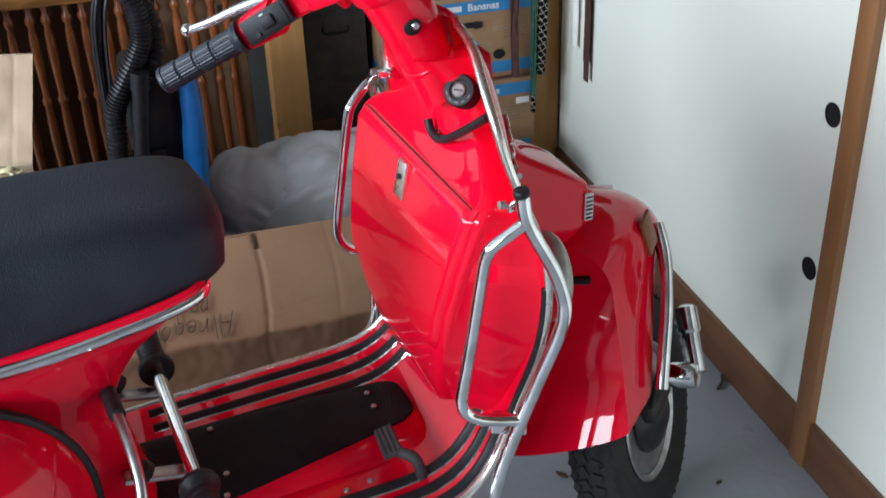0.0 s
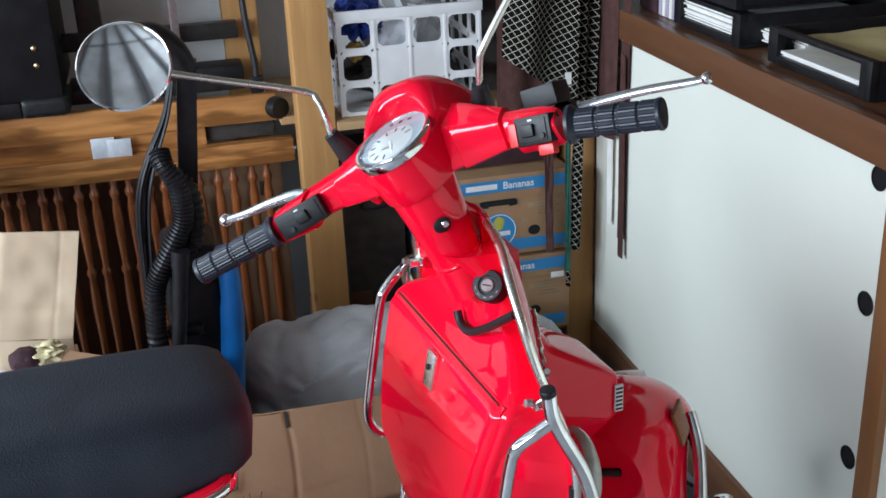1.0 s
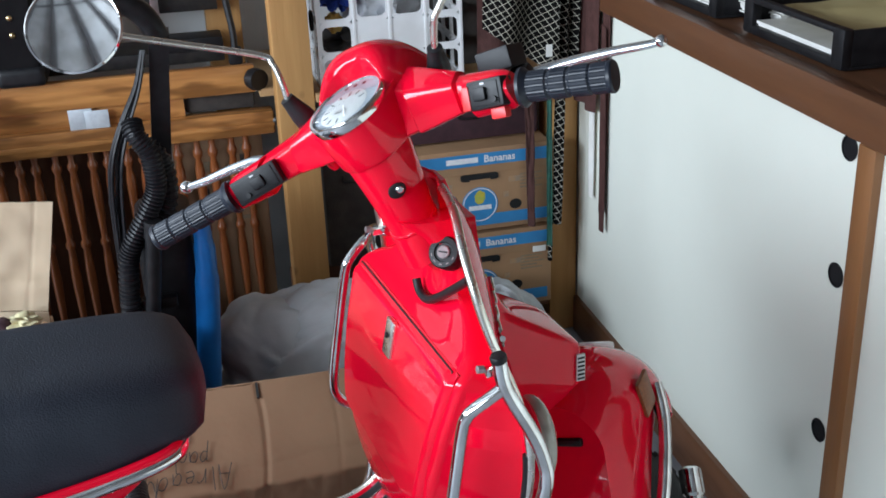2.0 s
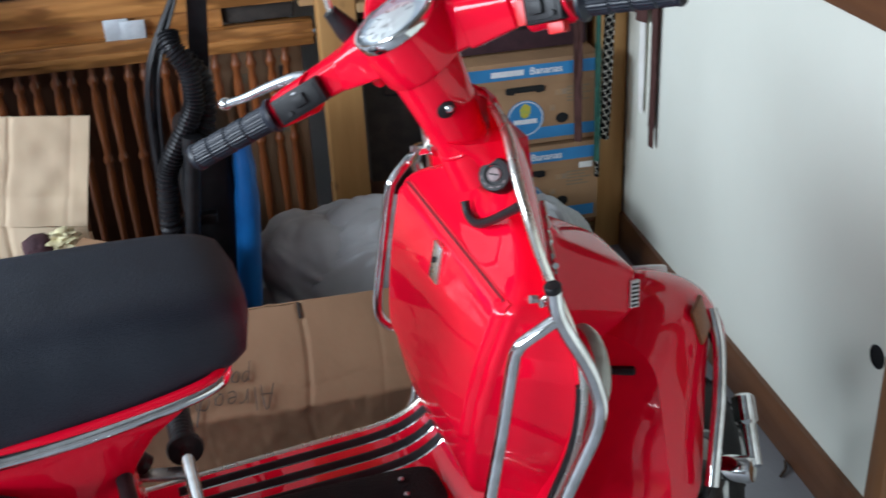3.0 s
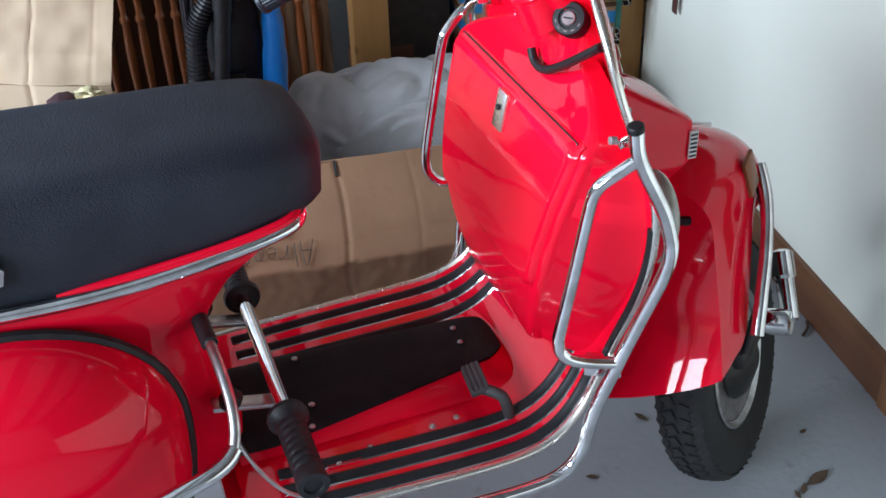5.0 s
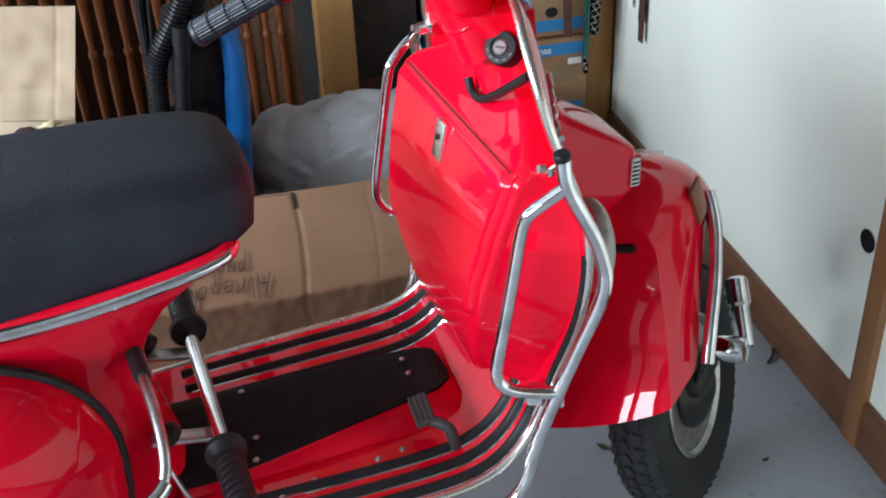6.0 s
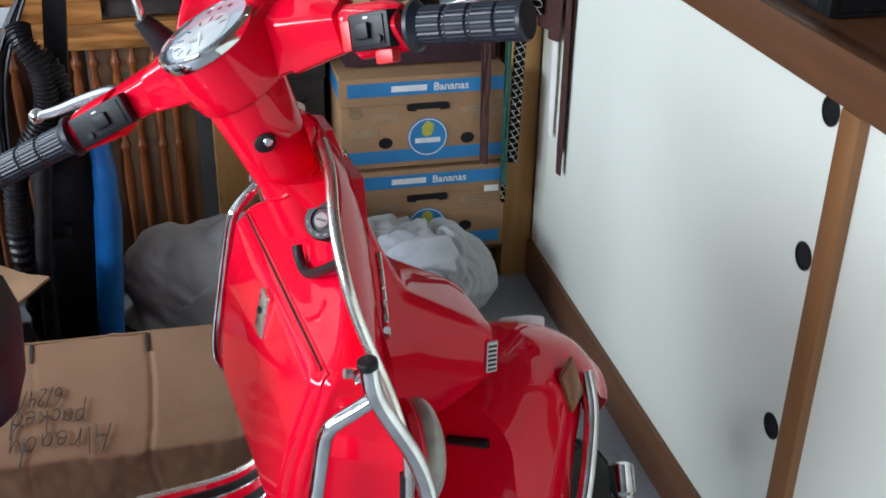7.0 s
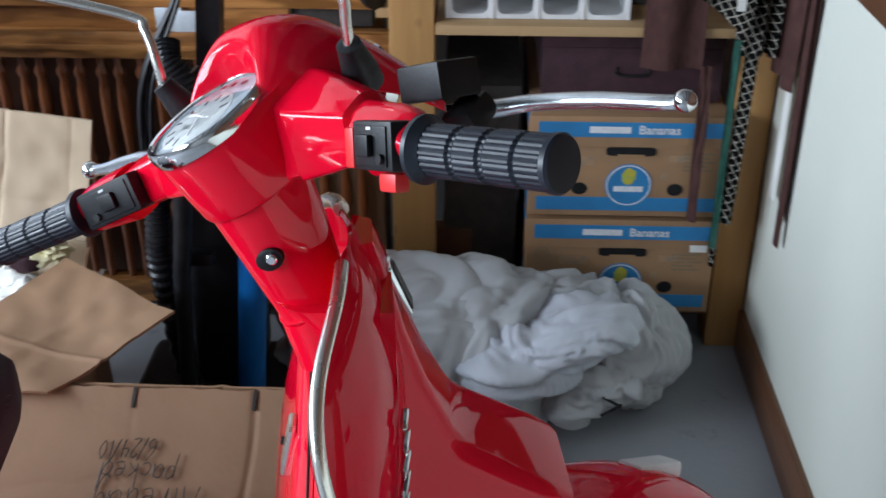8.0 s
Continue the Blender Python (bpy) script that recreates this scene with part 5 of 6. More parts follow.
def banana_box(z0):
    x0, x1, y0, y1, h = 0.118, 0.516, 2.735, 3.235, 0.222
    t = thing("produce_box", "kraft cardboard produce box printed in blue, stacked under the shelf", "box", pose(0, 0, z0), group="stacked produce boxes")
    b = box((x0, y0, 0), (x1, y1, h), 0.004)
    body = part("box_body", b, BANCARD, t)
    part("lid_edge", box((x0 - 0.004, y0 - 0.004, h - 0.064), (x1 + 0.004, y0, h + 0.002), 0.001), BANCARD, t, "overlapping lid edge")
    part("blue_band", box((x0 + 0.016, y0 - 0.0055, h - 0.042), (x1 - 0.004, y0 - 0.004, h - 0.010)), BLUEINK, t, "blue printed band")
    part("blue_band", box((x0 + 0.016, y0 - 0.0015, 0.014), (x1 - 0.012, y0 + 0.001, 0.044)), BLUEINK, t, "blue printed band")
    lettering("lettering", "Bananas", 0.026, WHITEINK, pose(0.375, y0 - 0.0062, h - 0.026, 90, 0, 0), t, bold=0.0004)
    bars = part("brand_bar", box((0.235, y0 - 0.0062, h - 0.033), (0.318, y0 - 0.0055, h - 0.019)), WHITEINK, t, "white bar in place of a brand name")
    for x in (0.222, 0.418):
        part("hand_hole", lathe([(0.0165, 0.0), (0.0165, 0.0012), (0.0, 0.0014)], 24, pose(x, y0 + 0.0002, 0.063, 90, 0, 0) @ Matrix.Diagonal((1, 0.82, 1, 1))), PLASTIC, t, "dark round air hole")
    slot = loft([oval((0.322, y, h - 0.074), 0.050, 0.0095, 28, 5.0, (1, 0, 0), (0, 0, 1)) for y in (y0 - 0.0002, y0 - 0.0044)])
    part("hand_slot", slot, PLASTIC, t, "dark rounded hand slot")
    # Board-coloured strip over the black slot draws its lit lower edge.
    part("slot_edge", box((0.295, y0 - 0.0050, h - 0.0835), (0.350, y0 - 0.0043, h - 0.0795), 0.0003), BANCARD, t, "cardboard strip drawn as the slot's lit lower edge")
    for ax_, az, bx, bz in ((0.135, 0.080, 0.205, 0.100), (0.19, 0.115, 0.25, 0.135), (0.40, 0.125, 0.44, 0.140), (0.385, 0.085, 0.40, 0.10)):
        part("printed_patch", box((ax_, y0 - 0.0009, az), (bx, y0 - 0.0003, bz)), FADEDINK, t, "faded grey printed patch")
    lg = part("brand_mark", lathe([(0.048, 0), (0.048, 0.001), (0.0, 0.0012)], 32, pose(0.322, y0 - 0.0004, 0.072, 90, 0, 0)), BLUEINK, t, "round blue printed mark")
    part("mark_ring", lathe([(0.0455, 0.0012), (0.0455, 0.0016), (0.043, 0.0016), (0.043, 0.0012)], 32, pose(0.322, y0 - 0.0004, 0.072, 90, 0, 0), caps=False), WHITEINK, lg)
    part("mark_figure", blob((0.322, y0 - 0.0016, 0.092), (0.014, 0.0006, 0.018), 12, 0.3), YELLOWINK, lg)
    part("mark_bar", box((0.292, y0 - 0.0024, 0.058), (0.352, y0 - 0.0016, 0.070)), WHITEINK, lg)
    part("stamp", lathe([(0.0155, 0), (0.0155, 0.0008), (0.0125, 0.0008), (0.0125, 0)], 24, pose(0.152, y0 - 0.0004, 0.142, 90, 0, 0), caps=False), GREYINK, t)
    lettering("stamp_letter", "W", 0.020, GREYINK, pose(0.152, y0 - 0.0008, 0.142, 90, 0, 0), t)
    for k in range(5):
        part("print_line", box((0.43, y0 - 0.0012, 0.105 + 0.009 * k), (0.43 + (0.06, 0.045, 0.065, 0.05, 0.06)[k], y0 - 0.0004, 0.109 + 0.009 * k)), GREYINK, t)
    part("side_band", box((x0 - 0.0014, y0 + 0.02, 0.014), (x0, y1 - 0.02, 0.044)), BLUEINK, t)
    part("side_band", box((x0 - 0.0014, y0 + 0.02, h - 0.05), (x0, y1 - 0.02, h - 0.012)), BLUEINK, t)
    return t


banana_box(0.130)
banana_box(0.362)
single("price_label", box((0.462, 2.7275, 0.283), (0.498, 2.729, 0.299)), PAPER, "small white paper label on the lower produce box", "label")

# low dark boxes on the upper level
def storage_box(lo, hi, m, label, lid):
    t = thing("storage_box", label, "box")
    part("box_body", box(lo, (hi[0], hi[1], hi[2] - lid), 0.006), m, t)
    part("box_lid", box((lo[0] - 0.003, lo[1] - 0.003, hi[2] - lid), (hi[0] + 0.003, hi[1], hi[2]), 0.004), m, t)
    xm = (lo[0] + hi[0]) / 2
    part("handle", tube(spline([(xm - 0.03, lo[1], hi[2] - lid - 0.04), (xm - 0.028, lo[1] - 0.006, hi[2] - lid - 0.055), (xm + 0.028, lo[1] - 0.006, hi[2] - lid - 0.055), (xm + 0.03, lo[1], hi[2] - lid - 0.04)], 4), 0.003, 6), PLASTIC, t)


storage_box((0.14, 2.80, 0.590), (0.50, 3.2, 0.735), MAROON, "dark maroon storage case on the produce boxes", 0.03)
# The box behind the post is added; it stands in for open, shaded space.
storage_box((-0.06, 2.86, 0.125), (0.10, 3.2, 0.60), GREYBOX, "added dark brown-grey box filling the shaded gap behind the post", 0.05)
storage_box((0.32, 2.90, 0.762), (0.51, 3.22, 1.12), GREYBOX, "dark brown-grey fabric box on the shelf", 0.05)

# milk crate
crate = thing("milk_crate", "white plastic milk crate full of odds and ends on the shelf", "crate")
CX0, CX1, CY0, CY1, CZ0, CZ1 = -0.052, 0.302, 2.80, 3.14, 0.763, 1.02


def lattice(u0, u1, v0, v1, nu, nv, place, full=()):
    """Bars of a crate side with rounded openings; place turns (u, v, depth) into a point."""
    bm = bmesh.new()
    du, dv = (u1 - u0) / nu, (v1 - v0) / nv
    for i in range(nu):
        for j in range(nv):
            a, b, c, d = u0 + i * du, u0 + (i + 1) * du, v0 + j * dv, v0 + (j + 1) * dv
            cu_, cv_ = (a + b) / 2, (c + d) / 2
            if (i, j) in full:
                q = [bm.verts.new(place(u, v, 0.0)) for u, v in ((a, c), (b, c), (b, d), (a, d))]
                bm.faces.new(q)
                continue
            n, inn, out = 24, [], []
            for k in range(n):
                t = 2 * math.pi * (k + 0.5) / n
                co, si = math.cos(t), math.sin(t)
                s = 1 / max(abs(co), abs(si))
                e = (abs(co) ** 6 + abs(si) ** 6) ** (-1 / 6)
                out.append(bm.verts.new(place(cu_ + s * co * du / 2, cv_ + s * si * dv / 2, 0)))
                inn.append(bm.verts.new(place(cu_ + e * co * (du / 2 - 0.009), cv_ + e * si * (dv / 2 - 0.009), 0)))
            for k in range(n):
                m = (k + 1) % n
                bm.faces.new((out[k], out[m], inn[m], inn[k]))
    bmesh.ops.remove_doubles(bm, verts=bm.verts, dist=1e-4)
    bmesh.ops.recalc_face_normals(bm, faces=bm.faces)
    bmesh.ops.solidify(bm, geom=list(bm.faces), thickness=0.005)
    return bm


part("front_side", lattice(CX0, CX1, CZ0, CZ1 - 0.02, 4, 3, lambda u, v, d: Vector((u, CY0 + d, v)), ((1, 1), (2, 1))), WHITEPL, crate)
part("back_side", lattice(CX0, CX1, CZ0, CZ1 - 0.02, 4, 3, lambda u, v, d: Vector((u, CY1 + d, v))), WHITEPL, crate)
part("left_side", lattice(CY0, CY1, CZ0, CZ1 - 0.02, 4, 3, lambda u, v, d: Vector((CX0 + d, u, v))), WHITEPL, crate)
part("right_side", lattice(CY0, CY1, CZ0, CZ1 - 0.02, 4, 3, lambda u, v, d: Vector((CX1 + d, u, v))), WHITEPL, crate)
rimb = bmesh.new()
for lo, hi in (((CX0 - 0.008, CY0 - 0.008, CZ1 - 0.024), (CX1 + 0.008, CY0 + 0.004, CZ1)), ((CX0 - 0.008, CY1 - 0.004, CZ1 - 0.024), (CX1 + 0.008, CY1 + 0.008, CZ1)),
               ((CX0 - 0.0085, CY0 + 0.0045, CZ1 - 0.0238), (CX0 + 0.004, CY1 - 0.0045, CZ1 - 0.0002)), ((CX1 - 0.004, CY0 + 0.0045, CZ1 - 0.0238), (CX1 + 0.0085, CY1 - 0.0045, CZ1 - 0.0002))):
    box(lo, hi, 0.002, bm=rimb)
part("rim", rimb, WHITEPL, crate)
foot_ = bmesh.new()
for lo, hi in (((CX0 - 0.004, CY0 - 0.004, CZ0), (CX1 + 0.004, CY1 + 0.004, CZ0 + 0.008)),):
    box(lo, hi, 0.002, bm=foot_)
part("floor_plate", foot_, WHITEPL, crate)
for i in range(5):
    x = CX0 + (CX1 - CX0) * i / 4
    part("rib", box((x - 0.004, CY0 - 0.007, CZ0), (x + 0.004, CY0 - 0.0002, CZ1 - 0.024), 0.001), WHITEPL, crate)
single("plastic_bag", blob((0.13, 2.93, 0.93), (0.09, 0.09, 0.11), 20, 0.35, 3, 4), PLASTICBAG, "crumpled white plastic bag in the crate", "bag")
single("blue_cloth", blob((0.02, 2.92, 0.985), (0.06, 0.09, 0.05), 20, 0.5, 4, 2), BLUECLOTH, "bright blue cloth bundle in the crate", "cloth")
single("foil_packet", blob((-0.005, 2.835, 0.915), (0.022, 0.02, 0.024), 12, 0.3, 3, 1), GOLD, "small gold foil packet in the crate", "packet")
single("cloth_roll", blob((0.12, 2.97, 0.84), (0.15, 0.14, 0.06), 20, 0.4, 4, 9), GREYBOX, "dark cloth bundle at the bottom of the crate", "cloth")
single("snap_ring", tube([Vector((-0.062, 2.83 + 0.018 * math.cos(2 * math.pi * k / 20), 0.925 + 0.022 * math.sin(2 * math.pi * k / 20))) for k in range(20)], 0.004, 8, closed=True), PLASTIC, "black plastic ring on the crate side", "ring")

# headboard with turned spindles
hb = thing("headboard", "oak headboard with pairs of turned spindles, leaning at the rear wall", "headboard")
HX0, HX1, HY = -1.62, -0.17, 2.90
part("top_rail", box((HX0, HY - 0.012, 0.748), (-0.205, HY + 0.02, 0.818), 0.006), OAK, hb, "oak top rail with strong grain")
part("panel_board", box((HX0, HY + 0.004, 0.700), (-0.385, HY + 0.018, 0.748), 0.002), OAK, hb, "oak board between the rails")
part("spindle_rail", box((HX0, HY - 0.024, 0.640), (HX1, HY + 0.026, 0.700), 0.006), OAK, hb, "moulded oak rail over the spindles")
part("rail_bead", box((HX0, HY - 0.029, 0.660), (HX1, HY - 0.024, 0.672), 0.002), OAK, hb)
part("bottom_rail", box((HX0, HY - 0.022, 0.04), (HX1, HY + 0.024, 0.10), 0.005), OAK, hb, "oak bottom rail")
part("peg", lathe([(0.011, 0), (0.011, 0.008), (0.006, 0.012)], 16, pose(-0.163, HY - 0.018, 0.672, 90, 0, 0)), DARKM, hb, "dark round peg at the rail end")
for sx in (HX0, -0.20):
    part("leg", box((sx, HY - 0.02, 0.0), (sx + 0.03, HY + 0.02, 0.04), 0.003), OAK, hb)
SP = [(0.008, 0.10), (0.0095, 0.13), (0.008, 0.16), (0.0085, 0.20), (0.0115, 0.27), (0.0125, 0.31), (0.011, 0.35), (0.0085, 0.385), (0.0125, 0.392), (0.0125, 0.402), (0.008, 0.410), (0.0085, 0.43), (0.0115, 0.49), (0.0125, 0.53), (0.0115, 0.56), (0.0075, 0.588), (0.0125, 0.598), (0.0128, 0.607), (0.0075, 0.618), (0.0085, 0.642)]
sp0 = part("spindle", lathe(SP, 14), SPINDLE, hb)
x, first = -0.245, True
while x > HX0 + 0.05:
    for d in (0.0, -0.037):
        o = sp0 if first else new("spindle", sp0.data)
        first = False
        o.parent = hb
        o.location = (x + d, HY, 0)
    x -= 0.0855
single("plywood_sheet", box((-1.6, 3.0, 0.0), (-0.44, 3.012, 0.68)), BACKWOOD, "brown plywood sheet behind the headboard", "board")
tan = thing("flat_carton", "tan carton standing behind the headboard spindles", "box")
part("body", box((-0.43, 2.96, 0.0), (-0.20, 3.06, 0.66), 0.003), CARD, tan)
for x, z, w, h in ((-0.345, 0.545, 0.030, 0.026), (-0.255, 0.580, 0.010, 0.030), (-0.265, 0.455, 0.034, 0.012), (-0.262, 0.425, 0.024, 0.010), (-0.270, 0.395, 0.040, 0.010)):
    part("printed_mark", box((x - w / 2, 2.9575, z - h / 2), (x + w / 2, 2.9605, z + h / 2)), GREYINK, tan)
single("print_mark", box((-0.372, 2.957, 0.455), (-0.350, 2.9595, 0.49)), BLACKINK, "black printed marks on the tan carton", "print")
single("print_mark", box((-0.262, 2.957, 0.53), (-0.244, 2.9595, 0.57)), BLACKINK, "black printed marks on the tan carton", "print")
single("folded_cloth", box((-0.385, 2.92, 0.700), (-0.21, 3.05, 0.748), 0.012), GREYBOX, "folded grey cloth stuffed between the rails", "cloth")
for i, x in enumerate((-0.660, -0.622)):
    pl = single("hinge_plate", box((x, HY - 0.0165 - 0.002 * i, 0.694 - 0.006 * i), (x + 0.056, HY - 0.0135 - 0.002 * i, 0.750 - 0.006 * i), 0.001), GALV, "galvanised steel hinge plate on the oak rail", "hinge", group="hinge plates")

# upright vacuum cleaner
vac = thing("vacuum_cleaner", "black upright vacuum cleaner with ribbed hose and blue side tube", "vacuum cleaner", Matrix.Translation((-0.032, 0.014, 0.104)) @ Matrix.Scale(0.928, 4))
part("handle_post", tube([(-0.462, 2.64, 0.28), (-0.450, 2.62, 0.66), (-0.425, 2.605, 0.90), (-0.415, 2.60, 0.985)], 0.030, 4), PLASTIC, vac, "square black handle post")
part("handle_grip", tube(spline([(-0.418, 2.585, 0.97), (-0.44, 2.57, 1.02), (-0.48, 2.56, 1.055), (-0.53, 2.55, 1.06)], 5), 0.026, 12), PLASTIC, vac, "thick black handle")
hose_pts = spline([(-0.498, 2.55, 0.80), (-0.493, 2.53, 0.777), (-0.472, 2.525, 0.742), (-0.464, 2.525, 0.695), (-0.466, 2.525, 0.652), (-0.484, 2.525, 0.612), (-0.509, 2.525, 0.569), (-0.532, 2.525, 0.53), (-0.547, 2.53, 0.492), (-0.555, 2.53, 0.429), (-0.559, 2.53, 0.368), (-0.555, 2.55, 0.24), (-0.54, 2.58, 0.03)], 20)
part("hose", tube(hose_pts, [0.0240 if i % 4 < 2 else 0.0195 for i in range(len(hose_pts))], 14), SHINY, vac, "shiny black ribbed suction hose", angle=20)
rest_pts = spline([(-0.470, 2.56, 0.74), (-0.445, 2.56, 0.70), (-0.440, 2.56, 0.64), (-0.452, 2.56, 0.585), (-0.475, 2.56, 0.55), (-0.50, 2.57, 0.50)], 14)
part("hose_return", tube(rest_pts, [0.0230 if i % 4 < 2 else 0.0190 for i in range(len(rest_pts))], 12), SHINY, vac, "shiny black ribbed hose loop", angle=20)
rc = random.Random(11)
for i in range(11):
    o, d = rc.uniform(-0.016, 0.016), rc.uniform(-0.02, 0.02)
    end = 0.50 + rc.uniform(-0.05, 0.12)
    part("cord_loop", tube(spline([(-0.452 + 0.25 * o, 2.57, 0.95), (-0.474 + 0.4 * o, 2.56 + d * 0.4, 0.875), (-0.508 + 0.8 * o, 2.55 + d * 0.5, 0.802), (-0.536 + o, 2.545 + d, 0.728), (-0.550 + o, 2.545 + d, 0.64), (-0.558 + 0.8 * o, 2.55 + d, end), (-0.560 + 0.5 * o, 2.565 + d, end - 0.03)], 6), 0.0040, 7), SHINY, vac, "hanging loop of black cord")
part("body", box((-0.53, 2.58, 0.04), (-0.40, 2.76, 0.56), 0.03, 3), PLASTIC, vac, "black plastic vacuum body")
# Floor head enlarged; its black stands in for the unlit gap behind the carton.
part("base", box((-0.670, 2.40, -0.112), (-0.335, 2.78, 0.035), 0.03, 3), PLASTIC, vac, "black floor head, enlarged to darken the gap round it")
part("wand", tube([(-0.481, 2.50, 0.585), (-0.513, 2.51, 0.35), (-0.53, 2.52, 0.06)], [0.0185, 0.0165, 0.0165], 16), PLASTIC, vac, "black suction wand")
part("wand_collar", tube([(-0.4808, 2.50, 0.588), (-0.4865, 2.502, 0.548)], 0.0205, 16), PLASTIC, vac)
part("side_tube", tube(spline([(-0.385, 2.575, 0.555), (-0.380, 2.57, 0.50), (-0.383, 2.57, 0.40), (-0.401, 2.575, 0.20), (-0.416, 2.58, 0.04)], 5), [0.022] * 6 + [0.025] * 4 + [0.0285] * 11, 18), BLUEPL, vac, "bright blue plastic side tube")
part("clip", box((-0.535, 2.53, 0.36), (-0.455, 2.56, 0.385), 0.004), PLASTIC, vac)

# black cases over the headboard
case = thing("equipment_case", "black vinyl equipment case with brass studs on the headboard rail", "case")
part("case_body", box((-1.25, 2.86, 0.86), (-0.70, 3.2, 1.45), 0.012), BLACKCASE, case)
part("corner_guard", box((-0.80, 2.852, 0.822), (-0.69, 3.0, 0.868), 0.014, 3), PLASTIC, case, "rounded black foot rail")
part("case_rail", box((-1.25, 2.855, 0.826), (-0.80, 3.0, 0.862), 0.004), PLASTIC, case)
STUD = mat("brass_stud", (0.62, 0.47, 0.24), 0.3, 1.0, other=(0.5, 0.36, 0.18), scale=60)
for z in (0.985, 0.945):
    part("stud", lathe([(0.007, 0), (0.006, 0.003), (0.002, 0.005)], 14, pose(-0.748, 2.860, z, 90, 0, 0)), STUD, case, "small brass stud")
frame_ = thing("steel_stand", "black square tube stand in front of the pale wall", "stand")
part("cross_bar", box((-0.70, 3.05, 0.93), (-0.27, 3.09, 0.972), 0.003), DARKM, frame_)
part("upright", box((-0.435, 3.02, 0.83), (-0.415, 3.045, 1.6), 0.002), STEEL, frame_, "thin grey upright")
part("upright", box((-0.66, 3.06, 0.82), (-0.60, 3.10, 1.6), 0.003), DARKM, frame_)
part("foot", box((-0.70, 2.96, 0.818), (-0.27, 3.12, 0.852), 0.004), DARKM, frame_)
part("clutter_bar", box((-0.42, 2.95, 0.848), (-0.27, 3.04, 0.882), 0.008), PLASTIC, frame_)
single("cable", tube(spline([(-0.262, 2.90, 1.35), (-0.262, 2.89, 1.05), (-0.248, 2.88, 0.90), (-0.25, 2.88, 0.845)], 5), 0.008, 8), RUBBER, "black cable hanging beside the pine post", "cable")
single("cable_plug", box((-0.265, 2.868, 0.825), (-0.232, 2.892, 0.868), 0.006), PLASTIC, "black plug at the end of the cable", "plug")
single("caster", lathe([(0.012, -0.016), (0.026, -0.015), (0.028, 0.0), (0.026, 0.015), (0.012, 0.016)], 20, pose(-0.205, 2.87, 0.785, 90, 0, 30)), PLASTIC, "round black caster wheel by the post", "wheel")

# blue folding chair
chair = thing("beach_chair", "folded beach chair covered in shiny blue vinyl", "chair")
part("back_cover", sheet(lambda u, v: Vector((-1.42 + 0.46 * u + 0.0 * v, 2.655 + 0.05 * math.sin(3.1 * u), 0.655 + 0.22 * v)) + Vector((0, 0, -0.02 * abs(2 * u - 1) ** 6 if v > 0.5 else 0)), 24, 12, 0.02), BLUEVINYL, chair, "smooth blue vinyl back")
part("seat_cover", sheet(lambda u, v: Vector((-1.45 + 0.36 * u, 2.605 + 0.012 * math.sin(v * 75 + 3 * u) + 0.03 * math.sin(3.1 * u), 0.28 + 0.365 * v)), 20, 80, 0.006), BLUEVINYL, chair, "pleated blue vinyl seat")
part("side_sleeve", sheet(lambda u, v: Vector((-0.948 + 0.045 * math.sin(u * 3.14), 2.615 - 0.03 * math.cos(u * 3.14), 0.25 + 0.56 * v)), 10, 14, 0.004), BLUEVINYL, chair, "blue vinyl side sleeve")
part("chair_tube", tube([(-0.955, 2.61, 0.0), (-0.955, 2.61, 0.83)], 0.0085, 12), CHROME, chair, "bright steel chair tube")
part("chair_tube", tube([(-1.40, 2.68, 0.0), (-1.40, 2.68, 0.82)], 0.0085, 12), CHROME, chair, "bright steel chair tube")

# open carton with its flap up
ca = thing("open_carton", "open light cardboard carton with raised rear flap and packing paper inside", "box")


def card(a, b, c, d, n=14, wob=0.004, seed=0.0, thick=0.005, creases=((0.6, 0.004, 0.012),), folds=()):
    """A slightly warped cardboard leaf between four corners, with pressed creases across it and folds along it."""
    a, b, c, d = Vector(a), Vector(b), Vector(c), Vector(d)
    nor = (b - a).cross(d - a).normalized()

    def at(u, v):
        q = a * (1 - u) * (1 - v) + b * u * (1 - v) + c * u * v + d * (1 - u) * v
        dent = wob * noise.noise(q * 7 + Vector((seed, 0, seed))) + 0.25 * wob * noise.noise(q * 23 + Vector((0, seed, 0)))
        dent -= sum(deep * math.exp(-((u - at_ - 0.01 * noise.noise(Vector((v * 4, seed, at_ * 9)))) / wide) ** 2) for at_, deep, wide in creases)
        dent -= sum(deep * math.exp(-((v - at_ - 0.015 * noise.noise(Vector((u * 3, seed, at_ * 9)))) / wide) ** 2) for at_, deep, wide in folds)
        return q + nor * dent
    return sheet(at, 90, n, thick)


part("rear_flap", card((-1.178, 2.535, 0.463), (-0.738, 2.515, 0.402), (-0.684, 2.515, 0.656), (-1.110, 2.535, 0.694), n=50, wob=0.012, seed=3,
                       creases=((0.62, 0.004, 0.008), (0.30, 0.0007, 0.006), (0.91, 0.0015, 0.008)), folds=((0.27, 0.002, 0.05),)), CARDL, ca, "raised creased flap")
part("rear_wall", card((-1.176, 2.535, 0.0), (-0.738, 2.515, 0.0), (-0.738, 2.515, 0.400), (-1.178, 2.535, 0.461), creases=((0.62, 0.006, 0.012), (0.2, 0.002, 0.01))), CARDL, ca)
part("front_wall", card((-1.25, 2.10, 0.0), (-0.66, 2.10, 0.0), (-0.66, 2.10, 0.36), (-1.25, 2.10, 0.38)), CARD, ca)
part("left_wall", card((-1.25, 2.10, 0.0), (-1.18, 2.53, 0.0), (-1.18, 2.53, 0.45), (-1.25, 2.10, 0.38)), CARD, ca)
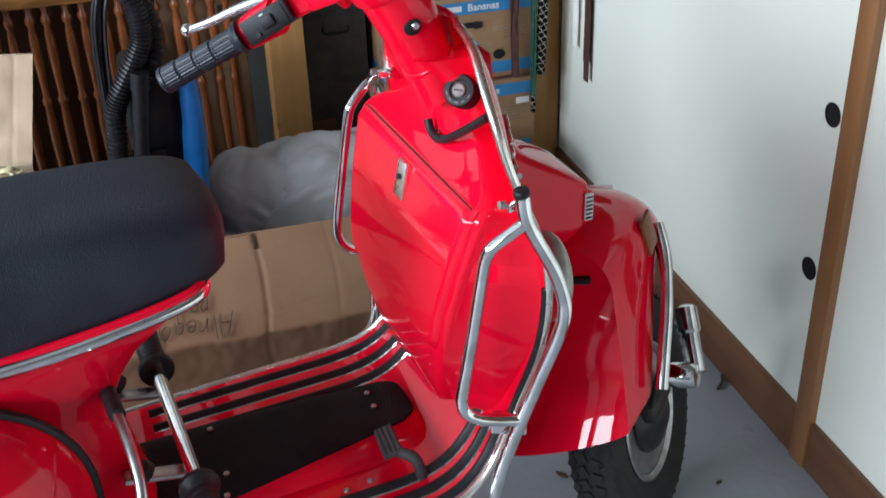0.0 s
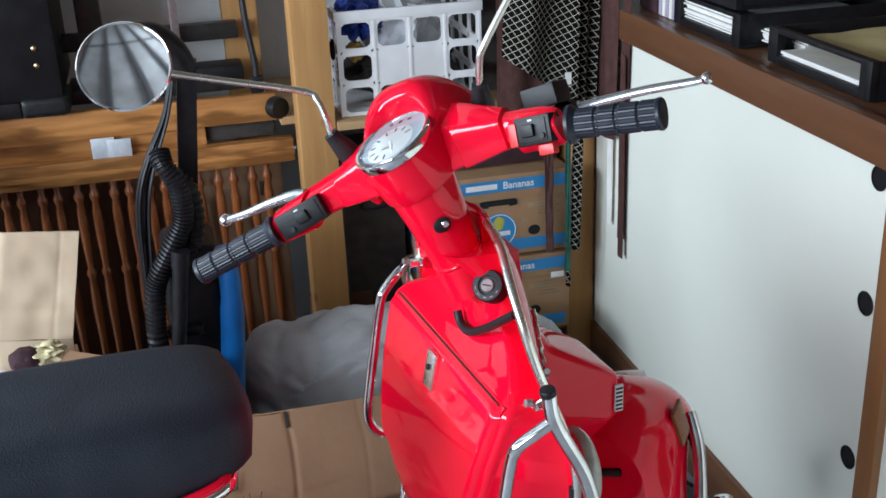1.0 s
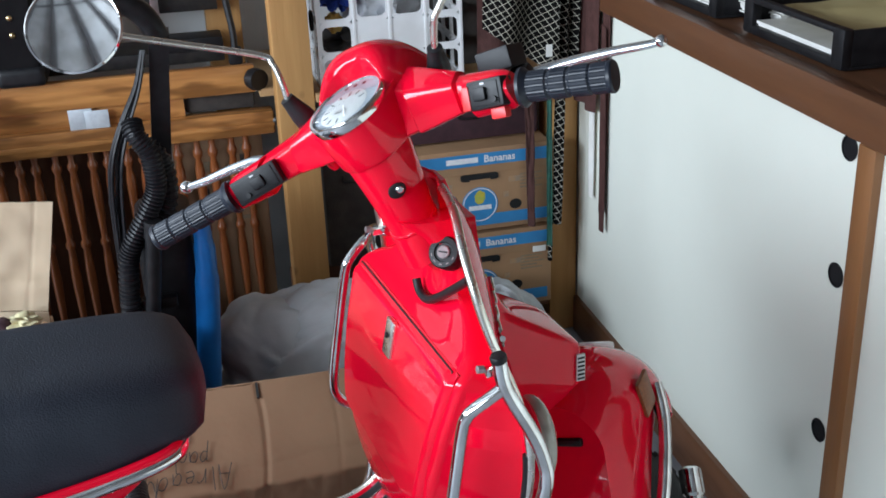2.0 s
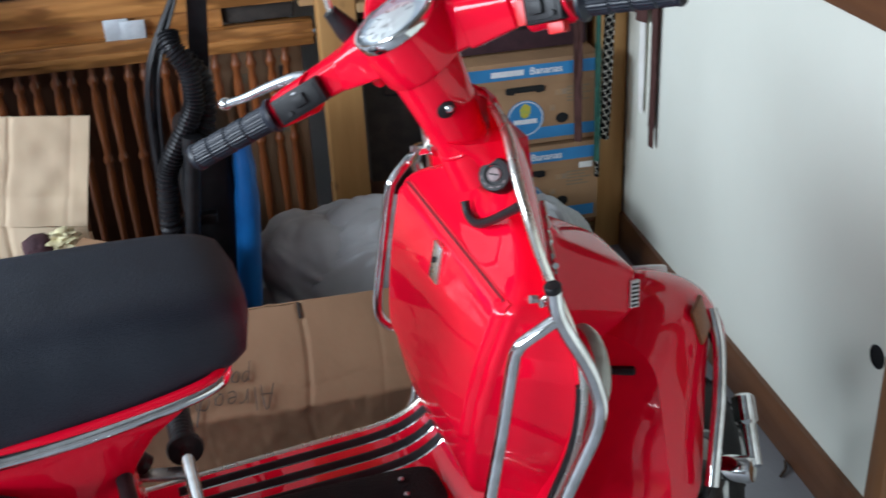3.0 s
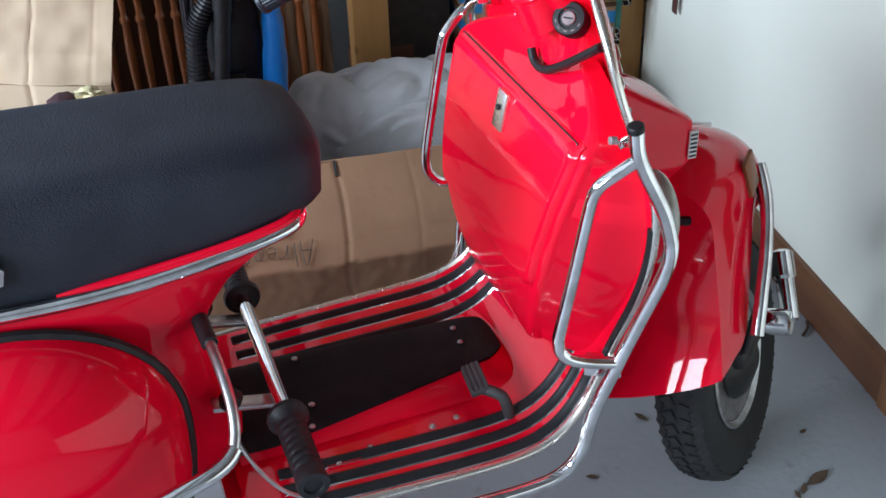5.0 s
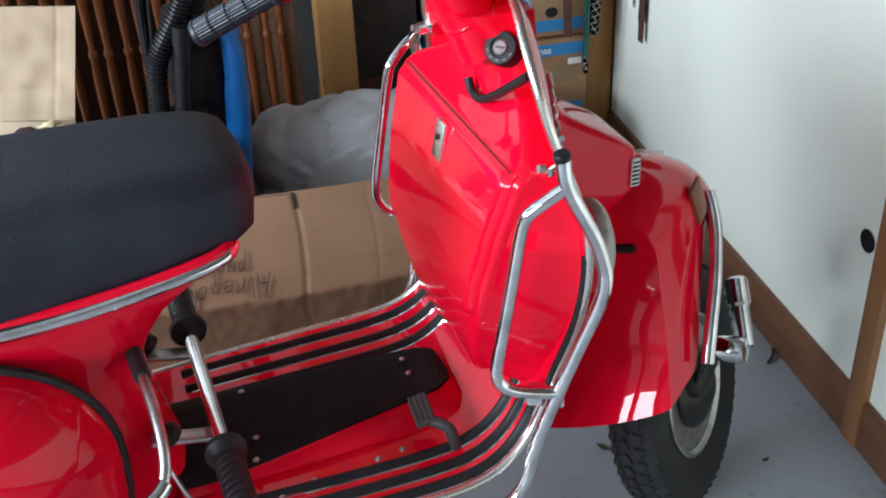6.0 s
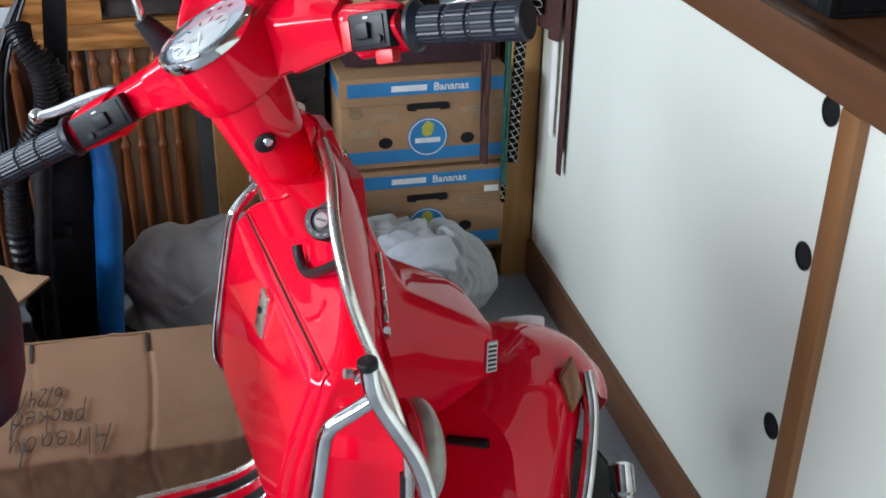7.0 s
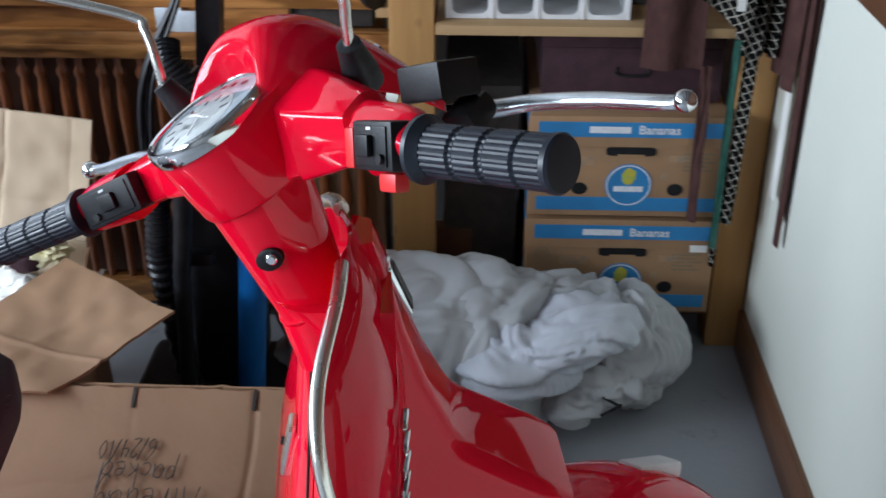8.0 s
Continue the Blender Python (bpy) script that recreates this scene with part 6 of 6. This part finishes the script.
part("right_wall", card((-0.66, 2.105, 0.0), (-0.735, 2.51, 0.0), (-0.735, 2.51, 0.39), (-0.66, 2.105, 0.36)), CARD, ca)
part("side_flap", card((-0.905, 2.035, 0.400), (-0.735, 2.40, 0.432), (-0.486, 2.205, 0.440), (-0.640, 2.020, 0.400), n=40, wob=0.014, seed=8, creases=((0.40, 0.003, 0.02),), folds=((0.5, 0.0015, 0.04),)), CARD, ca, "side flap folded outward")
part("left_flap", card((-1.25, 2.10, 0.385), (-1.17, 2.52, 0.455), (-1.36, 2.50, 0.48), (-1.40, 2.15, 0.42), wob=0.01, seed=5), CARD, ca)
part("packing_paper", sheet(lambda u, v: Vector((-1.2 + 0.5 * u, 2.13 + 0.37 * v, 0.345 + 0.05 * noise.noise(Vector((u * 6, v * 6, 2))) + 0.02 * noise.noise(Vector((u * 19, v * 19, 5))))), 40, 40), PAPER, ca, "crumpled white packing paper")
single("paper_wad", blob((-0.790, 2.46, 0.405), (0.036, 0.026, 0.018), 20, 0.8, 2.5, 6), mat("yellowed_paper", (0.6, 0.55, 0.3), 0.7, other=(0.5, 0.46, 0.3), scale=20), "crumpled yellowed paper wad in the carton", "paper")
single("brown_cup", blob((-0.835, 2.455, 0.395), (0.035, 0.03, 0.03), 12, 0.2, 3, 2), MAROON, "dark brown wrapped bundle in the carton", "bundle")

# carton with handwriting
cb = thing("marked_carton", "brown moving carton with handwriting upside down on its folded front flap", "box")
FX0, FX1 = -0.80, -0.10


def flap_at(u, v):
    x = FX0 + (FX1 - FX0) * u
    if v < 0.45:
        t = v / 0.45
        y, z = 2.045 - 0.173 * t, 0.402 - 0.117 * t
    else:
        t = (v - 0.45) / 0.55
        y, z = 1.872 + 0.05 * t, 0.285 - 0.275 * t
    bend = 0.02 * noise.noise(Vector((v * 3, 5.0, 1.0)))
    crease = sum(h * math.exp(-((x + bend - c) / w_) ** 2) for c, h, w_ in ((-0.323, 0.004, 0.005), (-0.511, 0.0008, 0.004), (-0.185, 0.0012, 0.004)))
    crease += 0.0022 * math.exp(-((v - 0.34 - 0.10 * noise.noise(Vector((x * 5, 2.0, 0.0)))) / 0.012) ** 2)
    w = 0.007 * noise.noise(Vector((x * 9, v * 4, 1.0))) + 0.004 * (0.4 - abs(noise.noise(Vector((x * 16, v * 7, 7.0))))) + 0.002 * noise.noise(Vector((x * 45, v * 20, 3.0)))
    return Vector((x, y + w + crease, z + 0.6 * w))


front = part("front_flap", sheet(flap_at, 220, 90, -0.005), CARD, cb, "creased front flap with handwriting", angle=60)
part("front_wall", card((FX0, 2.06, 0.0), (FX1, 2.06, 0.0), (FX1, 2.06, 0.398), (FX0, 2.06, 0.398)), CARD, cb)
part("rear_wall", card((FX0, 2.20, 0.0), (FX1, 2.20, 0.0), (FX1, 2.20, 0.25), (FX0, 2.20, 0.25)), CARD, cb)
part("right_wall", card((FX1, 2.06, 0.0), (FX1, 2.20, 0.0), (FX1, 2.20, 0.25), (FX1, 2.06, 0.385)), CARD, cb)
part("left_wall", card((FX0, 2.06, 0.0), (FX0, 2.20, 0.0), (FX0, 2.20, 0.25), (FX0, 2.06, 0.385)), CARD, cb)
for x in (-0.511, -0.323):
    part("slit", box((-0.0024, -0.016, -0.004), (0.0024, 0.017, 0.0010), m=pose(x, 2.031, 0.3940, 34, 0, 0)), DARKWALL, front, "dark slit in the flap")
tm = pose(-0.487, 1.945, 0.335, 34, 0, 0) @ pose(0, 0, 0.004, 0, 0, 180)
# pen strokes of each letter on a grid one unit high
STROKES = {
    "A": (((0.0, 0.0), (0.35, 1.05), (0.55, 0.0)), ((0.08, 0.42), (0.55, 0.38))),
    "l": (((0.05, 1.0), (0.08, 0.5), (0.10, 0.02)),),
    "r": (((0.05, 0.5), (0.08, 0.0), (0.12, 0.32), (0.26, 0.48), (0.36, 0.42)),),
    "e": (((0.02, 0.26), (0.32, 0.30), (0.30, 0.48), (0.12, 0.48), (0.03, 0.24), (0.14, 0.03), (0.38, 0.08)),),
    "a": (((0.36, 0.44), (0.14, 0.48), (0.03, 0.22), (0.14, 0.02), (0.33, 0.22), (0.37, 0.46), (0.38, 0.02)),),
    "d": (((0.34, 0.40), (0.14, 0.46), (0.03, 0.20), (0.14, 0.02), (0.34, 0.20), (0.40, 1.0), (0.41, 0.02)),),
    "y": (((0.03, 0.48), (0.10, 0.18), (0.24, 0.12), (0.38, 0.46)), ((0.38, 0.46), (0.34, -0.1), (0.18, -0.42), (0.02, -0.30))),
    "p": (((0.05, 0.48), (0.07, 0.0), (0.06, -0.42)), ((0.06, 0.34), (0.24, 0.52), (0.38, 0.30), (0.24, 0.04), (0.07, 0.10))),
    "c": (((0.34, 0.42), (0.15, 0.48), (0.03, 0.24), (0.14, 0.03), (0.36, 0.10)),),
    "k": (((0.05, 0.95), (0.06, 0.0)), ((0.36, 0.50), (0.07, 0.22), (0.20, 0.24), (0.38, 0.0))),
    "6": (((0.34, 0.95), (0.10, 0.55), (0.05, 0.20), (0.22, 0.02), (0.38, 0.22), (0.22, 0.42), (0.07, 0.28)),),
    "/": (((0.0, -0.05), (0.30, 1.0)),),
    "2": (((0.04, 0.72), (0.20, 0.92), (0.34, 0.70), (0.05, 0.04), (0.40, 0.06)),),
    "4": (((0.10, 0.90), (0.05, 0.48), (0.40, 0.50)), ((0.33, 0.92), (0.31, 0.0))),
    "1": (((0.10, 0.92), (0.10, 0.0)),),
    "0": (((0.20, 0.92), (0.04, 0.50), (0.20, 0.03), (0.38, 0.45), (0.20, 0.92)),),
}
rl = random.Random(4)
for word, size, x0, y0, rise in (("Already", 0.050, -0.098, 0.034, 0.05), ("packed", 0.041, -0.060, 0.000, -0.03), ("6/24/10", 0.034, -0.026, -0.038, 0.06)):
    x = x0
    for ch in word:
        k = size * rl.uniform(0.9, 1.1)
        lean, lift, ink = rl.uniform(0.05, 0.22), rl.uniform(-0.002, 0.002), bmesh.new()
        for stroke in STROKES[ch]:
            pts = spline([tm @ Vector((x + k * (0.9 * px + lean * py), y0 + rise * (x - x0) + lift + k * py, 0.0)) for px, py in stroke], 5)
            tube(pts, 0.0009, 6, bm=ink)
        part("letter", ink, BLACKINK, front)
        x += size * (0.26 if ch in "l/1" else 0.60 if ch == "A" else 0.47)

# motorcycle cover heaped on the floor


def puffed(q, seed):
    """Height of crumpled cloth at q: rounded puffs that meet in sharp valleys, and finer crinkles."""
    q = q + Vector((seed, seed * 1.7, 2.0))
    w = q + 0.55 * Vector((noise.noise(q * 1.1), noise.noise(q * 1.1 + Vector((5, 0, 0))), noise.noise(q * 1.1 + Vector((0, 7, 0)))))
    fine = Vector((w.x * 1.3 + w.z, w.y * 1.9 - w.x, w.z * 1.6))
    return abs(noise.noise(w)) + 0.32 * abs(noise.noise(fine * 1.5 + Vector((3, 1, 0)))) + 0.11 * abs(noise.noise(fine * 3.6)) - 0.34


def cloth_lobe(c, r, seed, folds=1.0, turn=0.0):
    """A bulge of crumpled cloth, flat where it lies on the floor."""
    bm = bmesh.new()
    bmesh.ops.create_icosphere(bm, subdivisions=6, radius=1.0)
    tw = Matrix.Rotation(turn, 3, "Y") @ Matrix.Rotation(0.4 * turn, 3, "Z")
    for v in bm.verts:
        n = v.co.copy()
        q = tw @ n
        p = n * (1 + 0.12 * noise.noise(n * 1.3 + Vector((seed, 0, 0))) + 0.42 * folds * puffed(Vector((q.x * 0.55, q.y * 1.0, q.z * 1.25)), seed))
        v.co = Vector((c[0] + r[0] * p.x, c[1] + r[1] * p.y, max(c[2] + r[2] * p.z, 0.004)))
    return bm


def cloth_roll(path, radii, seed, folds=1.0):
    """A thick loose roll of cloth along a curve, with folds that run slantwise round it."""
    pts, rings = spline(path, 26), []
    for i, q in enumerate(pts):
        t = i / (len(pts) - 1)
        d = (pts[min(i + 1, len(pts) - 1)] - pts[max(i - 1, 0)]).normalized()
        side = d.cross(Vector((0, 0, 1))).normalized()
        up = side.cross(d)
        r = glide([(k / (len(radii) - 1), a) for k, a in enumerate(radii)], t) [0] * math.sin(math.pi * min(0.5, 0.06 + 2.2 * min(t, 1 - t))) ** 0.6
        ring = []
        for k in range(72):
            a = 2 * math.pi * k / 72
            w = Vector((t * 2.6 + 0.5 * math.cos(a), 0.9 * math.cos(a + 2.6 * t), 0.9 * math.sin(a + 2.6 * t)))
            f = r * (1 + 0.60 * folds * puffed(w, seed))
            z = q + f * (math.cos(a) * side + 0.82 * math.sin(a) * up)
            ring.append(Vector((z.x, z.y, max(z.z, 0.005))))
        rings.append(ring)
    return loft(rings)


cover = thing("vehicle_cover", "crumpled grey fabric vehicle cover heaped on the floor", "cover")
for i, (c, r, f) in enumerate((((-0.205, 2.585, 0.08), (0.205, 0.165, 0.25), 1.0), ((-0.10, 2.55, 0.12), (0.21, 0.155, 0.22), 0.9), ((0.03, 2.575, 0.12), (0.19, 0.14, 0.215), 1.0),
                               ((0.18, 2.60, 0.12), (0.19, 0.11, 0.19), 1.0), ((0.325, 2.585, 0.140), (0.112, 0.110, 0.128), 1.1))):
    part("crumpled_fold", cloth_lobe(c, r, 3.1 * i + 0.4, f, 0.6 * i), CLOTH, cover, angle=180)
part("crumpled_fold", cloth_roll([(0.16, 2.475, 0.045), (0.22, 2.485, 0.085), (0.28, 2.505, 0.105), (0.345, 2.53, 0.105)], [0.045, 0.062, 0.066, 0.05], 4.4, 1.0), CLOTH, cover, angle=180)
part("crumpled_fold", cloth_roll([(-0.04, 2.455, 0.03), (0.02, 2.435, 0.04), (0.09, 2.445, 0.035)], [0.035, 0.045, 0.03], 2.2, 1.0), CLOTH, cover, angle=180)
part("folded_lining", cloth_roll([(-0.03, 2.49, 0.155), (0.05, 2.475, 0.165), (0.13, 2.475, 0.190), (0.20, 2.485, 0.225), (0.27, 2.51, 0.235), (0.33, 2.54, 0.205)], [0.060, 0.088, 0.080, 0.078, 0.070, 0.05], 8.2, 1.1), CLOTHIN, cover, "pale bluish lining folded outwards", angle=180)
for dz, rz in ((0.0, 34), (-0.020, -30)):
    part("printed_mark", box((-0.024, -0.0015, -0.003), (0.024, 0.0015, 0.003), 0.001, m=pose(0.285, 2.436, 0.105 + dz, -25, rz, 8)), PLASTIC, cover, "short dark printed mark")

# aprons and straps hanging at the pine post


def hanging(name, x0, x1, ztop, zbot, y, m, label, taper=0.0, lean=0.0, waves=2.0, amp=0.010, cat="cloth", slant=0.0):
    def at(u, v):
        z = ztop + (zbot - ztop + slant * (0.5 - u)) * v
        w = (1 - taper * v)
        xm = (x0 + x1) / 2 + lean * v
        x = xm + (u - 0.5) * (x1 - x0) * w
        return Vector((x, y + amp * math.sin(u * waves * 6.28 + v * 2.0) * (0.4 + 0.6 * v) + 0.006 * noise.noise(Vector((u * 3, v * 5, x0 * 9))), z))
    return single(name, sheet(at, 24, 30, 0.002), m, label, cat, group="cloths hanging at the post", angle=70)


hanging("plaid_apron", 0.36, 0.54, 1.5, 0.825, 2.715, PLAID, "black plaid cloth apron hanging at the shelf post", lean=-0.02, waves=1.5, amp=0.022, slant=0.13)
hanging("plaid_apron", 0.48, 0.60, 1.5, 0.72, 2.725, PLAID, "black plaid cloth bunch hanging at the shelf post", taper=0.4, waves=2.5, amp=0.014)
hanging("brown_apron", 0.332, 0.44, 1.45, 0.685, 2.735, BROWNTIE, "brown cloth apron hanging behind the plaid", waves=1.2, taper=-0.1)
hanging("apron_string", 0.438, 0.462, 0.70, 0.365, 2.712, BROWNTIE, "thin brown striped apron string", taper=0.3, waves=0.5, amp=0.004, lean=0.003, cat="strap")
hanging("plaid_string", 0.520, 0.548, 0.80, 0.36, 2.715, PLAID, "black plaid apron string", taper=0.2, waves=0.6, amp=0.005, lean=-0.01, cat="strap")
hanging("plaid_string", 0.500, 0.514, 0.50, 0.255, 2.722, PLAID, "narrow black plaid apron string", taper=0.4, waves=0.6, amp=0.005, cat="strap")
hanging("green_strap", 0.498, 0.512, 0.75, 0.30, 2.718, GREENTIE, "dark green strap hanging at the post", waves=0.4, amp=0.003, cat="strap")
single("cloth_tag", box((0.487, 2.690, 0.815), (0.503, 2.692, 0.845)), PAPER, "small white tag on the plaid cloth", "tag")



def beside_panel(name, y0, y1, ztop, zbot, x, m, label, taper=0.0, lean=0.0, waves=2.0, amp=0.004, cat="strap"):
    def at(u, v):
        w = (1 - taper * v)
        y = (y0 + y1) / 2 + lean * v + (u - 0.5) * (y1 - y0) * w
        return Vector((x + amp * math.sin(u * waves * 6.28 + v * 2.5) * (0.4 + 0.6 * v) - 0.002, y, ztop + (zbot - ztop) * v + 0.012 * (u - 0.5)))
    return single(name, sheet(at, 20, 24, 0.0015), m, label, cat, group="cloths hanging at the post", angle=70)


beside_panel("brown_apron", 2.60, 2.79, 1.5, 0.685, 0.590, BROWNTIE, "brown cloth apron hanging beside the white panel", taper=0.1, lean=0.02, waves=2.2, amp=0.010, cat="cloth")
beside_panel("apron_string", 2.560, 2.602, 1.2, 0.430, 0.602, BROWNTIE, "thin brown striped apron string over the white panel", taper=0.35, waves=0.9, lean=0.022, amp=0.006)
beside_panel("apron_string", 2.575, 2.598, 0.9, 0.385, 0.598, BROWNTIE, "narrow brown apron string with a slanted end", taper=0.30, waves=0.6, lean=-0.004, amp=0.005)
beside_panel("apron_string", 2.655, 2.685, 0.70, 0.445, 0.603, PAPER, "thin white apron string", taper=0.3, waves=0.5, amp=0.003)

# letter trays and papers on the counter


def letter_tray(y0, y1, z, label):
    t = thing("letter_tray", label, "tray", pose(0, 0, z), group="letter trays on the counter")
    x0, x1 = 0.655, 0.99
    part("tray_floor", box((x0, y0, 0.0), (x1, y1, 0.006), 0.002), PLASTIC, t)
    for ya, yb in ((y0, y0 + 0.034), (y1 - 0.034, y1)):
        part("tray_front", box((x0 - 0.006, ya, 0.0), (x0 + 0.014, yb, 0.068), 0.005), PLASTIC, t)
    part("tray_lip", box((x0 - 0.0055, y0 + 0.03, 0.0), (x0 + 0.0135, y1 - 0.03, 0.017), 0.004), PLASTIC, t)
    part("tray_bridge", box((x0 - 0.0055, y0 + 0.03, 0.057), (x0 + 0.0135, y1 - 0.03, 0.0675), 0.004), PLASTIC, t)
    for ya in (y0, y1 - 0.008):
        part("tray_side", box((x0 + 0.012, ya, 0.006), (x1, ya + 0.008, 0.066), 0.003), PLASTIC, t)
    part("tray_back", box((x1 - 0.008, y0 + 0.008, 0.006), (x1, y1 - 0.008, 0.066), 0.003), PLASTIC, t)
    return t


def papers(x0, y0, x1, y1, z, n, m, label, name="paper_stack"):
    rnd = random.Random(int(y0 * 1000 + z * 77))
    t = thing(name, label, "papers", pose(0, 0, z))
    one = part("sheet", box((x0, y0, 0), (x1, y1, 0.0028)), m, t)
    for i in range(1, n):
        o = new("sheet", one.data)
        o.parent = t
        o.location = (rnd.uniform(-0.006, 0.006), rnd.uniform(-0.006, 0.006), 0.0032 * i)
    return t


letter_tray(2.14, 2.44, 1.0, "black plastic letter tray stacked with papers on the counter")
letter_tray(2.16, 2.45, 1.072, "black plastic letter tray stacked with papers on the counter")
letter_tray(1.70, 2.03, 1.0, "black plastic letter tray with a manila folder on the counter")
papers(0.662, 2.175, 0.93, 2.41, 1.008, 15, PAPER, "thick stack of white papers in the letter tray")
papers(0.672, 2.19, 0.94, 2.42, 1.080, 12, PAPER, "stack of white papers in the upper tray")
papers(0.66, 1.735, 0.95, 1.995, 1.008, 6, PAPER, "white papers in the letter tray")
single("manila_folder", sheet(lambda u, v: Vector((0.672 + 0.27 * u, 1.745 + 0.24 * v, 1.052 + 0.02 * math.sin(3 * v) * u + 0.004 * noise.noise(Vector((u * 4, v * 4, 0))))), 16, 16, 0.002), MANILA, "bent manila folder on the papers", "folder")
papers(0.70, 1.98, 0.92, 2.16, 1.012, 8, PAPER, "loose white papers on the counter")
single("blue_note", box((0.70, 2.04, 1.0375), (0.78, 2.10, 1.0395)), mat("pale_blue_paper", (0.55, 0.63, 0.72), 0.8, other=(0.5, 0.58, 0.66), scale=20), "pale blue note paper on the stack", "paper")
for i in range(5):
    single("binder", box((0.66, 2.455 + 0.018 * i, 0.999), (0.90, 2.470 + 0.018 * i, 1.26), 0.002), PAPER if i % 2 else mat("lilac_cover", (0.42, 0.38, 0.46), 0.6, other=(0.36, 0.33, 0.4), scale=9), "thin pale booklet standing on the counter", "booklet", group="standing booklets")
single("binder", box((0.66, 2.55, 0.999), (0.90, 2.60, 1.27), 0.003), MAROON, "dark maroon binder standing on the counter", "binder")
single("binder", box((0.665, 2.605, 0.999), (0.90, 2.66, 1.25), 0.003), MAROON, "dark maroon binder standing on the counter", "binder")

# litter on the floor
for i, (x, y, s) in enumerate(((0.397, 1.406, 0.026), (0.362, 1.390, 0.013), (0.345, 1.380, 0.010), (0.16, 1.632, 0.015), (0.02, 1.51, 0.012), (0.43, 1.52, 0.010))):
    single("dry_leaf", sheet(lambda u, v: Vector((s * (2 * u - 1), 0.42 * s * math.sin(u * 3.14) * (2 * v - 1), 0.003 + 0.25 * s * u * u)), 8, 4, 0.0006), LEAF, "curled dry leaf on the concrete", "leaf", pose(x, y, 0.0, 0, 0, 37 * i + 20), group="dry leaves")
single("twig", tube(spline([(0.596, 1.815, 0.004), (0.585, 1.792, 0.006), (0.565, 1.774, 0.004)], 4), 0.003, 6), LEAF, "thin dry twig on the concrete", "twig")
